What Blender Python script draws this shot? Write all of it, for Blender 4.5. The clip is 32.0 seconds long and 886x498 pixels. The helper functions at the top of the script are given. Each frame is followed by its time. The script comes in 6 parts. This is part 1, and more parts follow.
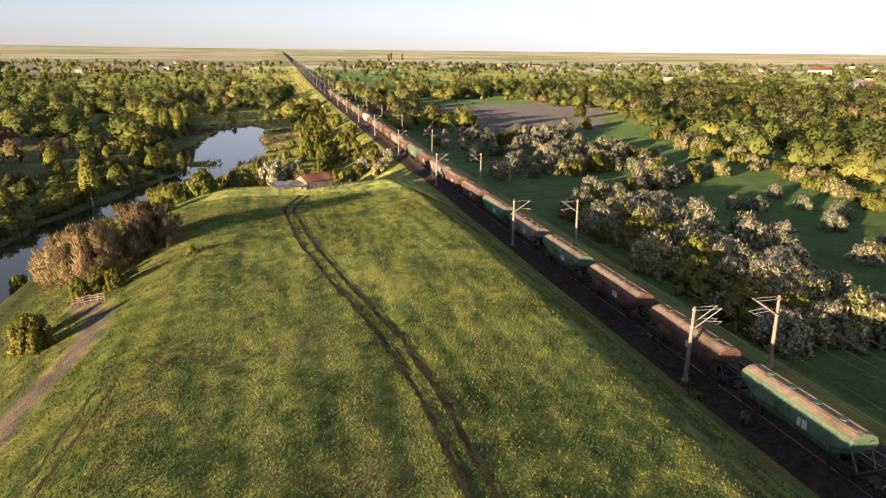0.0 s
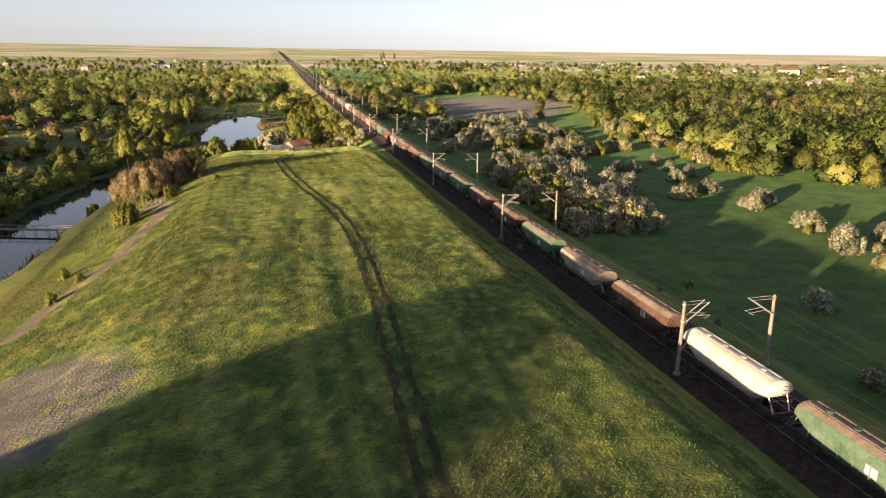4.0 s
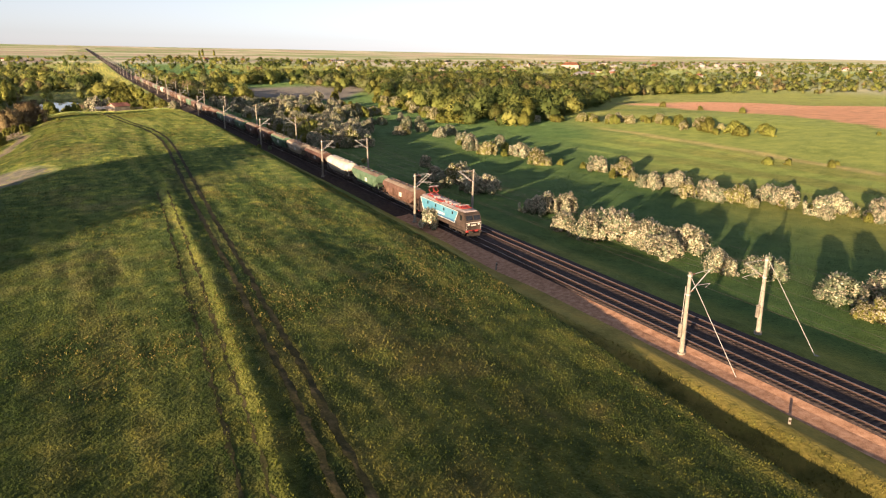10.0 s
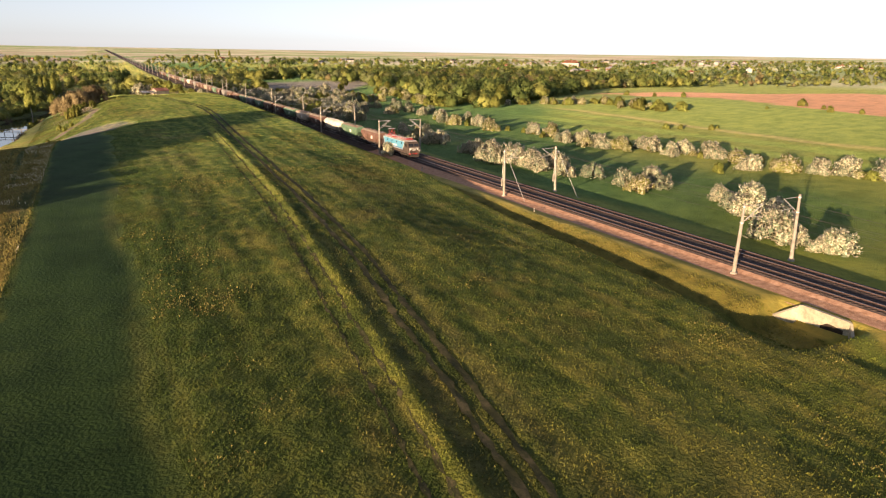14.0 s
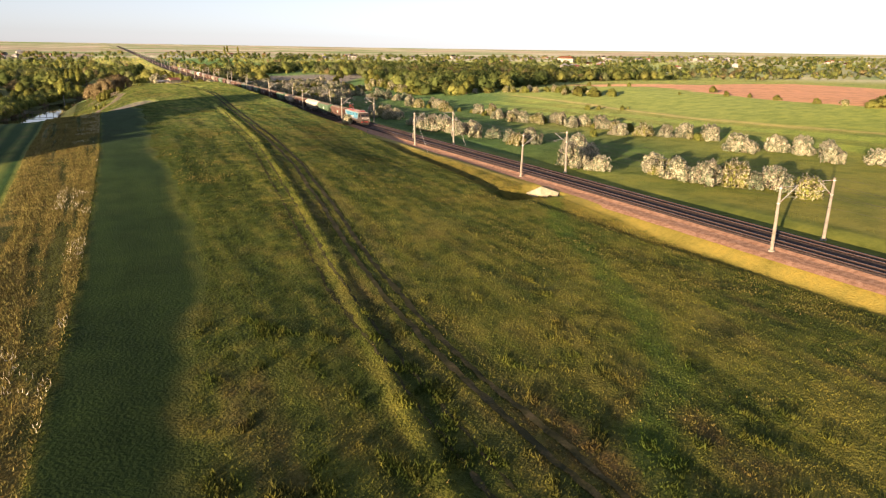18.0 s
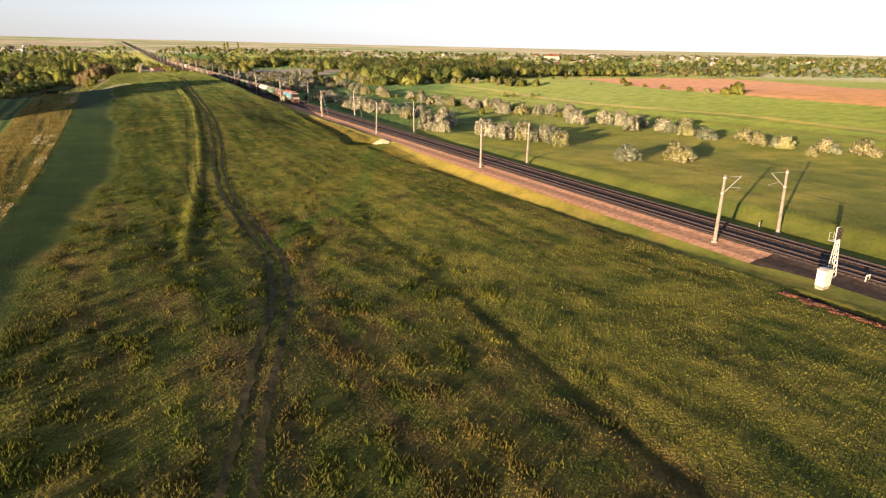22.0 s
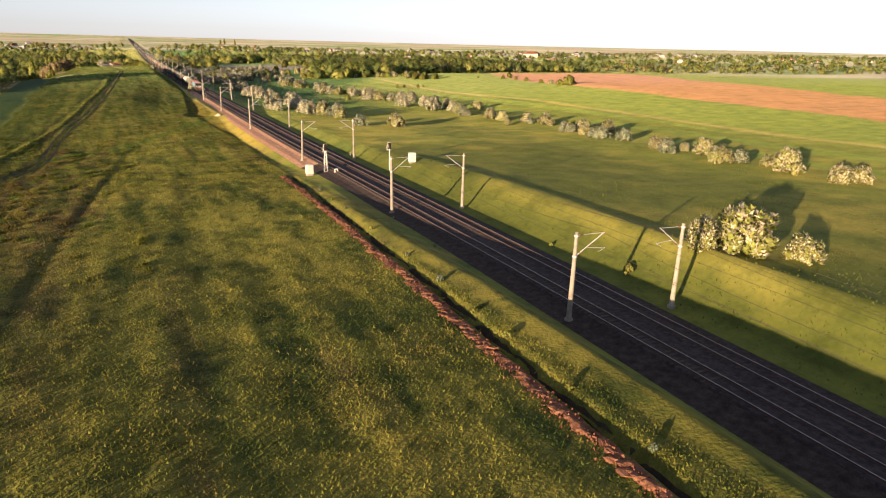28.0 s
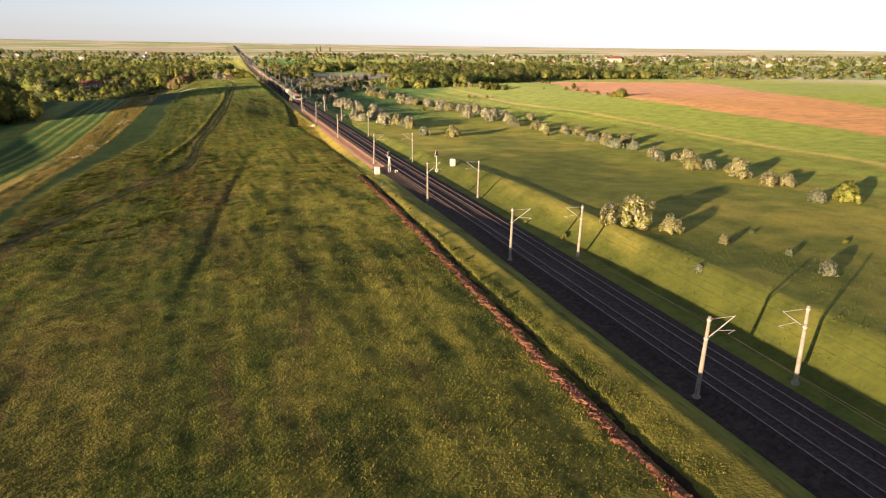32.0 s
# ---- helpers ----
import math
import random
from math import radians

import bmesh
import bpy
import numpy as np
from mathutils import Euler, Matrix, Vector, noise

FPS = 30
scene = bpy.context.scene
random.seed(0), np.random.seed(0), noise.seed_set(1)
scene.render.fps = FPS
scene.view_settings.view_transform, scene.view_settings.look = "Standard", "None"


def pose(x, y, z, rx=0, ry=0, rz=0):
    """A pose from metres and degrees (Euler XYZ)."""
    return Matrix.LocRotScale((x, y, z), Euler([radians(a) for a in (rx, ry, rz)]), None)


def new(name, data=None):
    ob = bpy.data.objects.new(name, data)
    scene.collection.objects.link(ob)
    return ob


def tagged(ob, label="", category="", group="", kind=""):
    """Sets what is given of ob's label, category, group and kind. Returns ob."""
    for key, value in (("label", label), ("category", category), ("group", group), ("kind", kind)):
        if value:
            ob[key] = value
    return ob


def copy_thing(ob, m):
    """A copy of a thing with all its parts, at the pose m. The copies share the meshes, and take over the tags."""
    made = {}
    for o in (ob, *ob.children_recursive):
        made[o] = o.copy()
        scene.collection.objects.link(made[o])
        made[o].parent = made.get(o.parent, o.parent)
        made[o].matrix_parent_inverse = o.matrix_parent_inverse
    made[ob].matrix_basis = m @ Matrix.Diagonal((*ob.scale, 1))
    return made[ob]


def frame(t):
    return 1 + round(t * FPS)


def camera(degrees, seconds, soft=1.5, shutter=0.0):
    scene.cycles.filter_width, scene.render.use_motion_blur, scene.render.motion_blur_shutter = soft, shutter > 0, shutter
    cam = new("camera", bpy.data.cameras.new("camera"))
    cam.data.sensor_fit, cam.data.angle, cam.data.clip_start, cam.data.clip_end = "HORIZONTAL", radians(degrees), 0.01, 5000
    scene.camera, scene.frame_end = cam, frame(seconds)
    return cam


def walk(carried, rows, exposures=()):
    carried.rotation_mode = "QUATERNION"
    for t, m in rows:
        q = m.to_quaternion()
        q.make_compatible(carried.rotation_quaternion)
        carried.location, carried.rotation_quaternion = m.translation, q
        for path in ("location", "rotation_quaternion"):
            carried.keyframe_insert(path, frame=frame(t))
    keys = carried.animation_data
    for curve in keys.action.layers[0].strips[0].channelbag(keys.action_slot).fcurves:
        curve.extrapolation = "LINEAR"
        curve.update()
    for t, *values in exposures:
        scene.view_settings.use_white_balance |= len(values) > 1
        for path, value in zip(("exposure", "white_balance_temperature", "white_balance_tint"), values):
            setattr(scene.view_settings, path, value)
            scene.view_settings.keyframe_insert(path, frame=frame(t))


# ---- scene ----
cam = camera(67.5, 32.0, soft=1.15)
METRES, EYE, TILT, LEAN, TURN = 470.0, 32.7, 0.0, 0.0, -14.0
ROWS = [
    (0.0, 0.0, 0.0, 0.0, 0.2, -16.49, -0.66),
    (0.5, 0.004, -0.0148, -0.0001, 0.16, -16.48, -0.7),
    (1.0, 0.008, -0.0297, -0.0002, 0.13, -16.49, -0.72),
    (1.5, 0.012, -0.0448, -0.0002, 0.09, -16.49, -0.75),
    (2.0, 0.0159, -0.0599, -0.0002, 0.06, -16.49, -0.79),
    (2.5, 0.0198, -0.0751, -0.0001, 0.0, -16.5, -0.79),
    (3.0, 0.0236, -0.0901, 0.0001, -0.03, -16.51, -0.82),
    (3.5, 0.0271, -0.1052, 0.0001, -0.07, -16.51, -0.82),
    (5.5, 0.0413, -0.1671, 0.0006, -0.14, -16.55, -0.92),
    (6.0, 0.0448, -0.1826, 0.0002, -0.15, -16.53, -0.89),
    (6.5, 0.048, -0.1982, -0.0, -0.18, -16.53, -0.9),
    (7.0, 0.0516, -0.214, -0.0017, -5.29, -16.39, -1.11),
    (7.5, 0.0545, -0.2301, -0.0046, -8.78, -16.38, -1.11),
    (8.0, 0.0571, -0.2463, -0.0058, -8.75, -16.41, -1.06),
    (8.5, 0.0593, -0.2627, -0.006, -8.75, -16.4, -0.99),
    (9.0, 0.0613, -0.2786, -0.0072, -10.11, -16.32, -1.01),
    (9.5, 0.0625, -0.2945, -0.0104, -14.14, -16.24, -1.06),
    (10.0, 0.0637, -0.3104, -0.0122, -14.11, -16.29, -1.02),
    (10.5, 0.0646, -0.3271, -0.0126, -14.07, -16.29, -0.91),
    (11.0, 0.065, -0.3434, -0.0127, -14.05, -16.27, -0.94),
    (11.5, 0.0647, -0.3587, -0.0141, -13.11, -16.23, -0.94),
    (12.0, 0.0649, -0.3742, -0.0171, -13.1, -16.24, -0.91),
    (12.5, 0.0649, -0.3905, -0.0183, -13.07, -16.27, -0.91),
    (13.0, 0.0643, -0.407, -0.0189, -13.1, -16.25, -0.89),
    (13.5, 0.0639, -0.4233, -0.0192, -13.09, -16.25, -0.83),
    (14.0, 0.0632, -0.4392, -0.0194, -13.09, -16.26, -0.84),
    (14.5, 0.0624, -0.4551, -0.0199, -13.1, -16.31, -0.79),
    (16.5, 0.0668, -0.518, -0.0206, -12.74, -16.42, -0.81),
    (17.0, 0.0704, -0.5337, -0.0207, -12.6, -16.48, -0.79),
    (17.5, 0.0745, -0.5493, -0.0207, -12.44, -16.54, -0.82),
    (18.0, 0.0791, -0.5648, -0.021, -12.34, -16.56, -0.84),
    (18.5, 0.0843, -0.5801, -0.0213, -12.24, -16.6, -0.92),
    (19.0, 0.0898, -0.5953, -0.0218, -12.15, -16.63, -0.99),
    (19.5, 0.0957, -0.6106, -0.0221, -12.09, -16.66, -1.11),
    (20.0, 0.1019, -0.6258, -0.0225, -12.02, -16.69, -1.12),
    (20.5, 0.1084, -0.6406, -0.0229, -11.94, -16.69, -1.16),
    (21.0, 0.115, -0.6555, -0.0231, -11.87, -16.69, -1.21),
    (21.5, 0.1218, -0.6704, -0.0236, -11.82, -16.7, -1.22),
    (22.0, 0.129, -0.6857, -0.0238, -11.78, -16.72, -1.25),
    (22.5, 0.1366, -0.7005, -0.024, -11.72, -16.77, -1.28),
    (23.0, 0.1448, -0.7156, -0.0242, -11.69, -16.79, -1.33),
    (23.5, 0.1534, -0.7301, -0.0244, -11.67, -16.81, -1.34),
    (24.0, 0.1624, -0.7452, -0.0242, -11.63, -16.84, -1.43),
    (24.5, 0.1719, -0.7596, -0.024, -11.61, -16.86, -1.47),
    (25.0, 0.1819, -0.7738, -0.0237, -11.57, -16.89, -1.46),
    (25.5, 0.1926, -0.7872, -0.0235, -11.5, -16.91, -1.46),
    (26.0, 0.204, -0.8002, -0.0231, -11.39, -16.92, -1.48),
    (26.5, 0.2153, -0.8116, -0.0224, -11.27, -16.93, -1.47),
    (28.5, 0.245, -0.8524, -0.0199, -10.61, -16.91, -1.31),
    (29.0, 0.2484, -0.8636, -0.0198, -10.46, -16.86, -1.29),
    (29.5, 0.2507, -0.8757, -0.0202, -10.31, -16.82, -1.27),
    (30.0, 0.2522, -0.8887, -0.02, -10.19, -16.79, -1.26),
    (30.5, 0.2529, -0.9025, -0.0178, -10.08, -16.75, -1.24),
    (31.0, 0.2529, -0.9169, -0.0136, -9.71, -16.74, -1.17),
    (31.5, 0.2525, -0.9296, -0.0082, -6.36, -16.83, -1.0),
    (32.0, 0.2523, -0.9386, -0.0031, -3.33, -16.88, -0.79),
]
walk(cam, [(t, pose(0, 0, EYE, TILT, LEAN, TURN) @ pose(METRES * x, METRES * y, METRES * z, 90 + pitch, roll, yaw)) for t, x, y, z, yaw, pitch, roll in ROWS],
     [(0.0, 1.8)])

# ---- sky and sun: a low evening sun behind the walk's left shoulder ----
SUN_HEIGHT, SHADOW_WAY = 6.3, 57.0          # degrees; the way the shadows run, from +y towards +x
world = bpy.data.worlds.new("evening_sky")
scene.world = world
world.use_nodes = True
sky = world.node_tree.nodes.new("ShaderNodeTexSky")
sky.sky_type, sky.sun_disc = "NISHITA", False
sky.sun_elevation, sky.sun_rotation = radians(SUN_HEIGHT), radians(SHADOW_WAY + 180)
sky.air_density, sky.dust_density, sky.ozone_density = 0.9, 0.25, 2.4
back = world.node_tree.nodes["Background"]
back.inputs["Strength"].default_value = 0.077
haze = world.node_tree.nodes.new("ShaderNodeHueSaturation")      # a pale, milky evening sky
haze.inputs["Saturation"].default_value = 0.28
world.node_tree.links.new(sky.outputs["Color"], haze.inputs["Color"])
lilac = world.node_tree.nodes.new("ShaderNodeMix")
lilac.data_type, lilac.blend_type = "RGBA", "MULTIPLY"
lilac.inputs["Factor"].default_value, lilac.inputs["B"].default_value = 1.0, (0.96, 0.96, 1.09, 1)
world.node_tree.links.new(haze.outputs["Color"], lilac.inputs["A"])
world.node_tree.links.new(lilac.outputs["Result"], back.inputs["Color"])
sun = new("sun", bpy.data.lights.new("sun", "SUN"))
sun.data.energy, sun.data.angle, sun.data.color = 5.0, radians(0.6), (1.0, 0.7, 0.43)
way = Vector((math.sin(radians(SHADOW_WAY)) * math.cos(radians(SUN_HEIGHT)), math.cos(radians(SHADOW_WAY)) * math.cos(radians(SUN_HEIGHT)), -math.sin(radians(SUN_HEIGHT))))
sun.matrix_world = Matrix.Translation((-60, -300, 90)) @ way.to_track_quat("-Z", "Y").to_matrix().to_4x4()


# ---- materials ----
def material(name, colours, scale=1.0, rough=0.85, metal=0.0, bump=0.0, bump_scale=None, island=0.0, thing=0.0, attribute="", leaf=0.0, specular=0.3, stretch=(1, 1, 1), fuzz=0.0):
    """Mottled surface: two noises mix the colours, island and thing vary the brightness from piece to piece."""
    m = bpy.data.materials.new(name)
    m.use_nodes = True
    n, l = m.node_tree.nodes, m.node_tree.links
    bsdf = n["Principled BSDF"]
    place = n.new("ShaderNodeTexCoord")
    grid = n.new("ShaderNodeMapping")
    grid.inputs["Scale"].default_value = stretch
    l.new(place.outputs["Object"], grid.inputs["Vector"])
    big, fine = n.new("ShaderNodeTexNoise"), n.new("ShaderNodeTexNoise")
    for node, s, detail in ((big, scale, 5), (fine, scale * 7.3, 4)):
        node.inputs["Scale"].default_value, node.inputs["Detail"].default_value, node.inputs["Roughness"].default_value = s, detail, 0.6
        l.new(grid.outputs["Vector"], node.inputs["Vector"])
    blend = n.new("ShaderNodeMath")
    blend.operation = "MULTIPLY_ADD"
    l.new(fine.outputs["Fac"], blend.inputs[0])
    blend.inputs[1].default_value = 0.55
    half = n.new("ShaderNodeMath")
    half.operation = "MULTIPLY_ADD"
    l.new(big.outputs["Fac"], half.inputs[0])
    half.inputs[1].default_value, half.inputs[2].default_value = 1.0, -0.27
    l.new(half.outputs[0], blend.inputs[2])
    ramp = n.new("ShaderNodeValToRGB")
    for i, c in enumerate(colours):
        at = 0.32 + 0.36 * i / max(1, len(colours) - 1)
        e = ramp.color_ramp.elements[i] if i < 2 else ramp.color_ramp.elements.new(at)
        e.position, e.color = at, (*c, 1)
    l.new(blend.outputs[0], ramp.inputs["Fac"])
    colour = ramp.outputs["Color"]
    if attribute:
        cover = n.new("ShaderNodeAttribute")
        cover.attribute_name = attribute
        mul = n.new("ShaderNodeMix")
        mul.data_type, mul.blend_type = "RGBA", "MULTIPLY"
        mul.inputs["Factor"].default_value = 1.0
        l.new(cover.outputs["Color"], mul.inputs["A"])
        l.new(colour, mul.inputs["B"])
        colour = mul.outputs["Result"]
    for amount, kind, out in ((island, "ShaderNodeNewGeometry", "Random Per Island"), (thing, "ShaderNodeObjectInfo", "Random")):
        if amount:
            src, hsv, rng = n.new(kind), n.new("ShaderNodeHueSaturation"), n.new("ShaderNodeMapRange")
            rng.inputs["To Min"].default_value, rng.inputs["To Max"].default_value = 1 - amount, 1 + amount
            l.new(src.outputs[out], rng.inputs["Value"])
            l.new(rng.outputs["Result"], hsv.inputs["Value"])
            hue = n.new("ShaderNodeMapRange")
            hue.inputs["To Min"].default_value, hue.inputs["To Max"].default_value = 0.5 - 0.04 * amount, 0.5 + 0.04 * amount
            l.new(src.outputs[out], hue.inputs["Value"])
            l.new(hue.outputs["Result"], hsv.inputs["Hue"])
            l.new(colour, hsv.inputs["Color"])
            colour = hsv.outputs["Color"]
    l.new(colour, bsdf.inputs["Base Color"])
    bsdf.inputs["Roughness"].default_value, bsdf.inputs["Metallic"].default_value = rough, metal
    bsdf.inputs["Specular IOR Level"].default_value = specular
    if bump:
        b = n.new("ShaderNodeBump")
        b.inputs["Strength"].default_value, b.inputs["Distance"].default_value = 1.0, bump
        if bump_scale:
            relief = n.new("ShaderNodeTexNoise")
            relief.inputs["Scale"].default_value, relief.inputs["Detail"].default_value = bump_scale, 4
            l.new(grid.outputs["Vector"], relief.inputs["Vector"])
            l.new(relief.outputs["Fac"], b.inputs["Height"])
        else:
            l.new(blend.outputs[0], b.inputs["Height"])
        if attribute:
            l.new(cover.outputs["Alpha"], b.inputs["Strength"])
        l.new(b.outputs["Normal"], bsdf.inputs["Normal"])
    if fuzz:
        bright = n.new("ShaderNodeMix")                               # the nap of the grass, seen at a slant
        bright.data_type, bright.blend_type = "RGBA", "MULTIPLY"
        bright.inputs["Factor"].default_value = 1.0
        bright.inputs["B"].default_value = (2.5, 2.5, 2.5, 1)
        l.new(colour, bright.inputs["A"])
        l.new(bright.outputs["Result"], bsdf.inputs["Sheen Tint"])
        nap = n.new("ShaderNodeMath")
        nap.operation = "MULTIPLY"
        nap.inputs[1].default_value = fuzz
        l.new(cover.outputs["Alpha"], nap.inputs[0])
        l.new(nap.outputs[0], bsdf.inputs["Sheen Weight"])
        bsdf.inputs["Sheen Roughness"].default_value = 0.45
    if leaf:
        glow, mix = n.new("ShaderNodeBsdfTranslucent"), n.new("ShaderNodeMixShader")
        l.new(colour, glow.inputs["Color"])
        mix.inputs["Fac"].default_value = leaf
        l.new(bsdf.outputs["BSDF"], mix.inputs[1])
        l.new(glow.outputs["BSDF"], mix.inputs[2])
        l.new(mix.outputs["Shader"], n["Material Output"].inputs["Surface"])
    return m


GROUND = material("meadow", [(0.68, 0.72, 0.62), (0.97, 0.98, 0.92), (1.24, 1.17, 1.02)], 0.22, 0.95, bump=0.3, bump_scale=3.6, attribute="cover", specular=0.1, fuzz=0.58)
GRASS = material("grass_blades", [(0.75, 0.8, 0.7), (1.0, 1.0, 0.95), (1.3, 1.2, 1.1)], 0.3, 0.9, island=0.12, leaf=0.3, attribute="cover", specular=0.05)
RUT = material("wheel_rut", [(0.02, 0.022, 0.01), (0.036, 0.036, 0.016), (0.075, 0.062, 0.034)], 0.6, 0.95, bump=0.05, specular=0.1)
STRAW = material("dry_grass", [(0.10, 0.10, 0.03), (0.19, 0.16, 0.05), (0.26, 0.21, 0.07)], 0.5, 0.95, island=0.3, leaf=0.2, specular=0.1)
CLAY = material("red_clay", [(0.075, 0.03, 0.02), (0.14, 0.058, 0.036), (0.2, 0.09, 0.06)], 1.2, 0.95, bump=0.08, island=0.25, specular=0.1)
DARK_BROWN = material("dark_brown", [(0.02, 0.016, 0.012), (0.045, 0.032, 0.022)], 1.5, 0.95, specular=0.1)
BALLAST = material("dark_ballast", [(0.019, 0.0155, 0.016), (0.038, 0.03, 0.0305), (0.066, 0.05, 0.05)], 2.2, 0.95, bump=0.06, bump_scale=9, specular=0.15)
SHOULDER = material("rust_ballast", [(0.22, 0.12, 0.077), (0.34, 0.195, 0.125), (0.44, 0.27, 0.185)], 1.4, 0.95, bump=0.06, bump_scale=9, specular=0.15)
EARTH_SHOULDER = material("dark_earth_shoulder", [(0.02, 0.015, 0.014), (0.038, 0.028, 0.025), (0.062, 0.046, 0.04)], 1.4, 0.95, bump=0.06, bump_scale=9, specular=0.15)
SLEEPER = material("sleeper_wood", [(0.018, 0.013, 0.012), (0.036, 0.026, 0.022), (0.062, 0.044, 0.037)], 1.2, 0.9, thing=0.3)
RAIL_SIDE = material("rail_rust", [(0.045, 0.028, 0.025), (0.085, 0.052, 0.045)], 2.0, 0.75, metal=0.2)
RAIL_TOP = material("rail_polished", [(0.2, 0.185, 0.185), (0.28, 0.26, 0.26)], 2.0, 0.45, metal=1.0)
CONCRETE = material("mast_concrete", [(0.15, 0.135, 0.11), (0.215, 0.195, 0.16), (0.27, 0.245, 0.21)], 0.8, 0.85, bump=0.01, thing=0.12)
PALE_CONCRETE = material("pale_concrete", [(0.2, 0.175, 0.125), (0.28, 0.25, 0.18), (0.35, 0.31, 0.235)], 0.7, 0.9, bump=0.02)
STEEL = material("galvanised_steel", [(0.42, 0.41, 0.39), (0.58, 0.56, 0.53)], 1.5, 0.5, metal=0.5)
WIRE = material("dull_copper_wire", [(0.06, 0.05, 0.045), (0.1, 0.085, 0.075)], 1.0, 0.5, metal=0.6)
CERAMIC = material("brown_ceramic", [(0.10, 0.045, 0.03), (0.16, 0.08, 0.05)], 4.0, 0.3)
BARK = material("bark", [(0.06, 0.045, 0.032), (0.13, 0.10, 0.075)], 1.5, 0.95, bump=0.03, thing=0.2)
PALE_BARK = material("pale_bark", [(0.25, 0.23, 0.19), (0.42, 0.39, 0.33)], 1.5, 0.9, bump=0.02)
LEAF = material("tree_leaves", [(0.075, 0.1, 0.028), (0.125, 0.145, 0.038), (0.18, 0.18, 0.052)], 0.35, 0.8, island=0.15, thing=0.3, leaf=0.3, bump=0.22, bump_scale=1.3, specular=0.2)
YOUNG = material("young_leaves", [(0.155, 0.175, 0.038), (0.23, 0.24, 0.055), (0.3, 0.29, 0.075)], 0.4, 0.8, island=0.15, thing=0.25, leaf=0.35, bump=0.15, bump_scale=1.6, specular=0.2)
GREYLEAF = material("silver_leaves", [(0.12, 0.155, 0.09), (0.19, 0.23, 0.14), (0.26, 0.29, 0.2)], 0.5, 0.8, island=0.18, thing=0.2, leaf=0.35, specular=0.2)
BUDS = material("budding_twigs", [(0.14, 0.105, 0.055), (0.21, 0.16, 0.085), (0.28, 0.215, 0.115)], 0.5, 0.85, island=0.25, thing=0.2, leaf=0.2, specular=0.2)
BLOSSOM = material("hawthorn_blossom", [(0.58, 0.51, 0.36), (0.7, 0.63, 0.47), (0.79, 0.73, 0.57)], 0.8, 0.85, island=0.15, thing=0.15, leaf=0.5, specular=0.2)
REED = material("dry_reeds", [(0.09, 0.07, 0.045), (0.15, 0.115, 0.075), (0.21, 0.165, 0.11)], 0.4, 0.9, island=0.25, specular=0.1)
WOODS = material("woodland_leaves", [(0.84, 0.85, 0.78), (1.0, 1.0, 0.95), (1.15, 1.1, 1.05)], 0.3, 0.85, island=0.08, leaf=0.45, specular=0.15, attribute="cover")


# ---- builders ----
def part(name, bm, mat, parent=None, label=""):
    """Links a bmesh as one mesh object under a thing or a part."""
    me = bpy.data.meshes.new(name)
    if isinstance(bm, bmesh.types.BMesh):
        bm.to_mesh(me)
        bm.free()
    else:
        me.from_pydata([tuple(v) for v in bm[0]], [], [tuple(f) for f in bm[1]])
    me.materials.append(mat)
    ob = new(name, me)
    ob.parent = parent
    return tagged(ob, label) if label else ob


def share(name, me, parent, m):
    """A further object on a mesh that exists already."""
    ob = new(name, me)
    ob.parent = parent
    ob.matrix_basis = m
    return ob


def thing(name, label, category, m=None, group="", kind=""):
    ob = new(name)
    ob.empty_display_size = 0.3
    if m is not None:
        ob.matrix_basis = m
    return tagged(ob, label, category, group, kind)


def box(bm, c, s, turn=0.0, tilt=0.0, taper=1.0):
    """A box round c with the sides s; taper narrows its top."""
    r = bmesh.ops.create_cube(bm, size=1.0)["verts"]
    for v in r:
        if v.co.z > 0:
            v.co.x, v.co.y = v.co.x * taper, v.co.y * taper
    bmesh.ops.transform(bm, matrix=Matrix.Translation(c) @ Euler((0, tilt, turn)).to_matrix().to_4x4() @ Matrix.Diagonal((*s, 1)), verts=r)
    return r


def tube(bm, p, q, r0, r1=None, seg=8, caps=True):
    p, q = Vector(p), Vector(q)
    d = q - p
    turn = d.to_track_quat("Z", "Y").to_matrix().to_4x4()
    bmesh.ops.create_cone(bm, cap_ends=caps, segments=seg, radius1=r0, radius2=r0 if r1 is None else r1, depth=d.length,
                          matrix=Matrix.Translation((p + q) / 2) @ turn)


def prism(bm, outline, y0, y1):
    """An outline in x and z drawn out along y."""
    a = [bm.verts.new((x, y0, z)) for x, z in outline]
    b = [bm.verts.new((x, y1, z)) for x, z in outline]
    bm.faces.new(a[::-1]), bm.faces.new(b)
    for i in range(len(a)):
        j = (i + 1) % len(a)
        bm.faces.new((a[i], a[j], b[j], b[i]))
    bmesh.ops.recalc_face_normals(bm, faces=bm.faces)


def soften(bm, width=0.03, seg=1):
    bmesh.ops.bevel(bm, geom=[e for e in bm.edges if len(e.link_faces) == 2 and e.calc_face_angle(0) > 0.5], offset=width, segments=seg, affect="EDGES")
    return bm


def sweep(name, ys, xs, zs, outline, mat, parent=None, label="", close=True):
    """An outline (across, up) carried along the line of points (xs, ys, zs) that runs mainly along y."""
    k = len(outline)
    verts = [(x + a, y, z + b) for x, y, z in zip(xs, ys, zs) for a, b in outline]
    last = k if close else k - 1
    faces = [(i * k + j, i * k + (j + 1) % k, (i + 1) * k + (j + 1) % k, (i + 1) * k + j) for i in range(len(ys) - 1) for j in range(last)]
    return part(name, (verts, faces), mat, parent, label)


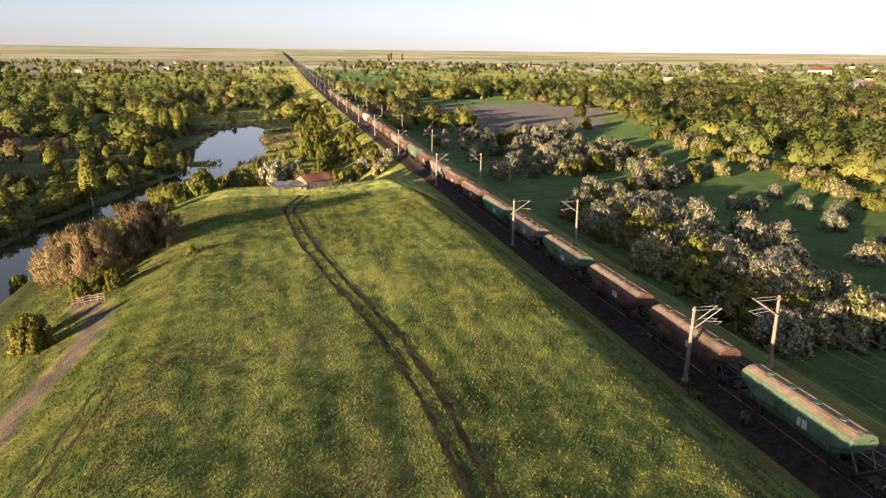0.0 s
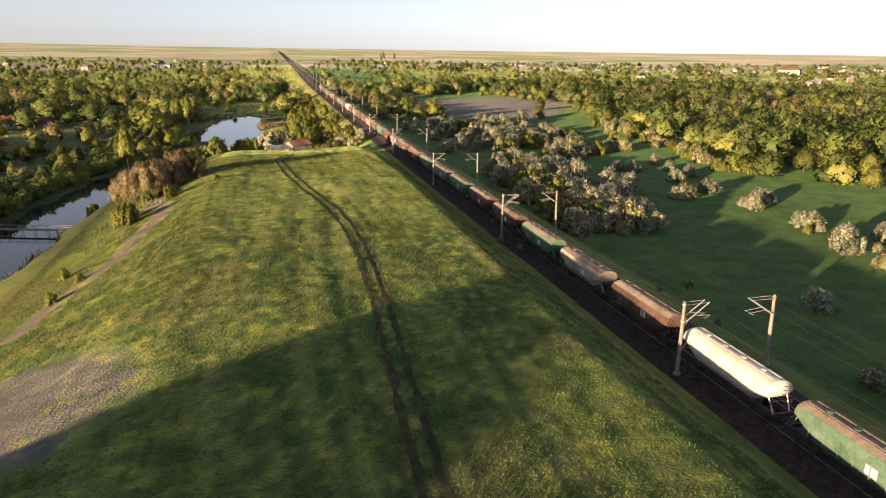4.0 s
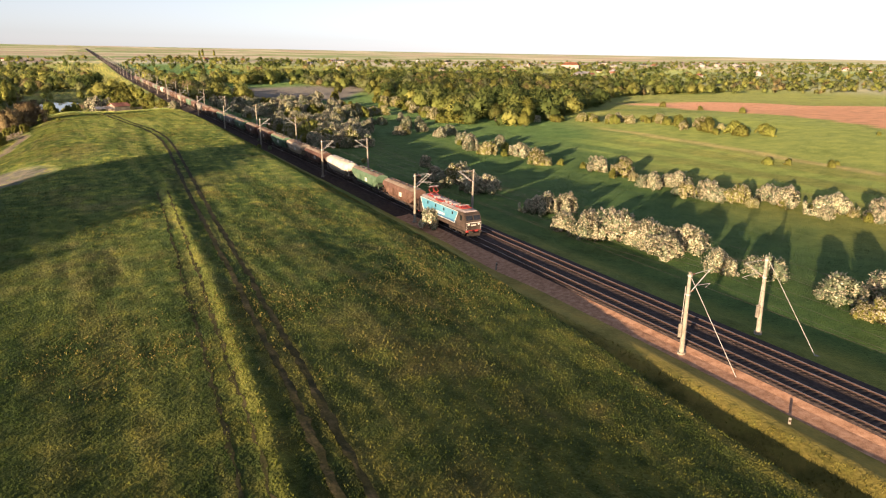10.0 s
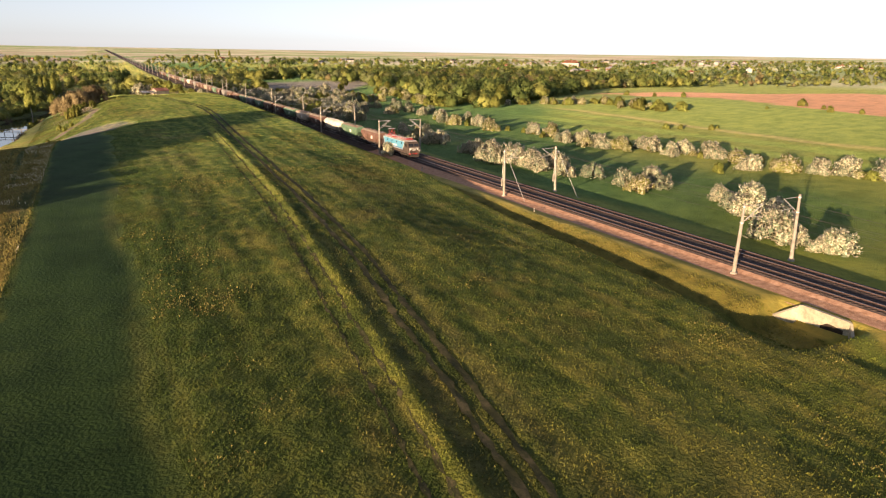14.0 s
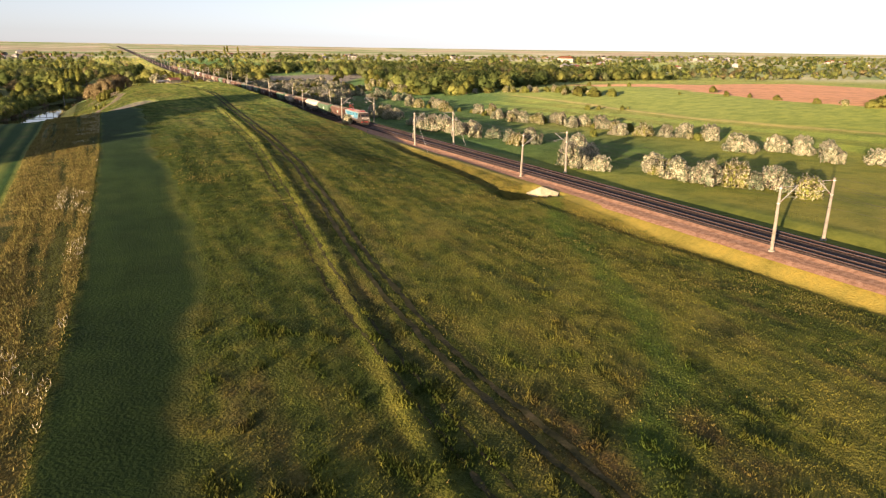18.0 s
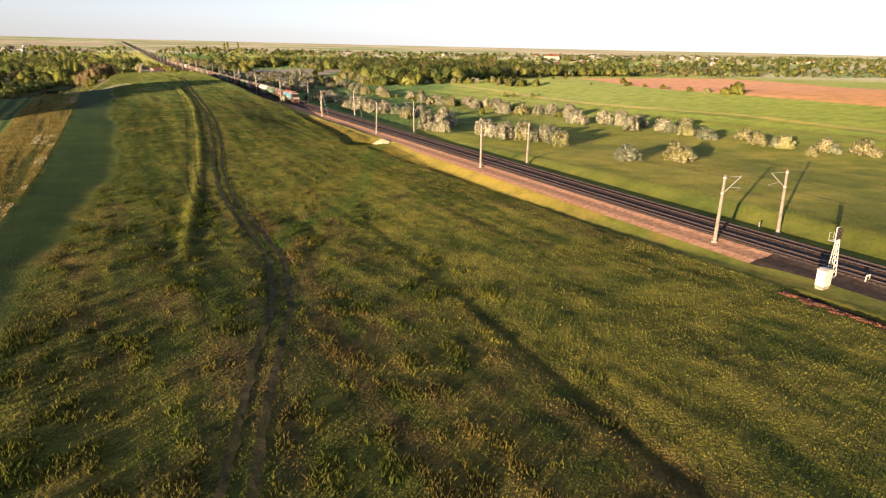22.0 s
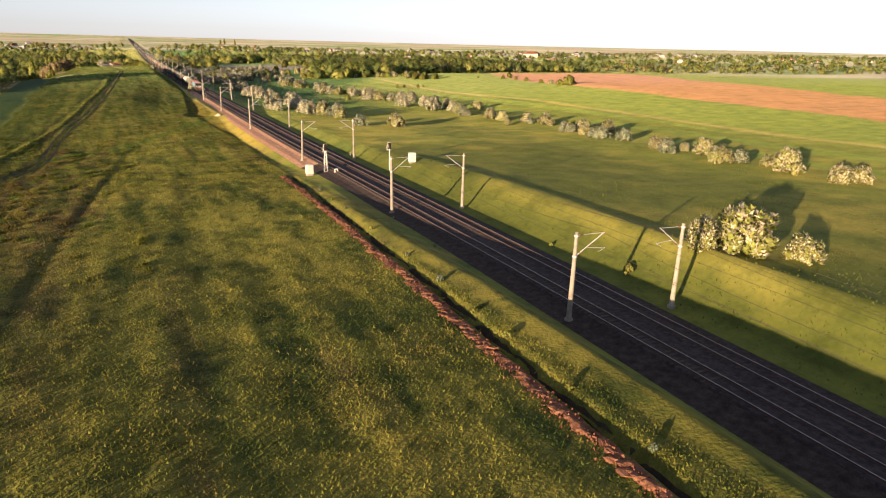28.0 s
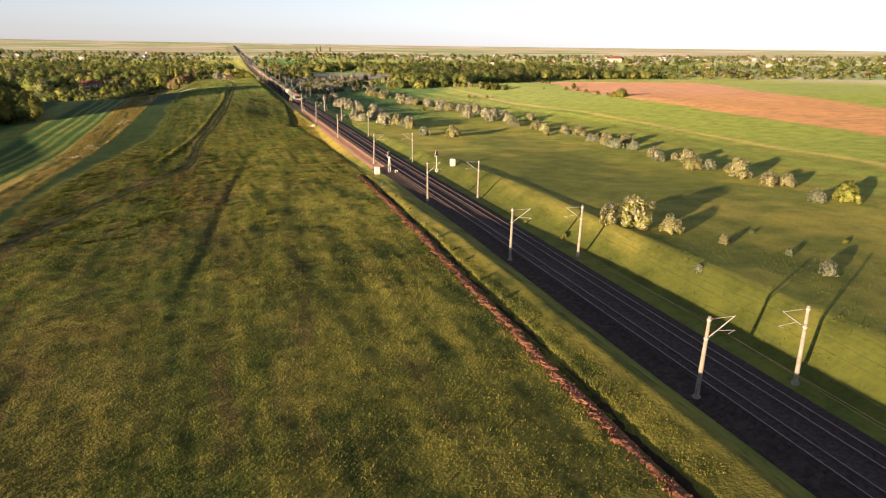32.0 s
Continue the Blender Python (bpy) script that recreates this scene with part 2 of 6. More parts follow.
# ---- the lie of the land ----
def smooth(a, b, v):
    k = np.clip((np.asarray(v, float) - a) / (b - a), 0, 1)
    return k * k * (3 - 2 * k)


LINE_Y = np.arange(-900.0, 4900.0, 10.0)
LINE_X = np.interp(LINE_Y, (-420, -365, -321, -271, -213, -157, -108, -49, 0, 150, 600), (48.9, 48.6, 47.9, 45.9, 44.6, 43.8, 42.6, 42.0, 41.6, 39.6, 38.4))
LINE_X = np.convolve(np.pad(LINE_X, 6, "edge"), np.hanning(15)[1:-1] / np.hanning(15).sum(), "valid")


def mast_line(y):
    """x of the line of masts beside the near track; the tracks lie 3.0 and 7.2 m to its right."""
    return np.interp(y, LINE_Y, LINE_X)


def river_x(y):
    return np.interp(y, (-200, 0, 66, 120, 160, 205, 232, 250), (-130, -72, -60, -55, -51, -40, -29, -24))


def rise(far):
    """The plain climbs gently towards the skyline."""
    return 0.0105 * np.maximum(0, np.hypot(far - 450, 120) - 120) * (far > 450)


def lattice(x, y, seed):
    """Smooth noise from -1 to 1 on a lattice of unit cells."""
    i, j = np.floor(x), np.floor(y)
    u, v = x - i, y - j
    u, v = u * u * (3 - 2 * u), v * v * (3 - 2 * v)
    i, j = i.astype(np.int64), j.astype(np.int64)

    def knot(a, b):
        h = (a * 374761393 + b * 668265263 + seed * 974711) & 0x7FFFFFFF
        h = ((h ^ (h >> 13)) * 1274126177) & 0x7FFFFFFF
        return ((h ^ (h >> 16)) & 0xFFFF) / 32767.5 - 1

    low = knot(i, j) * (1 - u) + knot(i + 1, j) * u
    return low * (1 - v) + (knot(i, j + 1) * (1 - u) + knot(i + 1, j + 1) * u) * v


def noise2(x, y, s, seed=0):
    """Two octaves of noise from about -1 to 1, with features s metres wide."""
    x, y = np.asarray(x, float), np.asarray(y, float)
    return 1.15 * lattice((x * 0.8 + y * 0.6) / s, (y * 0.8 - x * 0.6) / s, seed) + 0.5 * lattice((x - 0.3 * y) / s * 2.1, (y + 0.3 * x) / s * 2.1, seed + 17)


CART = [(4.6, 139), (1.0, 124), (3.0, 98), (6.4, 78), (9.6, 63), (11.2, 49), (11.6, 35), (11.0, 12), (9.8, -12), (9.0, -31), (8.2, -50), (7.4, -75), (5.6, -113), (4.1, -138), (2.2, -154), (1.0, -168), (-2.0, -190), (-3.6, -207), (-4.2, -222), (-4.0, -240), (-4.3, -254), (-7.2, -270), (-12.0, -284), (-16.2, -299), (-20.5, -313), (-27, -343), (-34, -380)]
SWALE = [(12.3, -236), (11.2, -250), (9.3, -273), (7.2, -293), (5.4, -313), (4.3, -328), (3.4, -341), (2.6, -356), (0.5, -385)]


def verge_x(y):
    return np.interp(y, (-252, -230, -207, -185, -160, -130, -108, -73, -40, 0), (-14.5, -11.5, -8, -4.8, -2.2, 0.4, 2.4, 4.2, 4.8, 5.6))


def trench_x(y):
    return np.interp(y, (-440, -402, -389, -375, -352, -325, -305, -287), (35.9, 36.3, 36.7, 37.3, 38.7, 39.7, 39.9, 40.1))


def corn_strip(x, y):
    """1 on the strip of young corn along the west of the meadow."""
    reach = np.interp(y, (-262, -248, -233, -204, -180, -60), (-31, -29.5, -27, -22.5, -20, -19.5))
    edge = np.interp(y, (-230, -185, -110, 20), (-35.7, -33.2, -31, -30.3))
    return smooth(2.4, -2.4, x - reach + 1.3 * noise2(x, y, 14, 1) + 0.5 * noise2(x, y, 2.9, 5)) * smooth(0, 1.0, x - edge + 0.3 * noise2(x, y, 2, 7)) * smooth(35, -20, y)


def terrain(x, y):
    """Height of the ground over the rail heads' level."""
    x, y = np.asarray(x, float), np.asarray(y, float)
    side = x - mast_line(y) - 5.1                                    # metres from the middle of the line
    crest = np.interp(y, (-1200, -470, -395, -360, -340, -300, -250, -225, -200, -150, -100, -60, -25, 60, 110, 150, 190, 700, 1500),
                      (4.0, 3.6, 2.7, 1.5, 0.6, -0.5, -2.0, -2.4, -2.0, 0.5, 2.6, 3.4, 4.5, 5.2, 5.0, 3.6, 0, -6, 0))
    # the meadow to the left of the line: a long back that dips to the line in the north and to the river in the west
    fall = smooth(-8, -55, x) * smooth(-60, 30, y) * (crest + 8.6) + smooth(-12, -90, x) * smooth(0, -80, y) * smooth(-260, -120, y) * 4
    shoulder = smooth(-42, -14, side) * np.interp(y, (-175, -120, -60, -20, 20, 130, 190), (0, 1.9, 1.8, 0.7, -0.4, -0.6, 0))
    left = crest - fall - shoulder
    valley = smooth(152, 205, y) * (1 - smooth(600, 1100, y))
    left = left * (1 - valley) + valley * np.interp(x, (-500, -120, -60, 0, 30), (-4, -8, -8.6, -8.5, -7))
    bed = smooth(11, 7, np.abs(x - river_x(y)) + np.sin(y * 0.13) + 0.8 * np.sin(y * 0.31)) * smooth(-60, 0, y) * (1 - smooth(256, 266, y))
    pool = np.hypot((x + 23 - 0.06 * (y - 320)) / (17 + 3 * np.sin(y * 0.05)), (y - 322) / 78) + 0.05 * np.sin(x * 0.5 + y * 0.2)
    spit = smooth(1.2, 0.7, np.hypot((x + 29) / 8, (y - 268) / 3.5))
    bed = np.maximum(bed, smooth(1.08, 0.92, pool) * (1 - spit)) * 2.2
    left = left - bed
    # the meadows to the right: a shallow valley that climbs to the ploughed fields
    base = np.interp(y, (-1200, -470, -360, -300, -212, -150, -80, 0, 100, 300, 700, 1500), (4, 3.8, 2.9, 1.6, 0.2, -1.2, -2.4, -3, -4, -6, -5, 0))
    right = base + np.interp(side, (60, 85, 110, 175, 230, 350, 480, 900), (0, 0.4, 2.0, 8.3, 8.8, 9, 5, 3)) * np.interp(y, (-420, -250, -150, 40, 110, 230), (0.55, 0.7, 1, 1, 0.6, 0.25))
    width = 6.2
    cut_l, cut_r = left + 0.75, right + 0.75
    reach = np.where(y > -130, np.interp(y, (-130, -90, -40, 0, 130, 170), (3.4, 5.0, 9.5, 11.5, 11.5, 16)), np.clip(np.abs(cut_l) * 1.35 + 1.6, 1, 22))
    bank_l = np.clip((-side - width) / reach, 0, 1)
    bank_r = np.clip((side - width - 0.6) / np.clip(np.abs(cut_r) * 2.0 + 1.2, 1, 16), 0, 1)
    bank_l, bank_r = 0.65 * bank_l + 0.35 * bank_l * bank_l * (3 - 2 * bank_l), bank_r * bank_r * (3 - 2 * bank_r)
    z = np.where(side < 0, -0.75 + cut_l * bank_l, -0.75 + cut_r * bank_r)
    # the ditch between meadow and bank, with a sharp lip on the meadow's side
    drain = x - np.interp(y, (-300, -258, -225, -187, -165, -150, -112, -80, -60), (42.5, 40.8, 41.2, 36.5, 33.0, 34.0, 35.8, 37.4, 39))
    depth = smooth(-62, -85, y) * (1 - smooth(-250, -290, y)) * (0.35 + 0.75 * smooth(-185, -150, y)) * (1 - 0.8 * smooth(7, 3, np.abs(y + 172)))
    z = z - depth * np.where(drain < 0, smooth(-1.6, 0, drain), smooth(4.5, 0.4, drain)) * np.where(side < -6.2, 1, 0)
    # a low berm along the top of the cutting
    z = z + 0.6 * np.exp(-((side - 14.6) / 1.3) ** 2) * smooth(-272, -290, y)
    z = z + 0.4 * np.exp(-((side + 11.2) / 1.6) ** 2) * smooth(-300, -330, y)
    z = z - 0.75 * np.exp(-((x - trench_x(y)) / 0.42) ** 2) * smooth(-285, -288, y)
    far = np.hypot(x, y - 100)
    z = z - 1.7 * smooth(5.5, 2.6, np.abs(y + 169.6)) * smooth(29, 37, x) * smooth(41.9, 41.0, x) * 1.15      # the hollow before the culvert
    z = z * (1 - smooth(700, 1600, far)) - 0.75 * smooth(700, 1600, far) * smooth(40, 10, np.abs(side)) + rise(far)
    # unseen rise, added to lift the shade trees and lengthen their shadows
    z = z + smooth(-85, -130, x) * smooth(-25, -70, y) * smooth(-420, -300, y) * 9
    waves = np.sin(x * 0.11 + 2 * np.sin(y * 0.031)) * 0.16 + np.sin(y * 0.083 + x * 0.05) * 0.14 + np.sin(x * 0.31 + y * 0.12) * 0.05
    # old plough ridges along the meadow, worn low and wandering
    lie = x - 0.05 * y + 3.5 * np.sin(y * 0.013 + 1) + 1.2 * np.sin(y * 0.037)
    rig = np.sin(lie * 1.0) * 0.04 * (0.5 + 0.5 * np.sin(y * 0.021 + x * 0.13)) + np.sin(lie * 0.43 + 1.3 * np.sin(y * 0.017)) * 0.04
    flank = np.sin((x * 0.55 + y) * 0.42 + np.sin(x * 0.2)) * 0.07 * smooth(5, -12, x) * smooth(10, 50, y)
    keep = smooth(-11, -17, side) * smooth(-75, -60, x) * smooth(160, 120, y)
    # tussocky turf between the corn strips and the line
    turf = smooth(-8, -10.5, side) * smooth(-47, -44, x) * (1 - 0.8 * corn_strip(x, y)) * smooth(165, 140, y) * smooth(-445, -430, y)
    hump = 0.04 * noise2(x, y * 0.8, 1.3, 21) + 0.022 * noise2(x, y * 0.5, 3.4, 23) + 0.035 * noise2(x, y * 0.15, 1.0, 25)
    # the bank of rank grass beside the cart track, and the furrow down the long slope
    bank = 0.3 * np.exp(-((x - verge_x(y)) / 0.8) ** 2) * smooth(0, -30, y) * smooth(-258, -240, y)
    cut = 0.17 * np.exp(-((x - np.interp(y, [q[1] for q in SWALE[::-1]], [q[0] for q in SWALE[::-1]])) / 0.7) ** 2) * smooth(-232, -240, y) * smooth(-390, -350, y)
    return z + waves * smooth(9, 18, np.abs(side)) + (rig + flank) * keep + hump * turf + bank - cut


def ground(x, y):
    return float(terrain(x, y))


def near_path(x, y, pts):
    """Distance from a broken line."""
    best = np.full(np.shape(x), 1e9)
    for (ax, ay), (bx, by) in zip(pts, pts[1:]):
        k = np.clip(((x - ax) * (bx - ax) + (y - ay) * (by - ay)) / ((bx - ax) ** 2 + (by - ay) ** 2), 0, 1)
        best = np.minimum(best, np.hypot(x - ax - k * (bx - ax), y - ay - k * (by - ay)))
    return best


def cover_colours(x, y):
    """What grows or lies on the ground: meadow, young corn, ploughland, bare earth."""
    side = x - mast_line(y) - 5.1
    n1, n2, n3 = noise2(x, y, 23, 1), noise2(x, y, 7, 2), noise2(x, y, 2.9, 5)
    meadow, lush, dry = np.array((0.115, 0.13, 0.029)), np.array((0.056, 0.086, 0.021)), np.array((0.165, 0.12, 0.04))
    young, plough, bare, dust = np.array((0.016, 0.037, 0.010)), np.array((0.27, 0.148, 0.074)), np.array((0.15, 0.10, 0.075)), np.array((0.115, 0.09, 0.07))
    c = np.broadcast_to(meadow, (*x.shape, 3)).copy()
    relief = np.ones(x.shape)

    def lay(colour, k):
        c[:] = c + (colour - c) * np.clip(k, 0, 1)[..., None]

    lay(lush, smooth(0.0, 0.9, n1 + 0.4 * n2) * 0.6)
    lay(dry, smooth(0.15, 1.0, n2 * 0.7 + n3 * 0.5 - n1 * 0.4) * 0.55 * (side < 0))
    lay(dry, smooth(-250, -285, y) * smooth(30, 5, x) * smooth(-0.3, 0.8, noise2(x, y * 0.4, 9, 3)) * 0.5)
    # strips of young corn west of the meadow, a straw-coloured balk between them
    strip = corn_strip(x, y)
    edge = np.interp(y, (-230, -185, -110, 20), (-35.7, -33.2, -31, -30.3))
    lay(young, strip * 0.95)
    relief -= 0.6 * strip
    # evening sunlight on the knoll, put into the grass as a yellow tint
    lay(np.array((0.27, 0.255, 0.05)), smooth(240, 165, y) * smooth(15, 70, y) * smooth(0.6, -0.6, n2 * 0.6 + n3 * 0.5) * (side < -8) * (x > -40) * 0.35)
    lay(np.array((0.2, 0.15, 0.05)), smooth(0.3, -0.5, x - edge) * smooth(-45, -43, x) * smooth(25, -20, y) * 0.9)
    lay(np.array((0.05, 0.065, 0.02)), smooth(0.3, -0.5, x - edge) * smooth(-45, -43, x) * smooth(25, -20, y) * smooth(0.1, 0.7, noise2(x, y * 0.06, 1.6, 4) + 0.4 * n3) * 0.85)
    lay(young, smooth(-43.5, -45, x) * smooth(40, -30, y) * (0.7 + 0.3 * np.sign(np.sin(x * 1.6))))
    # a strip of rank yellow grass along the cart track
    verge = x - verge_x(y) + 0.4 * n3
    along_it = smooth(0, -30, y) * smooth(-265, -240, y)
    lay(np.array((0.21, 0.21, 0.04)), smooth(1.1, 0.4, np.abs(verge)) * along_it * 0.8)
    # the shadow of this strip, painted as a dark band on its east side
    lay(np.array((0.035, 0.058, 0.015)), smooth(1.2, 0.5, np.abs(verge - 1.9)) * along_it * 0.7)
    # a dark green band to the west of it
    lay(np.array((0.04, 0.062, 0.016)), smooth(1.6, 0.6, np.abs(verge + 2.6)) * along_it * 0.6)
    # a green furrow down the long slope, coloured darker to paint in its shade
    furrow = near_path(x, y, SWALE) + 0.3 * n3
    lay(np.array((0.03, 0.055, 0.013)), smooth(1.7, 0.5, furrow) * 0.65)
    lay(np.array((0.2, 0.19, 0.045)), smooth(1.4, 0.5, np.abs(furrow - 2.3)) * (x > np.interp(y, (-385, -236), (0.5, 12.3))) * smooth(-225, -240, y) * 0.6)
    worn = near_path(x, y, CART) + 0.3 * n3
    lay(np.array((0.04, 0.055, 0.018)), smooth(1.7, 1.0, worn) * 0.35)
    lay(np.array((0.17, 0.13, 0.06)), smooth(1.2, 0.4, np.abs(worn - 2.6)) * smooth(-120, -170, y) * 0.45)
    # drifts of brown dock and mown streaks along the slope
    streak = noise2(x, y * 0.16, 4.2, 9) + 0.5 * noise2(x, y * 0.3, 1.7, 11)
    turf = (side < -9) * smooth(-0.3, 0.3, x - edge) * (1 - strip)
    lay(np.array((0.16, 0.1, 0.05)), smooth(0.3, 1.1, streak + 0.35 * n1) * smooth(-150, -235, y) * turf * 0.6)
    lay(np.array((0.15, 0.088, 0.045)), smooth(-9, -5, x) * smooth(10, 7, x) * smooth(-222, -236, y) * smooth(-350, -320, y) * smooth(-0.3, 0.7, streak + 0.5 * n3) * turf * 0.7)
    lay(np.array((0.05, 0.075, 0.018)), smooth(0.2, 1.0, -streak + 0.2 * n2) * turf * 0.55)
    # sunlit ridges and shaded furrows, drawn as fine pale and dark streaks
    fine = noise2(x + 0.05 * y, y * 0.07, 1.15, 13) + 0.4 * n3
    lay(np.array((0.2, 0.17, 0.045)), smooth(0.1, 0.9, fine) * turf * 0.5)
    lay(np.array((0.05, 0.07, 0.018)), smooth(0.1, 0.9, -fine) * turf * 0.55)
    lay(np.array((0.25, 0.225, 0.048)), smooth(-12, 22, x + 4 * n1) * smooth(-150, -235, y) * (side < -10) * smooth(-0.9, 0.5, n2 + 0.5 * fine) * 0.78)
    # the knoll's top once more: extra pale yellow painted for the sun on it
    lay(np.array((0.3, 0.28, 0.06)), smooth(30, 80, y) * smooth(175, 150, y) * smooth(-12, 4, x) * (side < -10) * smooth(-0.8, 0.5, n2 + 0.4 * fine) * 0.5)
    # banks of the line; the low sun on the west one is painted in as yellow
    brim = np.interp(y, (-300, -235, -170, -145, -90, -60), (-9, -9.5, -15, -15, -10, -9))
    lay(np.array((0.24, 0.19, 0.046)), smooth(-0.8, 0.8, side - brim + 0.5 * n3) * smooth(0, -1, side) * smooth(-28, -58, y) * smooth(-262, -235, y) * 0.85)
    # dark green on the cutting's east bank, and on both banks farther north
    lay(np.array((0.064, 0.078, 0.017)), smooth(7, 8, side) * smooth(15, 13.5, side) * smooth(-262, -285, y) * 0.8)
    lay(np.array((0.06, 0.075, 0.022)), smooth(7, 8, np.abs(side)) * smooth(11.5, 9, np.abs(side)) * smooth(-60, -20, y) * 0.6)
    lay(np.array((0.045, 0.058, 0.022)), smooth(-34, -42, x) * smooth(60, 90, y) * smooth(480, 420, y) * 0.8)
    # yard and lane of bare earth west of the knoll
    lay(bare, smooth(2.2, 0.8, near_path(x, y, LANE) + n3 * 0.5) * 0.9)
    lay(dust, smooth(1.1, 0.75, np.hypot((x + 25 + 0.12 * y) / 13, (y - 0.5) / 11) + 0.13 * n2 + 0.07 * n3) * 0.9)
    # right of the line: rank green meadow, then corn and ploughland on the rise
    right = smooth(10, 14, side)
    lay(np.array((0.04, 0.08, 0.021)), right * smooth(-205, -100, y) * smooth(np.interp(y, (-60, 20, 110), (122, 165, 215)), np.interp(y, (-60, 20, 110), (90, 140, 185)), x) * 0.85)
    lay(np.array((0.22, 0.2, 0.047)), right * smooth(-130, -230, y) * smooth(170, 130, x) * smooth(-0.9, 0.5, n2 + n1) * 0.7)
    edge = np.interp(y, (-400, -320, -240, -170, -83, 60), (166, 168, 170.5, 171.5, 167, 176))
    lay(np.array((0.135, 0.17, 0.036)), smooth(0, 3, x - edge) * smooth(95, 40, y) * 0.85)
    lay(np.array((0.2, 0.17, 0.06)), smooth(2.2, 1.2, np.abs(x - edge)) * smooth(70, 40, y) * 0.8)
    lay(np.array((0.13, 0.17, 0.035)), smooth(4, 6, edge - x) * smooth(38, 32, edge - x) * smooth(60, 20, y) * (0.45 + 0.4 * np.sign(np.sin(x * 0.42 + y * 0.02))) * 0.9)
    a = np.interp(y, (-420, -290, -210, -130, -60, 0, 60, 150), (205, 209, 213, 216, 222, 243, 262, 300)) + 0.8 * n3
    b = np.interp(y, (-420, -220, -120, 0, 150, 200), (272, 297, 330, 380, 400, 380)) + 2 * n2
    lay(plough, smooth(0, 1.5, x - a) * smooth(0, 3, b - x) * smooth(200, 170, y) * 0.97)
    lay(np.array((0.085, 0.075, 0.062)), smooth(1.05, 0.9, np.abs((x - 138) * 0.86 - (y - 400) * 0.5) / 62) * smooth(308, 330, y) * smooth(520, 470, y) * (side > 45) * 0.85)
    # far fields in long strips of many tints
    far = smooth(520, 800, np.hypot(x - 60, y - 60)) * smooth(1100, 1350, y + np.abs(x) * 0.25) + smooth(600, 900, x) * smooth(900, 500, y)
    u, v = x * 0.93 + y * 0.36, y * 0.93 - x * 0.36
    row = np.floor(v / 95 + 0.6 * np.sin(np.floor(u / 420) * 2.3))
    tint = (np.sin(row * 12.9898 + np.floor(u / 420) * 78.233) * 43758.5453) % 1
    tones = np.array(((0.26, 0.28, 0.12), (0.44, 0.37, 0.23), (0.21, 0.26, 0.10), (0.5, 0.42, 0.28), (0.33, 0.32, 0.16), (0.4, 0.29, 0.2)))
    # greyed towards blue: the haze of distance is mixed into the field colours
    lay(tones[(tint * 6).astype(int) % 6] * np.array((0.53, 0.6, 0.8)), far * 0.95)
    relief -= 0.6 * smooth(0, 3, x - edge) * smooth(95, 40, y) + 0.85 * smooth(5, 7, side) * smooth(60, 40, side) * smooth(-265, -285, y) + 0.7 * smooth(0, 6, side) * smooth(-150, -200, y) * smooth(170, 150, x) + 0.6 * smooth(-16, -14, side) * smooth(-5, -6, side) * smooth(-45, -75, y)
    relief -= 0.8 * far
    c[..., 2] *= 1 + 0.4 * smooth(-190, -60, y) * (1 - np.clip(far, 0, 1))
    # single tussocks: pale dry heads, and the shade in their hollows painted dark
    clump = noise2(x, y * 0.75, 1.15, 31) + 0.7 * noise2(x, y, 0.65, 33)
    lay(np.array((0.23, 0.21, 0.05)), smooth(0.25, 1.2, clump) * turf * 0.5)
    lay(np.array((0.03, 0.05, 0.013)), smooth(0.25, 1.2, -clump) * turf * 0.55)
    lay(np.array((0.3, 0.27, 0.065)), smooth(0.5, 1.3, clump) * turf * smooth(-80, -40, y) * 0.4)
    # darker green beside the corn strip, painting in the shade that lies there
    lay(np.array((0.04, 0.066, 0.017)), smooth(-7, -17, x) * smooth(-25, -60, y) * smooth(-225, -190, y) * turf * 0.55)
    # the old green track from the culvert to the cart track
    branch = near_path(x, y, BRANCH) + 0.35 * n3
    lay(np.array((0.085, 0.14, 0.027)), smooth(2.6, 0.6, branch) * 0.6)
    # the southern meadow's colours are darkened by up to 18 per cent
    darker_south = (turf * smooth(-50, -130, y) * (0.75 + 0.25 * smooth(30, 5, x)))[..., None]
    c[:] = c * (1 - darker_south * np.array((0.18, 0.15, 0.18)))
    # turf colours darkened by 30 per cent on the steep flank above the river
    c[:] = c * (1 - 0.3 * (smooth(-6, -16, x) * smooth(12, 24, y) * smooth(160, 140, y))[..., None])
    # fresher, greener grass on the northern meadow
    fresh = (smooth(-130, -20, y) * smooth(260, 170, y) * (side < -8) * smooth(-45, -38, x))[..., None]
    c[:] = c * (1 + fresh * np.array((0.16, 0.36, 0.36)))
    return np.concatenate([np.clip(c, 0.01, 0.6), np.clip(relief, 0.1, 1)[..., None]], -1)


BRANCH = [(40, -173), (31, -187), (24, -205), (17.5, -220), (10.8, -231), (3, -236.5), (-2.8, -247)]
LANE = [(-33, 30), (-24.5, 52), (-24, 64), (-21.5, 73), (-22.5, 84), (-27, 92)]


def lines(*spans):
    """Grid lines from spans of (from, to, step)."""
    out = np.concatenate([np.arange(a, b, s) for a, b, s in spans])
    return np.append(out, spans[-1][1])


gx = np.concatenate([-62 - np.cumsum(np.geomspace(3, 390, 44))[::-1], lines((-62, -46, 1.6), (-46, 44, 0.52), (44, 68, 1.2), (68, 150, 2.2), (150, 234, 1.6), (234, 400, 6)), 400 + np.cumsum(np.geomspace(9, 400, 36))])
gy = np.concatenate([-450 - np.cumsum(np.geomspace(6, 300, 26))[::-1], lines((-450, -425, 1.5), (-425, 150, 0.58), (150, 440, 4)), 440 + np.cumsum(np.geomspace(6, 300, 60))])
GX, GY = np.meshgrid(gx, gy)
GZ = terrain(GX, GY)
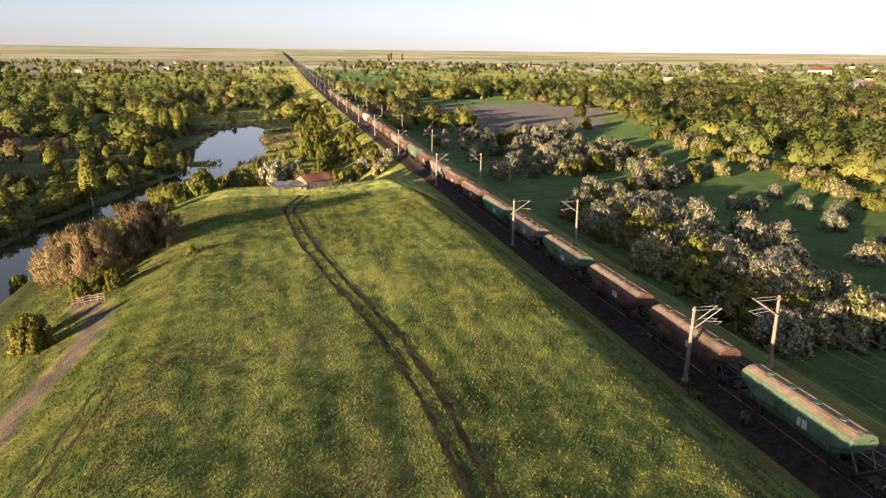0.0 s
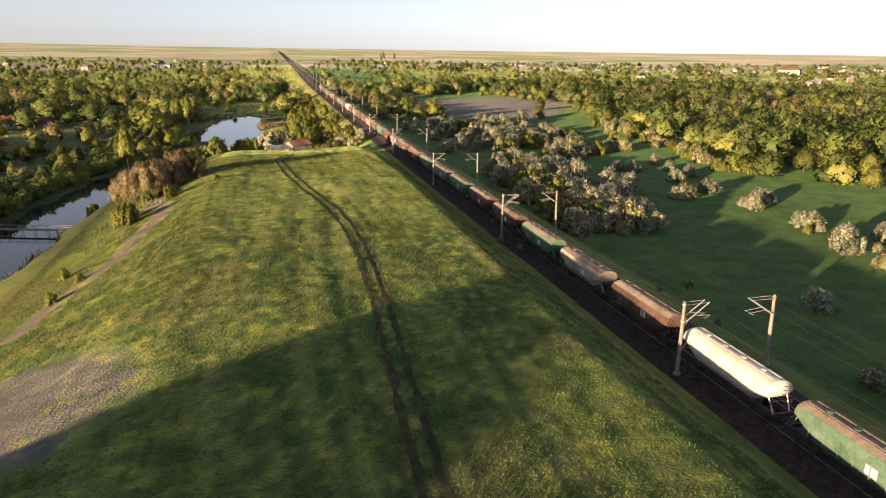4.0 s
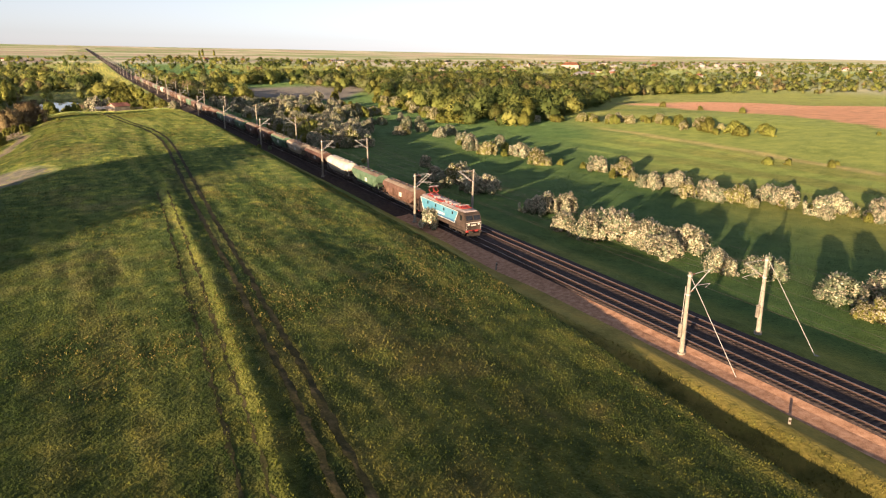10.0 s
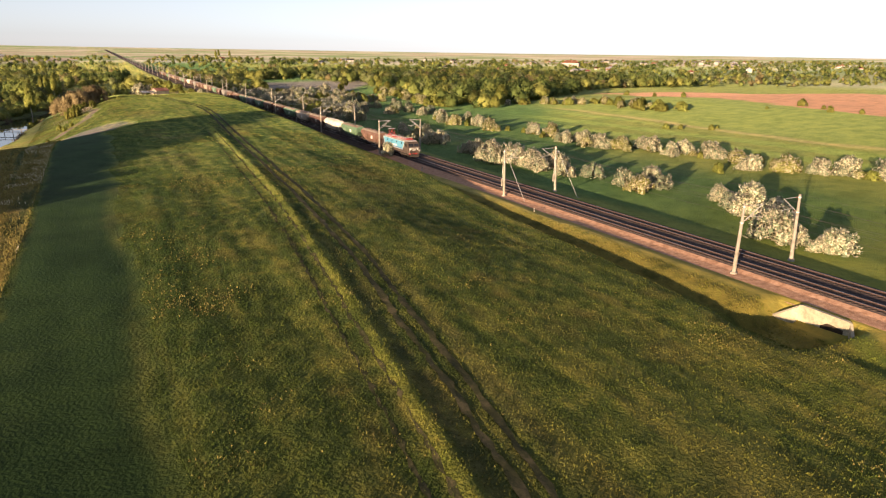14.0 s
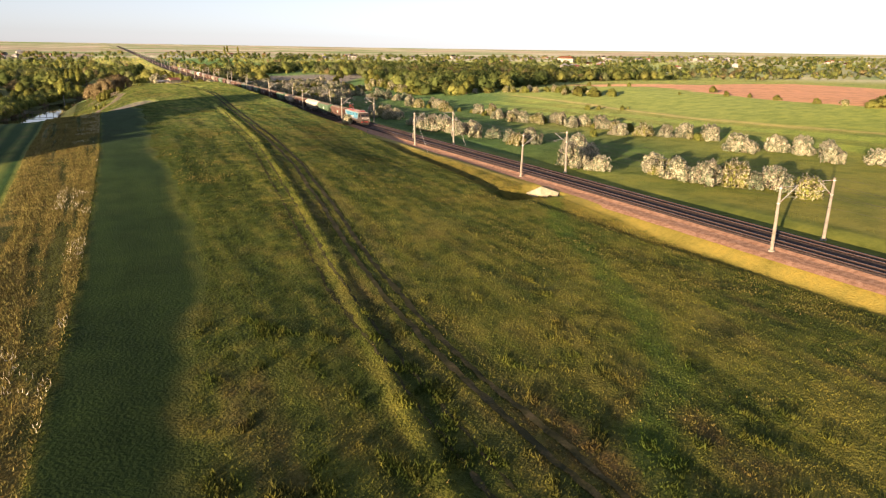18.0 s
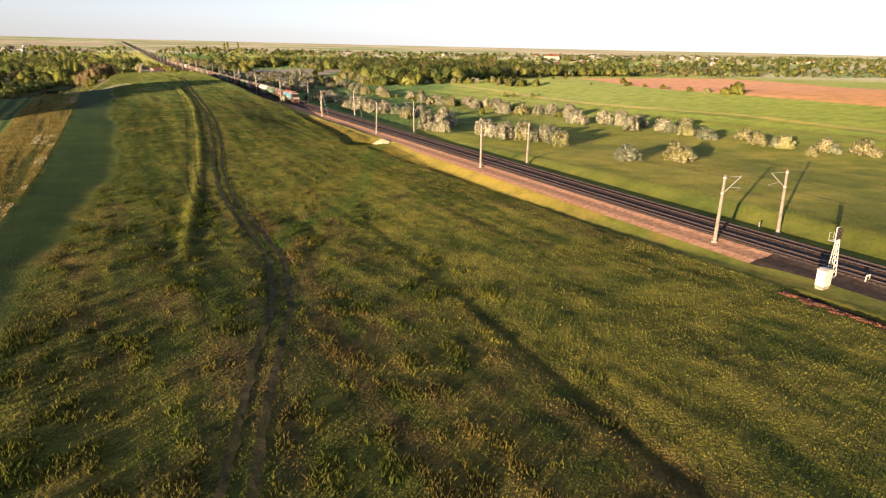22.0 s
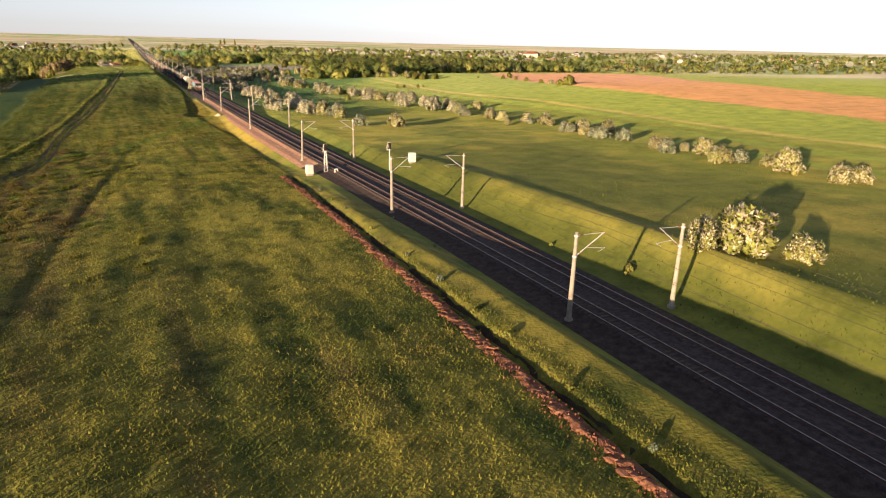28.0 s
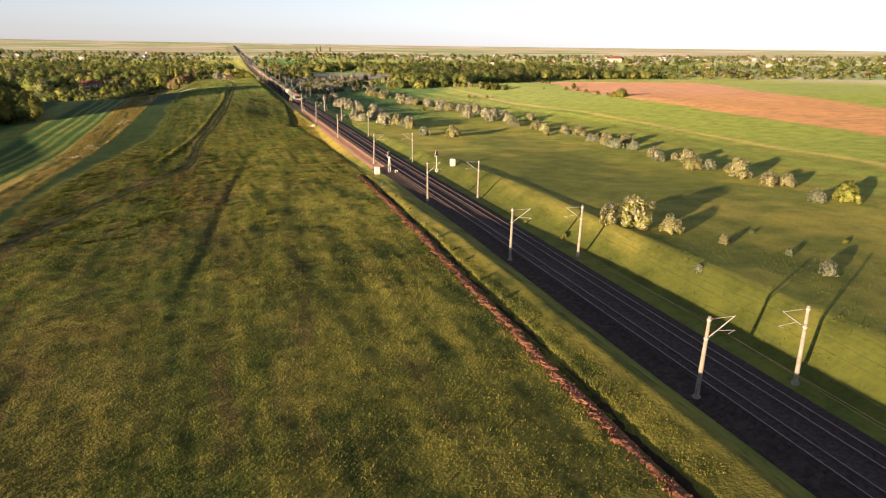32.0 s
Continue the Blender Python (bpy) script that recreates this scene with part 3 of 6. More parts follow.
me = bpy.data.meshes.new("ground")
nx, ny = len(gx), len(gy)
idx = np.arange(nx * ny).reshape(ny, nx)
quads = np.stack([idx[:-1, :-1], idx[:-1, 1:], idx[1:, 1:], idx[1:, :-1]], -1).reshape(-1, 4)
me.vertices.add(nx * ny)
me.vertices.foreach_set("co", np.stack([GX, GY, GZ], -1).astype(np.float32).ravel())
me.loops.add(quads.size)
me.loops.foreach_set("vertex_index", quads.astype(np.int32).ravel())
me.polygons.add(len(quads))
me.polygons.foreach_set("loop_start", np.arange(0, quads.size, 4, dtype=np.int32))
me.polygons.foreach_set("use_smooth", np.ones(len(quads), dtype=bool))
me.update(calc_edges=True)
tint = me.color_attributes.new("cover", "FLOAT_COLOR", "POINT")
thatch_shade = 1 - 0.36 * (smooth(-46, -42, GX) * smooth(-9, -11, GX - mast_line(GY) - 5.1) * smooth(-440, -425, GY) * smooth(145, 130, GY))[..., None] * np.array((1, 1, 1, 0))   # dead leaves and earth between the blades, darkened to paint in the blades' shade
tint.data.foreach_set("color", (cover_colours(GX, GY) * thatch_shade).astype(np.float32).ravel())
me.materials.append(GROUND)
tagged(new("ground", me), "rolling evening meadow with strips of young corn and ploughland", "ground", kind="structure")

# ---- water ----
GLASSY = bpy.data.materials.new("still_water")
GLASSY.use_nodes = True
wb = GLASSY.node_tree.nodes["Principled BSDF"]
wb.inputs["Base Color"].default_value, wb.inputs["Roughness"].default_value, wb.inputs["IOR"].default_value = (0.02, 0.026, 0.022, 1), 0.04, 1.33
wb.inputs["Specular IOR Level"].default_value = 0.8
ripple, swell = GLASSY.node_tree.nodes.new("ShaderNodeTexNoise"), GLASSY.node_tree.nodes.new("ShaderNodeBump")
ripple.inputs["Scale"].default_value, ripple.inputs["Detail"].default_value = 0.5, 3
swell.inputs["Strength"].default_value, swell.inputs["Distance"].default_value = 0.2, 0.03
GLASSY.node_tree.links.new(ripple.outputs["Fac"], swell.inputs["Height"])
GLASSY.node_tree.links.new(swell.outputs["Normal"], wb.inputs["Normal"])
WATER = -9.35
bm = bmesh.new()
for x0, x1, y0, y1 in ((-140, -20, -60, 240), (-60, 10, 240, 420)):
    bm.faces.new([bm.verts.new((x, y, WATER)) for x, y in ((x0, y0), (x1, y0), (x1, y1), (x0, y1))])
tagged(part("water", bm, GLASSY), "still grey river widening into a pond", "water", kind="structure")

# ---- the line: bed, rails and sleepers ----
ry = np.concatenate([np.arange(-470, 500, 6.0), np.arange(500, 3300, 40.0)])
rx, rz = mast_line(ry), rise(np.hypot(mast_line(ry), ry - 100))
bed = thing("trackbed", "dark ballast bed of a double railway line", "trackbed", kind="structure")
sweep("ballast", ry, rx, rz, [(1.15, -0.62), (1.6, -0.17), (4.4, -0.17), (4.7, -0.24), (5.5, -0.24), (5.8, -0.17), (8.6, -0.17), (9.0, -0.62)], BALLAST, bed, "dark oil-stained ballast", close=False)
for lo, hi, mat, label in ((-999, -275, EARTH_SHOULDER, "dark earthen shoulder"), (-282, -41, SHOULDER, "rust-coloured ballast shoulder"), (-48, 9999, EARTH_SHOULDER, "dark earthen shoulder")):
    s = (ry >= lo) & (ry <= hi)
    sweep("shoulder", ry[s], rx[s], rz[s], [(-2.3, -1.0), (-1.2, -0.72), (0.6, -0.58), (1.45, -0.34), (1.75, -0.28)], mat, bed, label, close=False)
sweep("shoulder", ry, rx, rz, [(8.45, -0.30), (8.75, -0.50), (9.9, -0.66), (10.6, -0.80)], BALLAST, bed, close=False)
SLEEP = bmesh.new()
box(SLEEP, (0, 0, 0), (2.5, 0.26, 0.2))
soften(SLEEP, 0.03)
for v in SLEEP.verts:
    v.co.z -= 0.02 * (abs(v.co.x) < 0.5)
sleeper_mesh = bpy.data.meshes.new("sleeper")
SLEEP.to_mesh(sleeper_mesh)
SLEEP.free()
sleeper_mesh.materials.append(SLEEPER)
rng = np.random.default_rng(4)
for number, centre in enumerate((2.8, 7.0)):
    track = thing("railway_track", "rusty-sided polished rails on dark sleepers", "railway track", group="tracks of the line", kind="structure")
    for rail in (-0.75, 0.75):
        r = sweep("rail", ry, rx + centre + rail, rz, [(-0.07, -0.17), (0.07, -0.17), (0.015, -0.12), (0.036, -0.012), (-0.036, -0.012), (-0.015, -0.12)], RAIL_SIDE, track)
        sweep("rail_head", ry, rx + centre + rail, rz, [(-0.036, -0.011), (-0.03, 0.002), (0.03, 0.002), (0.036, -0.011)], RAIL_TOP, r, "polished running face", close=False)
    verts, faces = [], []
    for i, y in enumerate(np.arange(-455, 330, 0.62)):
        yy, x = y + rng.normal() * 0.02, float(mast_line(y)) + centre + rng.normal() * 0.03
        if (-60 < y < -14) if number else (-90 < y < -14):
            share("sleeper", sleeper_mesh, track, pose(x, yy, -0.22, 0, 0, rng.normal() * 1.0))
        else:
            k = len(verts)
            verts += [(x + a, yy + b, c) for c in (-0.3, -0.125) for a, b in ((-1.25, -0.13), (1.25, -0.13), (1.25, 0.13), (-1.25, 0.13))]
            faces += [[k + f for f in q] for q in ((4, 5, 6, 7), (0, 1, 5, 4), (1, 2, 6, 5), (2, 3, 7, 6), (3, 0, 4, 7))]
    tagged(part("sleepers", (verts, faces), SLEEPER, track), kind="stuff")


# ---- overhead line ----
def mast(m, arm, tall=8.7, twin=False):
    """A tapered concrete mast with its cantilever reaching over the track on the side of arm (+1: towards +x)."""
    t = thing("catenary_mast", "pale tapered concrete railway mast with steel cantilever", "mast", m, group="masts along the line")
    bm = bmesh.new()
    tube(bm, (0, 0, -1.0), (0, 0, tall - 0.9), 0.25, 0.155, 12)
    part("pole", bm, CONCRETE, t)
    bm = bmesh.new()
    tube(bm, (0, 0, -1.0), (0, 0, -0.45), 0.42, 0.40, 10)
    part("foundation", bm, CONCRETE, t)
    for dy in ((-0.35, 0.45) if twin else (0.0,)):
        a = bmesh.new()
        tube(a, (arm * 0.15, dy, 5.6), (arm * 2.95, dy, 7.55), 0.055, 0.05)
        part("cantilever_tube", a, STEEL, t)
        a = bmesh.new()
        tube(a, (arm * 0.12, dy, 7.5), (arm * 2.9, dy, 7.52), 0.03)
        part("top_tie", a, STEEL, t)
        a = bmesh.new()
        tube(a, (arm * 1.1, dy, 6.25), (arm * 3.2, dy, 6.05), 0.03)
        tube(a, (arm * 3.2, dy, 6.05), (arm * 2.5, dy, 5.75), 0.02)
        part("steady_arm", a, STEEL, t)
        for x, z in ((0.45, 5.8), (0.4, 7.5)):
            a = bmesh.new()
            for i in range(4):
                tube(a, (arm * (x + 0.08 * i), dy, z), (arm * (x + 0.05 + 0.08 * i), dy, z + 0.03), 0.09, 0.06, 8)
            part("insulator", a, CERAMIC, t)
    for z in (5.55, 7.45):
        a = bmesh.new()
        tube(a, (0, 0, z - 0.06), (0, 0, z + 0.06), 0.235, 0.235, 12)
        part("clamp", a, STEEL, t)
    return t


LEFT_Y = [-459, -410, -365, -321, -271, -213.4, -157, -107.6, -49.2, -1, 56, 109, 167] + [222 + 55 * i for i in range(22)]
RIGHT_Y = [-461, -410.4, -366, -321.5, -271, -212.5, -156.2, -107.5, -49.1, -1, 57, 107, 165] + [221 + 55 * i for i in range(22)]
kinds = {(s, w): mast(pose(0, 0, -50), s, twin=w) for s in (1, -1) for w in (False, True)}
for ys, off, s in ((LEFT_Y, 0.0, 1), (RIGHT_Y, 11.4, -1)):
    for i, y in enumerate(ys):
        twin = y in (-1, -49.2, -49.1, 56, 57)
        copy_thing(kinds[s, twin], pose(float(mast_line(y)) + off, y, float(rise(abs(y - 100))), rng.normal() * 0.7, rng.normal() * 0.7, rng.normal() * 2))
for t in kinds.values():
    for o in (*t.children_recursive, t):
        bpy.data.objects.remove(o)


# the two guyed masts, with their balance weights
for x, y, s in ((float(mast_line(-107.6)), -107.6, 1), (float(mast_line(-107.5)) + 11.4, -107.5, -1)):
    t = thing("guy_wire", "steel guy wire anchored beside a mast", "guy wire", group="guy wires")
    b = bmesh.new()
    tube(b, (x, y, 7.3), (x + 0.6, y - 6.2, -1.0), 0.03, 0.03, 5)
    part("rope", b, STEEL, t)
    b = bmesh.new()
    box(b, (x + 0.6, y - 6.2, -1.0), (0.5, 0.5, 0.5))
    part("anchor_block", soften(b, 0.05), CONCRETE, t)
    t = thing("balance_weight", "stack of pale tensioning weights hung on a mast", "tension weight", pose(x - s * 0.0 - 0.42, y + 0.1, 0.0), group="balance weights")
    b = bmesh.new()
    for i in range(8):
        tube(b, (0, 0, 1.2 + 0.17 * i), (0, 0, 1.345 + 0.17 * i), 0.2, 0.2, 10)
    part("weights", b, CONCRETE, t)
    b = bmesh.new()
    tube(b, (0, 0, 2.5), (0, 0, 6.4), 0.025, 0.025, 5)
    part("rod", b, STEEL, t)


def wire(name, label, ys, xs, tops, sag, r=0.016):
    """A wire hung from point to point, sagging between."""
    curve = bpy.data.curves.new(name, "CURVE")
    curve.dimensions, curve.bevel_depth, curve.bevel_resolution = "3D", r, 0
    pts = []
    for (ya, xa, za), (yb, xb, zb) in zip(zip(ys, xs, tops), zip(ys[1:], xs[1:], tops[1:])):
        for k in np.linspace(0, 1, 7)[:-1]:
            pts.append((xa + (xb - xa) * k, ya + (yb - ya) * k, za + (zb - za) * k - sag * 4 * k * (1 - k)))
    s = curve.splines.new("POLY")
    s.points.add(len(pts) - 1)
    for p, q in zip(s.points, pts):
        p.co = (*q, 1)
    curve.materials.append(WIRE)
    return tagged(new(name, curve), label, "overhead wire", group="wires of the line")


for ys, off, s in ((LEFT_Y, 0.0, 1), (RIGHT_Y, 11.4, -1)):
    ys = ys[:24]
    xs = mast_line(np.array(ys)) + off
    wire("contact_wire", "taut dull copper contact wire over the track", ys, xs + s * 2.6, [5.75] * len(ys), 0.02)
    wire("messenger_wire", "sagging dull messenger wire above the contact wire", ys, xs + s * 2.95, [7.5] * len(ys), 0.9)
    wire("feeder_wire", "thin grey feeder wire along the masts", ys, xs - s * 0.35, [7.75] * len(ys), 0.6, 0.012)
xs = mast_line(np.array(RIGHT_Y[:24])) + 11.4
for k in (0.6, 1.0):
    wire("feeder_wire", "thin grey feeder wire beside the masts", RIGHT_Y[:24], xs + k, [7.2 - k] * 24, 0.8, 0.012)

# ---- the goods train ----
PAINT_BLUE = material("sky_blue_paint", [(0.05, 0.17, 0.26), (0.07, 0.215, 0.31), (0.10, 0.255, 0.35)], 0.5, 0.45, specular=0.5)
DEEP_BLUE = material("deep_blue_paint", [(0.02, 0.08, 0.17), (0.035, 0.115, 0.22)], 0.5, 0.45, specular=0.5)
PAINT_BROWN = material("soot_brown_paint", [(0.03, 0.022, 0.018), (0.05, 0.037, 0.03), (0.075, 0.056, 0.046)], 0.7, 0.6)
PAINT_RED = material("signal_red_paint", [(0.22, 0.03, 0.028), (0.34, 0.045, 0.04)], 1.0, 0.55)
ROOF_GREY = material("loco_roof_grey", [(0.20, 0.17, 0.17), (0.32, 0.28, 0.27), (0.4, 0.34, 0.33)], 0.6, 0.7)
PAINT_WHITE = material("off_white_paint", [(0.44, 0.42, 0.38), (0.56, 0.54, 0.50)], 0.6, 0.55)
BLACK = material("running_gear_black", [(0.02, 0.017, 0.015), (0.045, 0.035, 0.03)], 1.5, 0.8)
WINDOW = material("cab_glass", [(0.01, 0.012, 0.014), (0.02, 0.022, 0.025)], 1.0, 0.08, specular=0.7)
LAMP = material("headlamp_lens", [(0.7, 0.68, 0.6), (0.8, 0.78, 0.7)], 1.0, 0.15)
HOPPER = {"rust-brown": material("wagon_brown", [(0.06, 0.033, 0.024), (0.105, 0.06, 0.045), (0.155, 0.095, 0.073)], 0.45, 0.75, bump=0.01, thing=0.2),
          "faded green": material("wagon_green", [(0.05, 0.09, 0.052), (0.085, 0.145, 0.09), (0.13, 0.18, 0.125)], 0.45, 0.7, bump=0.01, thing=0.15),
          "chalk-white": material("wagon_white", [(0.36, 0.32, 0.26), (0.48, 0.44, 0.37), (0.56, 0.52, 0.45)], 0.4, 0.6, bump=0.01),
          "dusty beige": material("wagon_beige", [(0.19, 0.15, 0.11), (0.27, 0.22, 0.17), (0.34, 0.29, 0.23)], 0.45, 0.7, bump=0.01, thing=0.1),
          "dusty grey": material("wagon_grey", [(0.10, 0.095, 0.09), (0.16, 0.15, 0.14), (0.22, 0.205, 0.19)], 0.45, 0.7, bump=0.01, thing=0.2)}
LOADED_ROOF = material("dusty_roof", [(0.13, 0.095, 0.07), (0.20, 0.155, 0.12), (0.27, 0.215, 0.175)], 0.6, 0.85, thing=0.2)


def bogie(parent, y, axles, gap):
    f = bmesh.new()
    for x in (-0.98, 0.98):
        box(f, (x, y, 0.62), (0.12, gap * (axles - 1) + 1.1, 0.26))
        for i in range(axles):
            box(f, (x * 1.04, y + (i - (axles - 1) / 2) * gap, 0.5), (0.16, 0.34, 0.34))
    box(f, (0, y, 0.66), (1.9, 0.4, 0.24))
    b = part("bogie", soften(f, 0.025), BLACK, parent)
    for i in range(axles):
        for x in (-0.75, 0.75):
            w = bmesh.new()
            tube(w, (x - 0.065, y + (i - (axles - 1) / 2) * gap, 0.475), (x + 0.065, y + (i - (axles - 1) / 2) * gap, 0.475), 0.47, 0.47, 18)
            part("wheel", w, BLACK, b)
    return b


def buffers(parent, y, s):
    for x in (-0.875, 0.875):
        b = bmesh.new()
        tube(b, (x, y, 1.05), (x, y + s * 0.5, 1.05), 0.11)
        tube(b, (x, y + s * 0.5, 1.05), (x, y + s * 0.58, 1.05), 0.25, 0.23, 14)
        part("buffer", b, BLACK, parent)


def locomotive(m):
    t = thing("locomotive", "blue and brown electric locomotive with red pantographs", "locomotive", m)
    L = 8.0
    b = bmesh.new()
    box(b, (0, 0, 1.28), (2.9, 2 * L, 0.5))
    part("frame", soften(b, 0.04), PAINT_BROWN, t, "dark brown side frame")
    # body: sides with raked ends, the cab fronts leaning back above the waist
    b = bmesh.new()
    side = [(-L, 1.5), (L, 1.5), (L + 0.12, 2.45), (L - 0.42, 3.62), (L - 0.75, 3.86), (-L + 0.75, 3.86), (-L + 0.42, 3.62), (-L - 0.12, 2.45)]
    rings = [[b.verts.new((x * (0.94 if z > 3.7 else 1.0), y, z)) for y, z in side] for x in (-1.45, 1.45)]
    b.faces.new(rings[0]), b.faces.new(rings[1][::-1])
    for i in range(len(side)):
        j = (i + 1) % len(side)
        b.faces.new((rings[0][j], rings[0][i], rings[1][i], rings[1][j]))
    bmesh.ops.recalc_face_normals(b, faces=b.faces)
    body = part("body", soften(b, 0.08, 2), PAINT_BROWN, t, "soot-brown locomotive body")
    for s in (-1, 1):
        # the blue flank is a panel with slanting ends
        p = bmesh.new()
        pts = [(-L + 3.3, 1.75), (L - 2.0, 1.75), (L - 0.9, 3.72), (-L + 2.2, 3.72)]
        a = [p.verts.new((s * 1.456, y, z)) for y, z in pts]
        c = [p.verts.new((s * 1.472, y, z)) for y, z in pts]
        p.faces.new(a), p.faces.new(c[::-1])
        for i in range(4):
            p.faces.new((a[i], c[i], c[(i + 1) % 4], a[(i + 1) % 4]))
        bmesh.ops.recalc_face_normals(p, faces=p.faces)
        part("flank_panel", p, PAINT_BLUE, body, "light blue flank panel with slanting ends")
        for (y0, z0), (y1, z1) in zip(pts, pts[1:] + pts[:1]):
            p = bmesh.new()
            tube(p, (s * 1.472, y0, z0), (s * 1.472, y1, z1), 0.05, 0.05, 4)
            part("stripe", p, PAINT_WHITE, body, "off-white edging stripe")
        p = bmesh.new()
        box(p, (s * 1.474, 0.35, 1.92), (0.012, 10.6, 0.36))
        part("lower_stripe", p, DEEP_BLUE, body, "deeper blue lower stripe")
        p = bmesh.new()
        box(p, (s * 1.475, 0.6, 2.35), (0.012, 4.0, 0.34))
        part("lettering_bar", p, PAINT_WHITE, body, "off-white bar of unreadable lettering")
        for y in (-4.0, -1.2, 1.6, 4.4):
            w = bmesh.new()
            box(w, (s * 1.477, y, 3.2), (0.02, 0.4, 0.45))
            part("side_window", soften(w, 0.008), WINDOW, body)
        for y in (-L + 1.35, L - 1.35):
            w = bmesh.new()
            box(w, (s * 1.455, y, 2.95), (0.03, 0.62, 0.75))
            part("cab_side_window", soften(w, 0.01), WINDOW, body)
            w = bmesh.new()
            box(w, (s * 1.455, y + (0.75 if y < 0 else -0.75), 2.55), (0.03, 0.66, 1.9))
            part("cab_door", soften(w, 0.01), PAINT_BROWN, body)
        r = bmesh.new()
        box(r, (s * 1.34, 0, 3.9), (0.16, 2 * L - 2.6, 0.1))
        part("roof_edge", soften(r, 0.05), ROOF_GREY, t)
    r = bmesh.new()
    prism(r, [(-1.2, 3.84), (1.2, 3.84), (0.95, 4.02), (0, 4.08), (-0.95, 4.02)], -L + 0.8, L - 0.8)
    part("roof", r, ROOF_GREY, t, "pinkish grey weathered roof")
    for y in np.linspace(-L + 4, L - 4, 5):
        r = bmesh.new()
        box(r, (0, y, 4.16), (1.3, 1.3, 0.2), taper=0.85)
        part("roof_vent", soften(r, 0.04), ROOF_GREY, t)
    for y in np.linspace(-5.2, 5.2, 9):
        for x in (-0.75, 0.75):
            r = bmesh.new()
            tube(r, (x, y, 4.0), (x, y, 4.42), 0.09, 0.06)
            part("roof_insulator", r, PAINT_RED if x < 0 else CERAMIC, t)
    r = bmesh.new()
    box(r, (-1.05, 1.2, 4.12), (0.5, 1.9, 0.22))
    part("roof_box", soften(r, 0.04), PAINT_RED, t, "red roof box")
    r = bmesh.new()
    tube(r, (-0.75, -5.2, 4.44), (-0.75, 5.2, 4.44), 0.025, 0.025, 5)
    part("roof_busbar", r, STEEL, t)
    for y, up in ((L - 2.9, True), (-L + 2.9, False)):
        p = bmesh.new()
        z = (4.25, 5.0, 5.72) if up else (4.25, 4.4, 4.5)
        box(p, (0, y, 4.2), (1.7, 1.9, 0.1))
        pan = part("pantograph", p, PAINT_RED, t, "red pantograph")
        for x in (-0.6, 0.6):
            for s in (-1, 1):
                p = bmesh.new()
                tube(p, (x, y - s * 0.8, z[0]), (x * 0.7, y + s * 0.95, z[1]), 0.045)
                part("lower_arm", p, PAINT_RED, pan)
                p = bmesh.new()
                tube(p, (x * 0.7, y + s * 0.95, z[1]), (x * 0.5, y, z[2]), 0.035)
                part("upper_arm", p, PAINT_RED, pan)
        p = bmesh.new()
        for d in (-0.15, 0.15):
            tube(p, (-0.8, y + d, z[2]), (0.8, y + d, z[2]), 0.04, 0.04, 6)
            for s in (-1, 1):
                tube(p, (s * 0.8, y + d, z[2]), (s * 1.0, y + d, z[2] - 0.18), 0.03, 0.02, 6)
        part("collector", p, STEEL, pan)
    for s in (-1, 1):
        front = s * (L + 0.02)
        for x in (-0.68, 0.68):
            w = bmesh.new()
            r = box(w, (0, 0, 0), (1.12, 0.05, 0.72))
            part("windscreen", soften(w, 0.012), WINDOW, t).matrix_basis = pose(x, s * (L - 0.13), 3.05, -s * 24.7 * -1 if s < 0 else 24.7)
            p = bmesh.new()
            tube(p, (x * 1.3, s * (L + 0.02), 2.1), (x * 1.3, s * (L + 0.15), 2.1), 0.17, 0.17, 14)
            lamp = part("headlight", p, STEEL, t)
            p = bmesh.new()
            tube(p, (x * 1.3, s * (L + 0.14), 2.1), (x * 1.3, s * (L + 0.17), 2.1), 0.14, 0.14, 14)
            part("lens", p, LAMP, lamp, "clear headlamp lens")
        p = bmesh.new()
        box(p, (0, s * (L + 0.09), 2.36), (2.7, 0.05, 0.1))
        part("waist_stripe", p, PAINT_WHITE, t, "off-white waist stripe")
        p = bmesh.new()
        box(p, (0, s * (L + 0.06), 1.95), (0.9, 0.06, 0.2))
        part("number_bar", p, PAINT_WHITE, t, "off-white plate bar")
        p = bmesh.new()
        box(p, (0, s * (L + 0.08), 1.05), (2.7, 0.16, 0.3))
        part("buffer_beam", soften(p, 0.03), PAINT_RED, t, "red buffer beam")
        p = bmesh.new()
        box(p, (0, s * (L + 0.1), 0.45), (2.5, 0.08, 0.5), taper=0.9)
        part("snow_plough", p, BLACK, t)
        p = bmesh.new()
        for x in (-1.25, 1.25):
            tube(p, (x, s * (L + 0.2), 1.3), (x, s * (L + 0.2), 2.2), 0.025, 0.025, 5)
        part("handrail", p, PAINT_WHITE, t)
        buffers(t, s * (L + 0.15), s)
        bogie(t, s * 4.6, 3, 1.9)
    return t


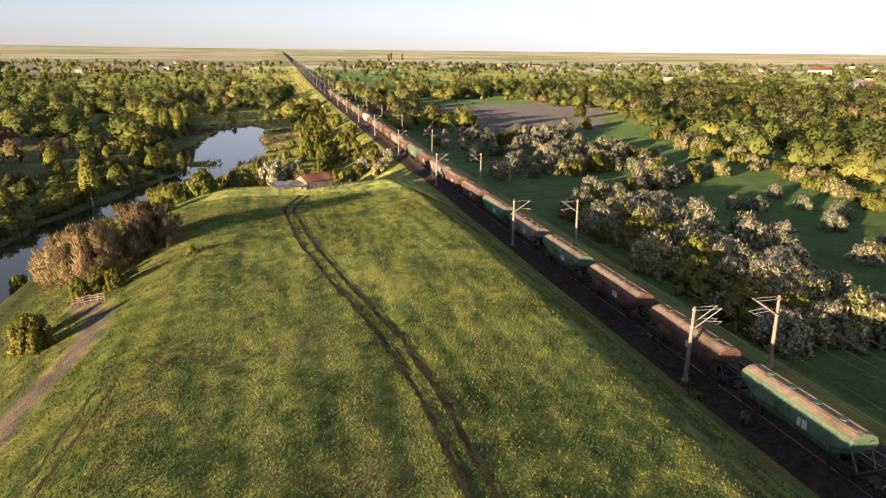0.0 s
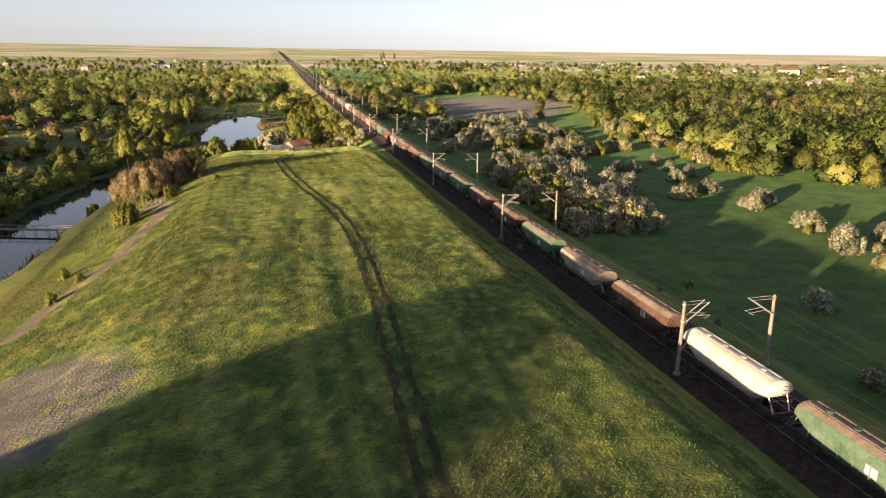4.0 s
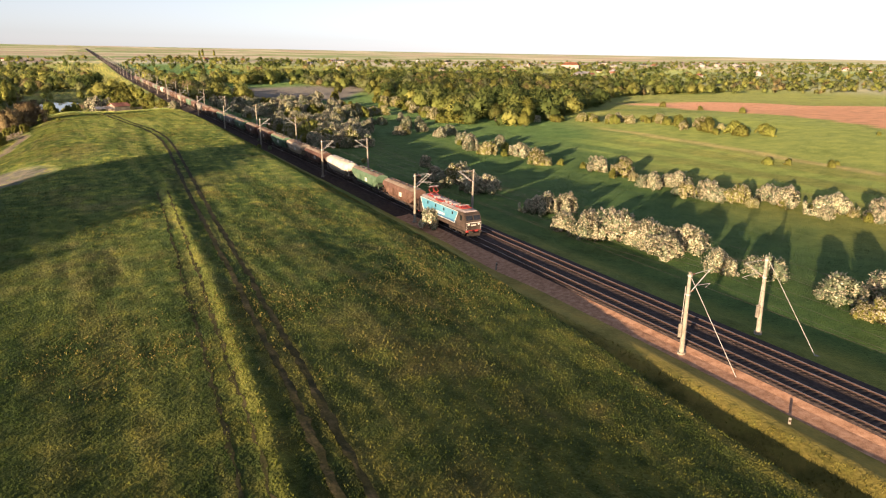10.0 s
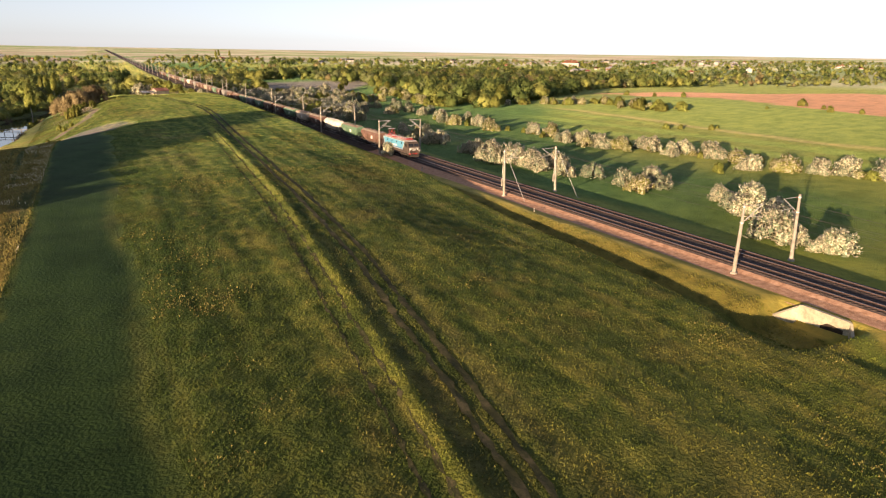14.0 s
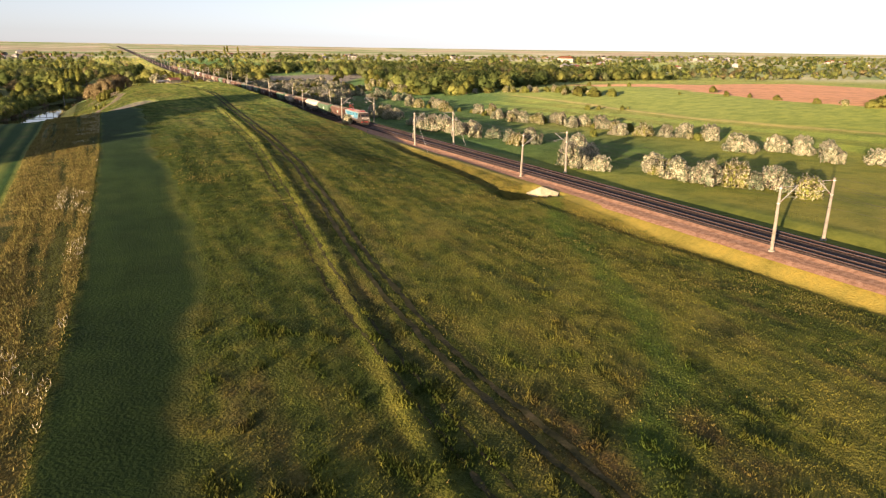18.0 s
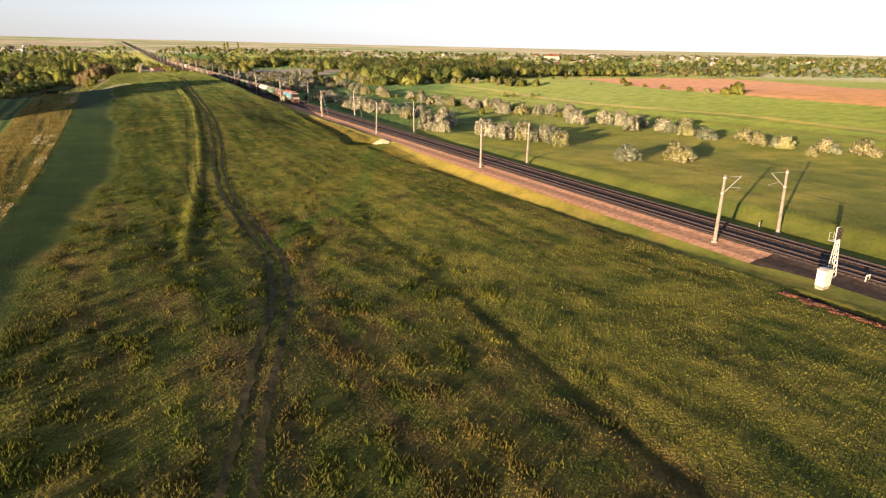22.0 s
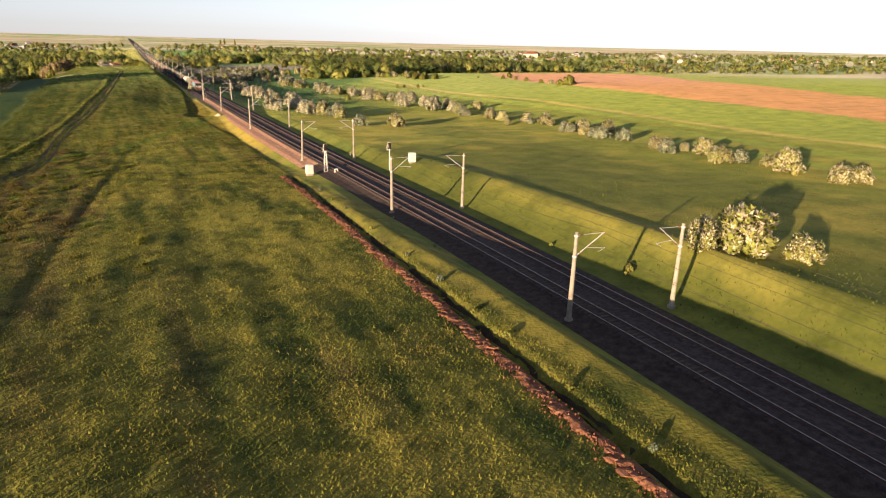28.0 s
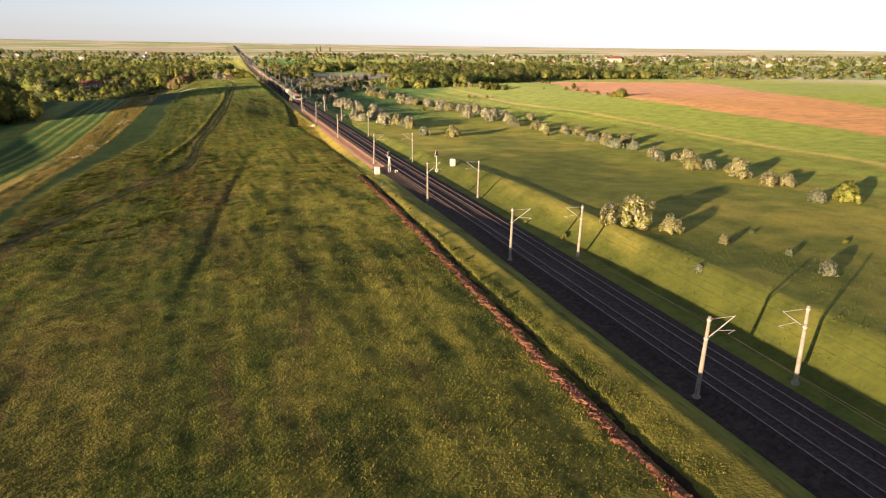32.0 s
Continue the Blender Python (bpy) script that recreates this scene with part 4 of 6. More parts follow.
def hopper_wagon(m, colour, white=False):
    t = thing("hopper_wagon", f"{colour} grain hopper wagon with sloping ends", "wagon", m, group="wagons of the train")
    paint = HOPPER[colour]
    half, top = 7.4, 6.5
    f = bmesh.new()
    for x in (-0.9, 0.9):
        box(f, (x, 0, 1.1), (0.22, 2 * half, 0.32))
    for y in (-half + 0.12, half - 0.12, -3.6, 3.6):
        box(f, (0, y, 1.1), (2.6, 0.24, 0.34))
    part("underframe", soften(f, 0.02), BLACK if not white else PAINT_BROWN, t)
    # the hopper: raked ends, flaring flanks, arched roof line
    b = bmesh.new()
    rings = []
    bulge = 0.16 if white else 0.0
    for y, low in ((-top, 2.6), (-top + 0.25, 2.35), (-4.2, 1.15), (4.2, 1.15), (top - 0.25, 2.35), (top, 2.6)):
        sec = [(-0.95, low), (-1.42 - bulge * 0.4, min(low + 0.9, 2.9)), (-1.45 - bulge * 0.3, 3.15), (-1.2, 3.72), (-0.6, 4.0), (0, 4.06)]
        sec = sec + [(-x, z) for x, z in sec[-2::-1]]
        rings.append([b.verts.new((x, y, z)) for x, z in sec])
    for p, q in zip(rings, rings[1:]):
        for i in range(len(p)):
            j = (i + 1) % len(p)
            b.faces.new((p[i], q[i], q[j], p[j]))
    b.faces.new(rings[0]), b.faces.new(rings[-1][::-1])
    bmesh.ops.recalc_face_normals(b, faces=b.faces)
    body = part("body", soften(b, 0.05) if not white else b, paint, t)
    if white:
        for p in body.data.polygons:
            p.use_smooth = True
    else:
        for y in np.linspace(-4.6, 4.6, 7):
            for s in (-1, 1):
                r = bmesh.new()
                box(r, (s * 1.45, y, 2.4), (0.07, 0.1, 1.4))
                part("rib", r, paint, body)
        r = bmesh.new()
        prism(r, [(-1.2, 3.745), (-0.6, 4.03), (0, 4.09), (0.6, 4.03), (1.2, 3.745), (0, 3.9)], -top + 0.1, top - 0.1)
        part("roof", r, LOADED_ROOF, t, "dusty roof sheet")
        for s in (-1, 1):
            r = bmesh.new()
            box(r, (s * 1.456, -1.6, 2.45), (0.015, 1.1, 0.8))
            part("lettering_bar", r, PAINT_WHITE, body, "off-white bar of unreadable lettering")
    r = bmesh.new()
    for x in (-0.45, 0.45):
        box(r, (x, 0, 4.14), (0.2, 2 * top - 1.0, 0.04))
    part("roof_walk", r, LOADED_ROOF if not white else PAINT_WHITE, t)
    for y in (-4.2, -1.4, 1.4, 4.2):
        r = bmesh.new()
        tube(r, (0, y, 4.0), (0, y, 4.2), 0.32, 0.28, 12)
        part("hatch", r, paint, t)
    for s in (-1, 1):
        r = bmesh.new()
        for x in (-1.2, 1.2):
            tube(r, (x, s * 6.9, 1.2), (x, s * 6.9, 2.3), 0.03, 0.03, 5)
        tube(r, (-1.2, s * 6.9, 2.3), (1.2, s * 6.9, 2.3), 0.03, 0.03, 5)
        for z in (1.5, 1.9, 2.3, 2.7, 3.1, 3.5):
            tube(r, (0.3, s * (6.9 if z < 2.5 else 6.6), z), (0.75, s * (6.9 if z < 2.5 else 6.6), z), 0.025, 0.025, 4)
        part("ladder", r, BLACK, t)
        for x in (-0.9, 0.9):
            r = bmesh.new()
            tube(r, (x, s * 7.1, 1.2), (x * 1.2, s * 6.1, 3.1), 0.07, 0.07, 6)
            part("end_stay", r, paint, t)
        buffers(t, s * half, s)
        bogie(t, s * 5.3, 2, 1.8)
    for y in (-2.2, 2.2):
        r = bmesh.new()
        prism(r, [(-0.95, 1.2), (0.95, 1.2), (0.35, 0.55), (-0.35, 0.55)], y - 1.0, y + 1.0)
        part("discharge_chute", r, paint, t)
    return t


FRONT = -64.5


def on_track(y, centre=2.8):
    lean = math.degrees(math.atan2(float(mast_line(y - 6) - mast_line(y + 6)), 12))
    return pose(float(mast_line(y)) + centre, y, float(rise(abs(y - 100))), 0, 0, lean)


locomotive(on_track(FRONT + 8.7))
kinds = {c: hopper_wagon(pose(0, 0, -60), c, c == "chalk-white") for c in HOPPER}
order = ["rust-brown", "faded green", "chalk-white", "rust-brown", "dusty beige", "faded green", "rust-brown", "rust-brown", "faded green", "dusty grey", "faded green", "rust-brown"]
order += [list(HOPPER)[i] for i in (0, 4, 0, 1, 0, 3, 0, 0, 4, 0, 2, 0, 1, 4, 0, 0, 3, 0, 4, 1, 0, 0, 4, 0)]
for i, c in enumerate(order):
    copy_thing(kinds[c], on_track(FRONT + 17.4 + 8.3 + 16.4 * i))
for t in kinds.values():
    for o in (*t.children_recursive, t):
        bpy.data.objects.remove(o)


# ---- beside the line ----
def signal(m, lattice):
    t = thing("railway_signal", "pale railway colour-light signal on a lattice post" if lattice else "pale railway colour-light signal on a slim post", "signal", m, group="signals by the line")
    b = bmesh.new()
    if lattice:
        for x, y in ((-0.35, -0.35), (0.35, -0.35), (0.35, 0.35), (-0.35, 0.35)):
            tube(b, (x, y, 0), (x * 0.35, y * 0.35, 4.4), 0.05, 0.04, 5)
        for i in range(7):
            k0, k1 = 1 - 0.65 * i / 7, 1 - 0.65 * (i + 1) / 7
            for (x0, y0), (x1, y1) in (((-0.35, -0.35), (0.35, -0.35)), ((0.35, -0.35), (0.35, 0.35)), ((0.35, 0.35), (-0.35, 0.35)), ((-0.35, 0.35), (-0.35, -0.35))):
                tube(b, (x0 * k0, y0 * k0, 4.4 * i / 7), (x1 * k1, y1 * k1, 4.4 * (i + 1) / 7), 0.025, 0.025, 4)
    else:
        tube(b, (0, 0, 0), (0, 0, 4.6), 0.11, 0.09, 10)
    part("post", b, PAINT_WHITE, t)
    b = bmesh.new()
    box(b, (0, 0, 4.95), (0.62, 0.16, 1.35))
    head = part("signal_head", soften(b, 0.05, 2), BLACK, t, "black signal board")
    for i in range(3):
        b = bmesh.new()
        tube(b, (0, -0.09, 5.35 - 0.4 * i), (0, -0.3, 5.35 - 0.4 * i), 0.15, 0.16, 12, caps=False)
        part("hood", b, BLACK, head)
    b = bmesh.new()
    box(b, (0, 0.13, 4.95), (0.66, 0.1, 1.4))
    part("back_case", soften(b, 0.03), PAINT_WHITE, t)
    b = bmesh.new()
    box(b, (0, 0.4, 4.1), (0.8, 0.7, 0.05))
    for x in (-0.38, 0.38):
        tube(b, (x, 0.72, 4.1), (x, 0.72, 4.95), 0.02, 0.02, 4)
    tube(b, (-0.38, 0.72, 4.95), (0.38, 0.72, 4.95), 0.02, 0.02, 4)
    part("maintenance_platform", b, STEEL, t)
    b = bmesh.new()
    box(b, (0, 0, 0.1), (0.9, 0.9, 0.5))
    part("footing", soften(b, 0.04), CONCRETE, t)


def cabinet(m):
    t = thing("relay_cabinet", "white metal relay cabinet on legs beside the track", "cabinet", m, group="relay cabinets")
    b = bmesh.new()
    box(b, (0, 0, 1.15), (1.3, 0.9, 1.7))
    part("case", soften(b, 0.03), PAINT_WHITE, t)
    b = bmesh.new()
    prism(b, [(-0.74, 2.0), (0.74, 2.0), (0.0, 2.12)], -0.52, 0.52)
    part("lid", b, PAINT_WHITE, t)
    for x in (-0.325, 0.325):
        b = bmesh.new()
        box(b, (x, -0.462, 1.15), (0.6, 0.03, 1.55))
        d = part("door", soften(b, 0.008), PAINT_WHITE, t)
        b = bmesh.new()
        box(b, (x * 0.25, -0.49, 1.15), (0.04, 0.04, 0.16))
        part("handle", b, STEEL, d)
    b = bmesh.new()
    box(b, (0, 0, 0.14), (1.2, 0.8, 0.36))
    part("plinth", b, CONCRETE, t)


signal(pose(47.2, -285.6, -0.85, 0, 0, 3), True)
signal(pose(60.0, -286.7, -0.9, 0, 0, -2), False)
cabinet(pose(43.6, -287.2, -0.85, 0, 0, 6))
cabinet(pose(63.2, -290.8, ground(63.2, -290.8) - 0.1, 0, 0, -4))


def plate_post(m, tall, plate, label):
    t = thing("marker_post", label, "marker post", m, group="marker posts")
    b = bmesh.new()
    tube(b, (0, 0, -0.3), (0, 0, tall), 0.07, 0.06, 8)
    part("post", b, PAINT_WHITE, t)
    b = bmesh.new()
    box(b, (0, -0.09, tall - plate / 2 + 0.1), (plate, 0.04, plate))
    p = part("plate", soften(b, 0.01), PAINT_WHITE, t)
    b = bmesh.new()
    tube(b, (0, -0.112, tall - plate / 2 + 0.1), (0, -0.122, tall - plate / 2 + 0.1), plate * 0.28, plate * 0.28, 12)
    part("disc", b, BLACK, p)


plate_post(pose(48.4, -288.6, -0.75), 1.1, 0.75, "white square marker plate with a dark disc on a short post")
plate_post(pose(59.3, -289.2, -0.8), 1.1, 0.75, "white square marker plate with a dark disc on a short post")
for x, y, z in ((45.9, -326.5, -0.8), (40.8, -77.0, -0.8), (40.2, -121.0, -0.9), (57.6, -268.0, -0.8), (51.2, -48.0, -0.3), (50.9, -52.0, -0.3)):
    t = thing("kilometre_stone", "short weathered pale concrete post beside the track", "marker stone", pose(x, y, z - 0.2, rng.normal() * 3, rng.normal() * 3, rng.normal() * 20), group="line posts")
    b = bmesh.new()
    box(b, (0, 0, 0.6), (0.24, 0.18, 1.2), taper=0.85)
    part("stone", soften(b, 0.03), CONCRETE, t)
    b = bmesh.new()
    box(b, (0, -0.092, 0.95), (0.2, 0.02, 0.22))
    part("number_bar", b, PAINT_BROWN, t, "dark bar where the number stands")

# the culvert through the bank: a pale headwall with splayed wings
t = thing("culvert", "pale concrete culvert headwall in the railway bank", "culvert", pose(41.65, -170.0, -2.6, 0, 0, 92))
b = bmesh.new()
prism(b, [(-2.6, -0.8), (2.7, -0.8), (2.7, 2.0), (2.3, 2.12), (-2.3, 2.0), (-2.6, 1.9)], 0.0, 0.45)
part("headwall", soften(b, 0.03), PALE_CONCRETE, t)
for s in (-1, 1):
    b = bmesh.new()
    a = [b.verts.new(p) for p in ((s * 2.5, 0.3, -0.8), (s * 2.5, 0.3, 1.9), (s * 4.4, 2.6, 0.5), (s * 4.4, 2.6, -0.8))]
    c = [b.verts.new(v.co + Vector((s * 0.3, 0, 0))) for v in a]
    b.faces.new(a), b.faces.new(c[::-1])
    for i in range(4):
        b.faces.new((a[i], a[(i + 1) % 4], c[(i + 1) % 4], c[i]))
    bmesh.ops.recalc_face_normals(b, faces=b.faces)
    part("wing_wall", b, PALE_CONCRETE, t)
# no hole in the headwall: a dark block on it imitates the unlit opening
b = bmesh.new()
prism(b, [(-2.1, -0.7), (0.3, -0.7), (0.2, 0.7), (-0.5, 1.15), (-2.1, 0.95)], 0.3, 0.46)
part("pipe_mouth", b, DARK_BROWN, t, "dark block painted as the shaded culvert mouth")

# ---- cart track, trench and spoil ----


def along(pts, step):
    """Even steps along a smooth line through the points: place and heading."""
    p = np.array(pts, float)
    d = np.concatenate([[0], np.cumsum(np.hypot(*np.diff(p, axis=0).T))])
    s = np.arange(0, d[-1], step)
    x, y = np.interp(s, d, p[:, 0]), np.interp(s, d, p[:, 1])
    k = np.hanning(int(14 / step) | 1)
    pad = len(k) // 2
    if pad:
        x, y = (np.convolve(np.pad(v, pad, "reflect", reflect_type="odd"), k / k.sum(), "valid") for v in (x, y))
    h = np.arctan2(np.gradient(y), np.gradient(x))
    return x, y, h


def ribbon(name, x, y, h, off, width, mat, parent, lift=0.06, ragged=0.3, label="", seed=1):
    r = np.random.default_rng(seed)
    n = len(x)
    wob = np.convolve(r.normal(size=n + 8), np.ones(9) / 9, "valid") * 1.2
    a, b = off - width / 2 * (1 + ragged * r.normal(size=n)), off + width / 2 * (1 + ragged * r.normal(size=n))
    verts = []
    for k in (a, (a + b) / 2, b):
        px, py = x - np.sin(h) * (k + wob * 0.15), y + np.cos(h) * (k + wob * 0.15)
        verts.append(np.stack([px, py, terrain(px, py) + lift], -1))
    v = np.concatenate(verts)
    faces = [(j * n + i, j * n + i + 1, (j + 1) * n + i + 1, (j + 1) * n + i) for j in (0, 1) for i in range(n - 1)]
    return part(name, (v.tolist(), faces), mat, parent, label)


x, y, h = along(CART, 0.8)
track = thing("cart_track", "twin wheel ruts worn through the meadow", "track", kind="structure")
ribbon("wheel_rut", x, y, h, -0.85, 0.6, RUT, track, lift=0.09, seed=1)
ribbon("wheel_rut", x, y, h, 0.85, 0.6, RUT, track, lift=0.09, seed=2)
for pts, seed in (([(4.2, -30), (2.5, -70), (0.5, -110), (-3, -150), (-8, -200), (-10, -245)], 3), ([(-16, 58), (-17.5, 48), (-19, 36)], 6)):
    x, y, h = along(pts, 0.8)
    old = thing("old_track", "faint old wheel marks grown over with grass", "track", kind="structure")
    for s in (-0.8, 0.8):
        ribbon("wheel_rut", x, y, h, s, 0.3, RUT, old, lift=0.03, ragged=0.8, seed=seed + (s > 0))

TRENCH = [(38.6, -287), (38.4, -305), (38.2, -325), (37.2, -352), (35.8, -375), (35.2, -389), (34.8, -402), (34.4, -440)]
x, y, h = along([(a + 1.5, b) for a, b in TRENCH], 0.7)
trench = thing("trench", "narrow dark cable trench with a bank of red clay", "trench", kind="structure")
# the shade down in the trench is painted as a near-black strip
ribbon("trench_bottom", x, y, h, 0.0, 0.75, DARK_BROWN, trench, 0.04, 0.15)
ribbon("thrown_earth", x, y, h, -1.2, 0.7, CLAY, trench, 0.05, 0.45, "thin spread of red clay", 5)
r = np.random.default_rng(8)
n = len(x)


def clay_mound(seed):
    """A shovelled heap of clay, lumpy and drawn out along the trench."""
    q = np.random.default_rng(seed)
    b = bmesh.new()
    bmesh.ops.create_icosphere(b, subdivisions=2, radius=1.0)
    lump = q.normal(size=(6, 4))
    for v in b.verts:
        d = v.co.normalized()
        k = 1 + 0.2 * sum(math.sin(4 * d.dot(Vector(l[:3])) + l[3] * 5) for l in lump) / 2 + 0.09 * q.normal()
        v.co = Vector((d.x * 0.62 * k, d.y * 1.15 * k, max(-0.2, d.z * 0.4 * k)))
    me = bpy.data.meshes.new("clay_mound")
    b.to_mesh(me)
    b.free()
    me.materials.append(CLAY)
    return me


mounds = [clay_mound(60 + i) for i in range(6)]
j = 0.0
while j < n - 1:
    i = int(j)
    s, k = 0.28 + 0.32 * r.random(), 1.5 + 0.2 * r.normal()
    px, py = x[i] + np.sin(h[i]) * k, y[i] - np.cos(h[i]) * k
    share("clay_mound", mounds[r.integers(6)], trench, pose(px, py, ground(px, py) + 0.02, 0, 0, r.integers(2) * 180 + 18 + r.normal() * 24) @ Matrix.Diagonal((s * (0.8 + 0.7 * r.random()), s, s * (0.4 + 0.5 * r.random()), 1)))
    j += (1.1 + 1.1 * r.random()) * s / 0.7
verts, faces = [], []
for i in range(2600):
    j = r.integers(0, n)
    k, s = r.normal(1.5, 0.45), 0.04 + 0.11 * r.random() ** 2
    px, py = x[j] + np.sin(h[j]) * k, y[j] - np.cos(h[j]) * k + r.normal() * 0.3
    z, q = ground(px, py) + 0.05, len(verts)
    verts += [(px + s * a * (0.7 + 0.6 * r.random()), py + s * b * (0.7 + 0.6 * r.random()), z + s * c) for a, b, c in ((1, 0, 0), (-0.5, 0.9, 0), (-0.5, -0.9, 0), (0, 0, 1.1), (0, 0, -0.8))]
    faces += [[q + f for f in t3] for t3 in ((0, 1, 3), (1, 2, 3), (2, 0, 3), (1, 0, 4), (2, 1, 4), (0, 2, 4))]
tagged(part("clods", (verts, faces), CLAY, trench), kind="stuff")

# ---- trees and bushes ----
OCTA_V = np.array(((1, 0, 0), (0, 1, 0), (-1, 0, 0), (0, -1, 0), (0, 0, 1), (0, 0, -1)), float)
OCTA_F = np.array(((0, 1, 4), (1, 2, 4), (2, 3, 4), (3, 0, 4), (1, 0, 5), (2, 1, 5), (3, 2, 5), (0, 3, 5)))


def arrays_mesh(name, verts, faces, mat, normals=None):
    """A mesh from arrays of corners and of equal-sided faces, with soft normals where given."""
    me = bpy.data.meshes.new(name)
    me.vertices.add(len(verts))
    me.vertices.foreach_set("co", np.asarray(verts, np.float32).ravel())
    k = faces.shape[1]
    me.loops.add(faces.size)
    me.loops.foreach_set("vertex_index", np.asarray(faces, np.int32).ravel())
    me.polygons.add(len(faces))
    me.polygons.foreach_set("loop_start", np.arange(0, faces.size, k, dtype=np.int32))
    me.update(calc_edges=True)
    if normals is not None:
        me.attributes.new("custom_normal", "FLOAT_VECTOR", "POINT").data.foreach_set("vector", np.asarray(normals, np.float32).ravel())
    me.materials.append(mat)
    return me


def unit(v):
    return v / (np.linalg.norm(v, axis=-1, keepdims=True) + 1e-9)


def heart_of(clumps):
    return clumps[:, :3].mean(0) * np.array((1, 1, 0.7))


def leaves(r, clumps, per, size, up=0.5, slim=0.55, flat=0.7, inner=0.3, rough=0.2):
    """Leaf sprays: pointed tips round each clump (centre, radii); flat ones lie like shingles, others stand out."""
    c = np.repeat(clumps, per, 0)
    n = len(c)
    d = unit(r.normal(size=(n, 3)))
    p = c[:, :3] + d * c[:, 3:6] * (inner + (1.04 - inner) * r.random(n) ** 0.5)[:, None]
    a = unit(d * (1 - flat) * 1.3 + r.normal(size=(n, 3)) * 0.5 + np.array((0, 0, up)))
    b = unit(np.cross(a, d + r.normal(size=(n, 3)) * 0.45))
    s = (size * (0.6 + 0.9 * r.random(n)))[:, None]
    soft = unit(unit(p - heart_of(clumps)) * 0.6 + d * 0.55 + r.normal(size=(n, 3)) * rough + np.array((0, 0, 0.1)))
    turned = (np.sum(np.cross(b, a) * soft, 1) < 0)[:, None]
    b = np.where(turned, -b, b)
    v = np.stack([p - b * s * slim - a * s * 0.4, p + b * s * slim - a * s * 0.4, p + a * s], 1).reshape(-1, 3)
    return v, np.arange(n * 3).reshape(n, 3), np.repeat(soft, 3, 0)


def cores(r, clumps, k=0.72):
    """Dense, ragged inner masses of the clumps."""
    m = len(OCTA_V)
    jit = 1 + 0.2 * r.normal(size=(len(clumps), m, 3))
    v = clumps[:, None, :3] + OCTA_V[None] * jit * clumps[:, None, 3:6] * k + r.normal(size=(len(clumps), m, 3)) * clumps[:, None, 3:6] * 0.1
    f = OCTA_F[None] + (np.arange(len(clumps)) * m)[:, None, None]
    v = v.reshape(-1, 3)
    return v, f.reshape(-1, 3), unit(v - heart_of(clumps))


BALL = bmesh.new()
bmesh.ops.create_icosphere(BALL, subdivisions=1, radius=1.0)
BALL_V, BALL_F = np.array([v.co[:] for v in BALL.verts]), np.array([[v.index for v in f.verts] for f in BALL.faces])
BALL.free()


def lobes(r, n, tall, wide, low=0.1, lean=1.0, spike=0.0, fat=0.62):
    """The leafy masses that a crown is made of: lumpy domes leaning against one another."""
    vs, fs, ns, masses = [], [], [], []
    turn = r.random() * 6.28
    for i in range(n):
        t = (i + 0.5 * r.random()) / n
        a, q = turn + i * 2.4, 0.0 if n == 1 else 0.55 * wide * (1 - 0.7 * t)
        s = wide * fat * (0.8 + 0.4 * r.random()) * (1 - (0.3 + 0.3 * spike) * t)
        h = tall * (low + (1 - low) * (0.5 if n == 1 else 0.28 + 0.5 * t))
        up = min(h - tall * low * 0.3, max(s, tall * (0.95 - low) * 0.32) * 1.05)
        k = 0.86 * (1 + 0.12 * r.normal(size=len(BALL_V)))
        c = np.array((math.cos(a) * q, math.sin(a) * q, h))
        v = c + BALL_V * k[:, None] * np.array((s, s, up))
        vs.append(v)
        fs.append(BALL_F + i * len(BALL_V))
        ns.append(unit(BALL_V * 0.7 + unit(v - np.array((0, 0, tall * 0.35))) * 0.5))
        masses.append((*c, s, s, up))
    return np.concatenate(vs), np.concatenate(fs), np.concatenate(ns), np.array(masses)


def crown_clumps(r, tall, wide, n, low=0.3, lean=1.0, spike=0.0, dome=False):
    """Clumps of a crown with an uneven outline; a dome is widest near the ground."""
    t = r.random(n) ** (0.9 if dome else 0.8)
    z = tall * (low + (0.9 - low) * t)
    reach = wide * (np.sqrt(1.02 - 0.92 * t * t) if dome else np.sin(np.pi * (0.18 + 0.74 * t)) ** lean) * (1 - spike * t)
    a, q = r.random(n) * 2 * np.pi, r.random(n) ** 0.42
    s = wide * (0.11 + 0.15 * r.random(n) ** 2 if dome else 0.2 + 0.19 * r.random(n)) * (1 - 0.3 * t)
    reach = reach * (0.8 + 0.35 * np.sin(a * 3 + r.random() * 6) * np.sin(a * 2 + r.random() * 6))
    return np.stack([np.cos(a) * q * reach, np.sin(a) * q * reach, z, s, s, s * ((1.5 if dome else 0.95) + 0.9 * r.random(n))], 1)


def limbs(r, tall, clumps, girth, stems=1, reach=0.8):
    bm = bmesh.new()
    for i in range(stems):
        a = r.random() * 6.28
        base = Vector((math.cos(a), math.sin(a), 0)) * (0.0 if stems == 1 else girth * 2.5)
        top = Vector((base.x * 2 + r.normal() * 0.05 * tall, base.y * 2 + r.normal() * 0.05 * tall, tall * 0.62))
        mid = (base + top) / 2 + Vector((r.normal(), r.normal(), 0)) * 0.02 * tall
        tube(bm, base - Vector((0, 0, 0.35)), mid, girth, girth * 0.72, 7)
        tube(bm, mid, top, girth * 0.72, girth * 0.3, 6)
        for c in clumps[r.permutation(len(clumps))[:7]]:
            k = 0.35 + 0.5 * r.random()
            at = base.lerp(top, k) if k > 0.5 else mid.lerp(top, k)
            tube(bm, at, at.lerp(Vector(c[:3]), reach), girth * 0.3, girth * 0.08, 5)
    return bm


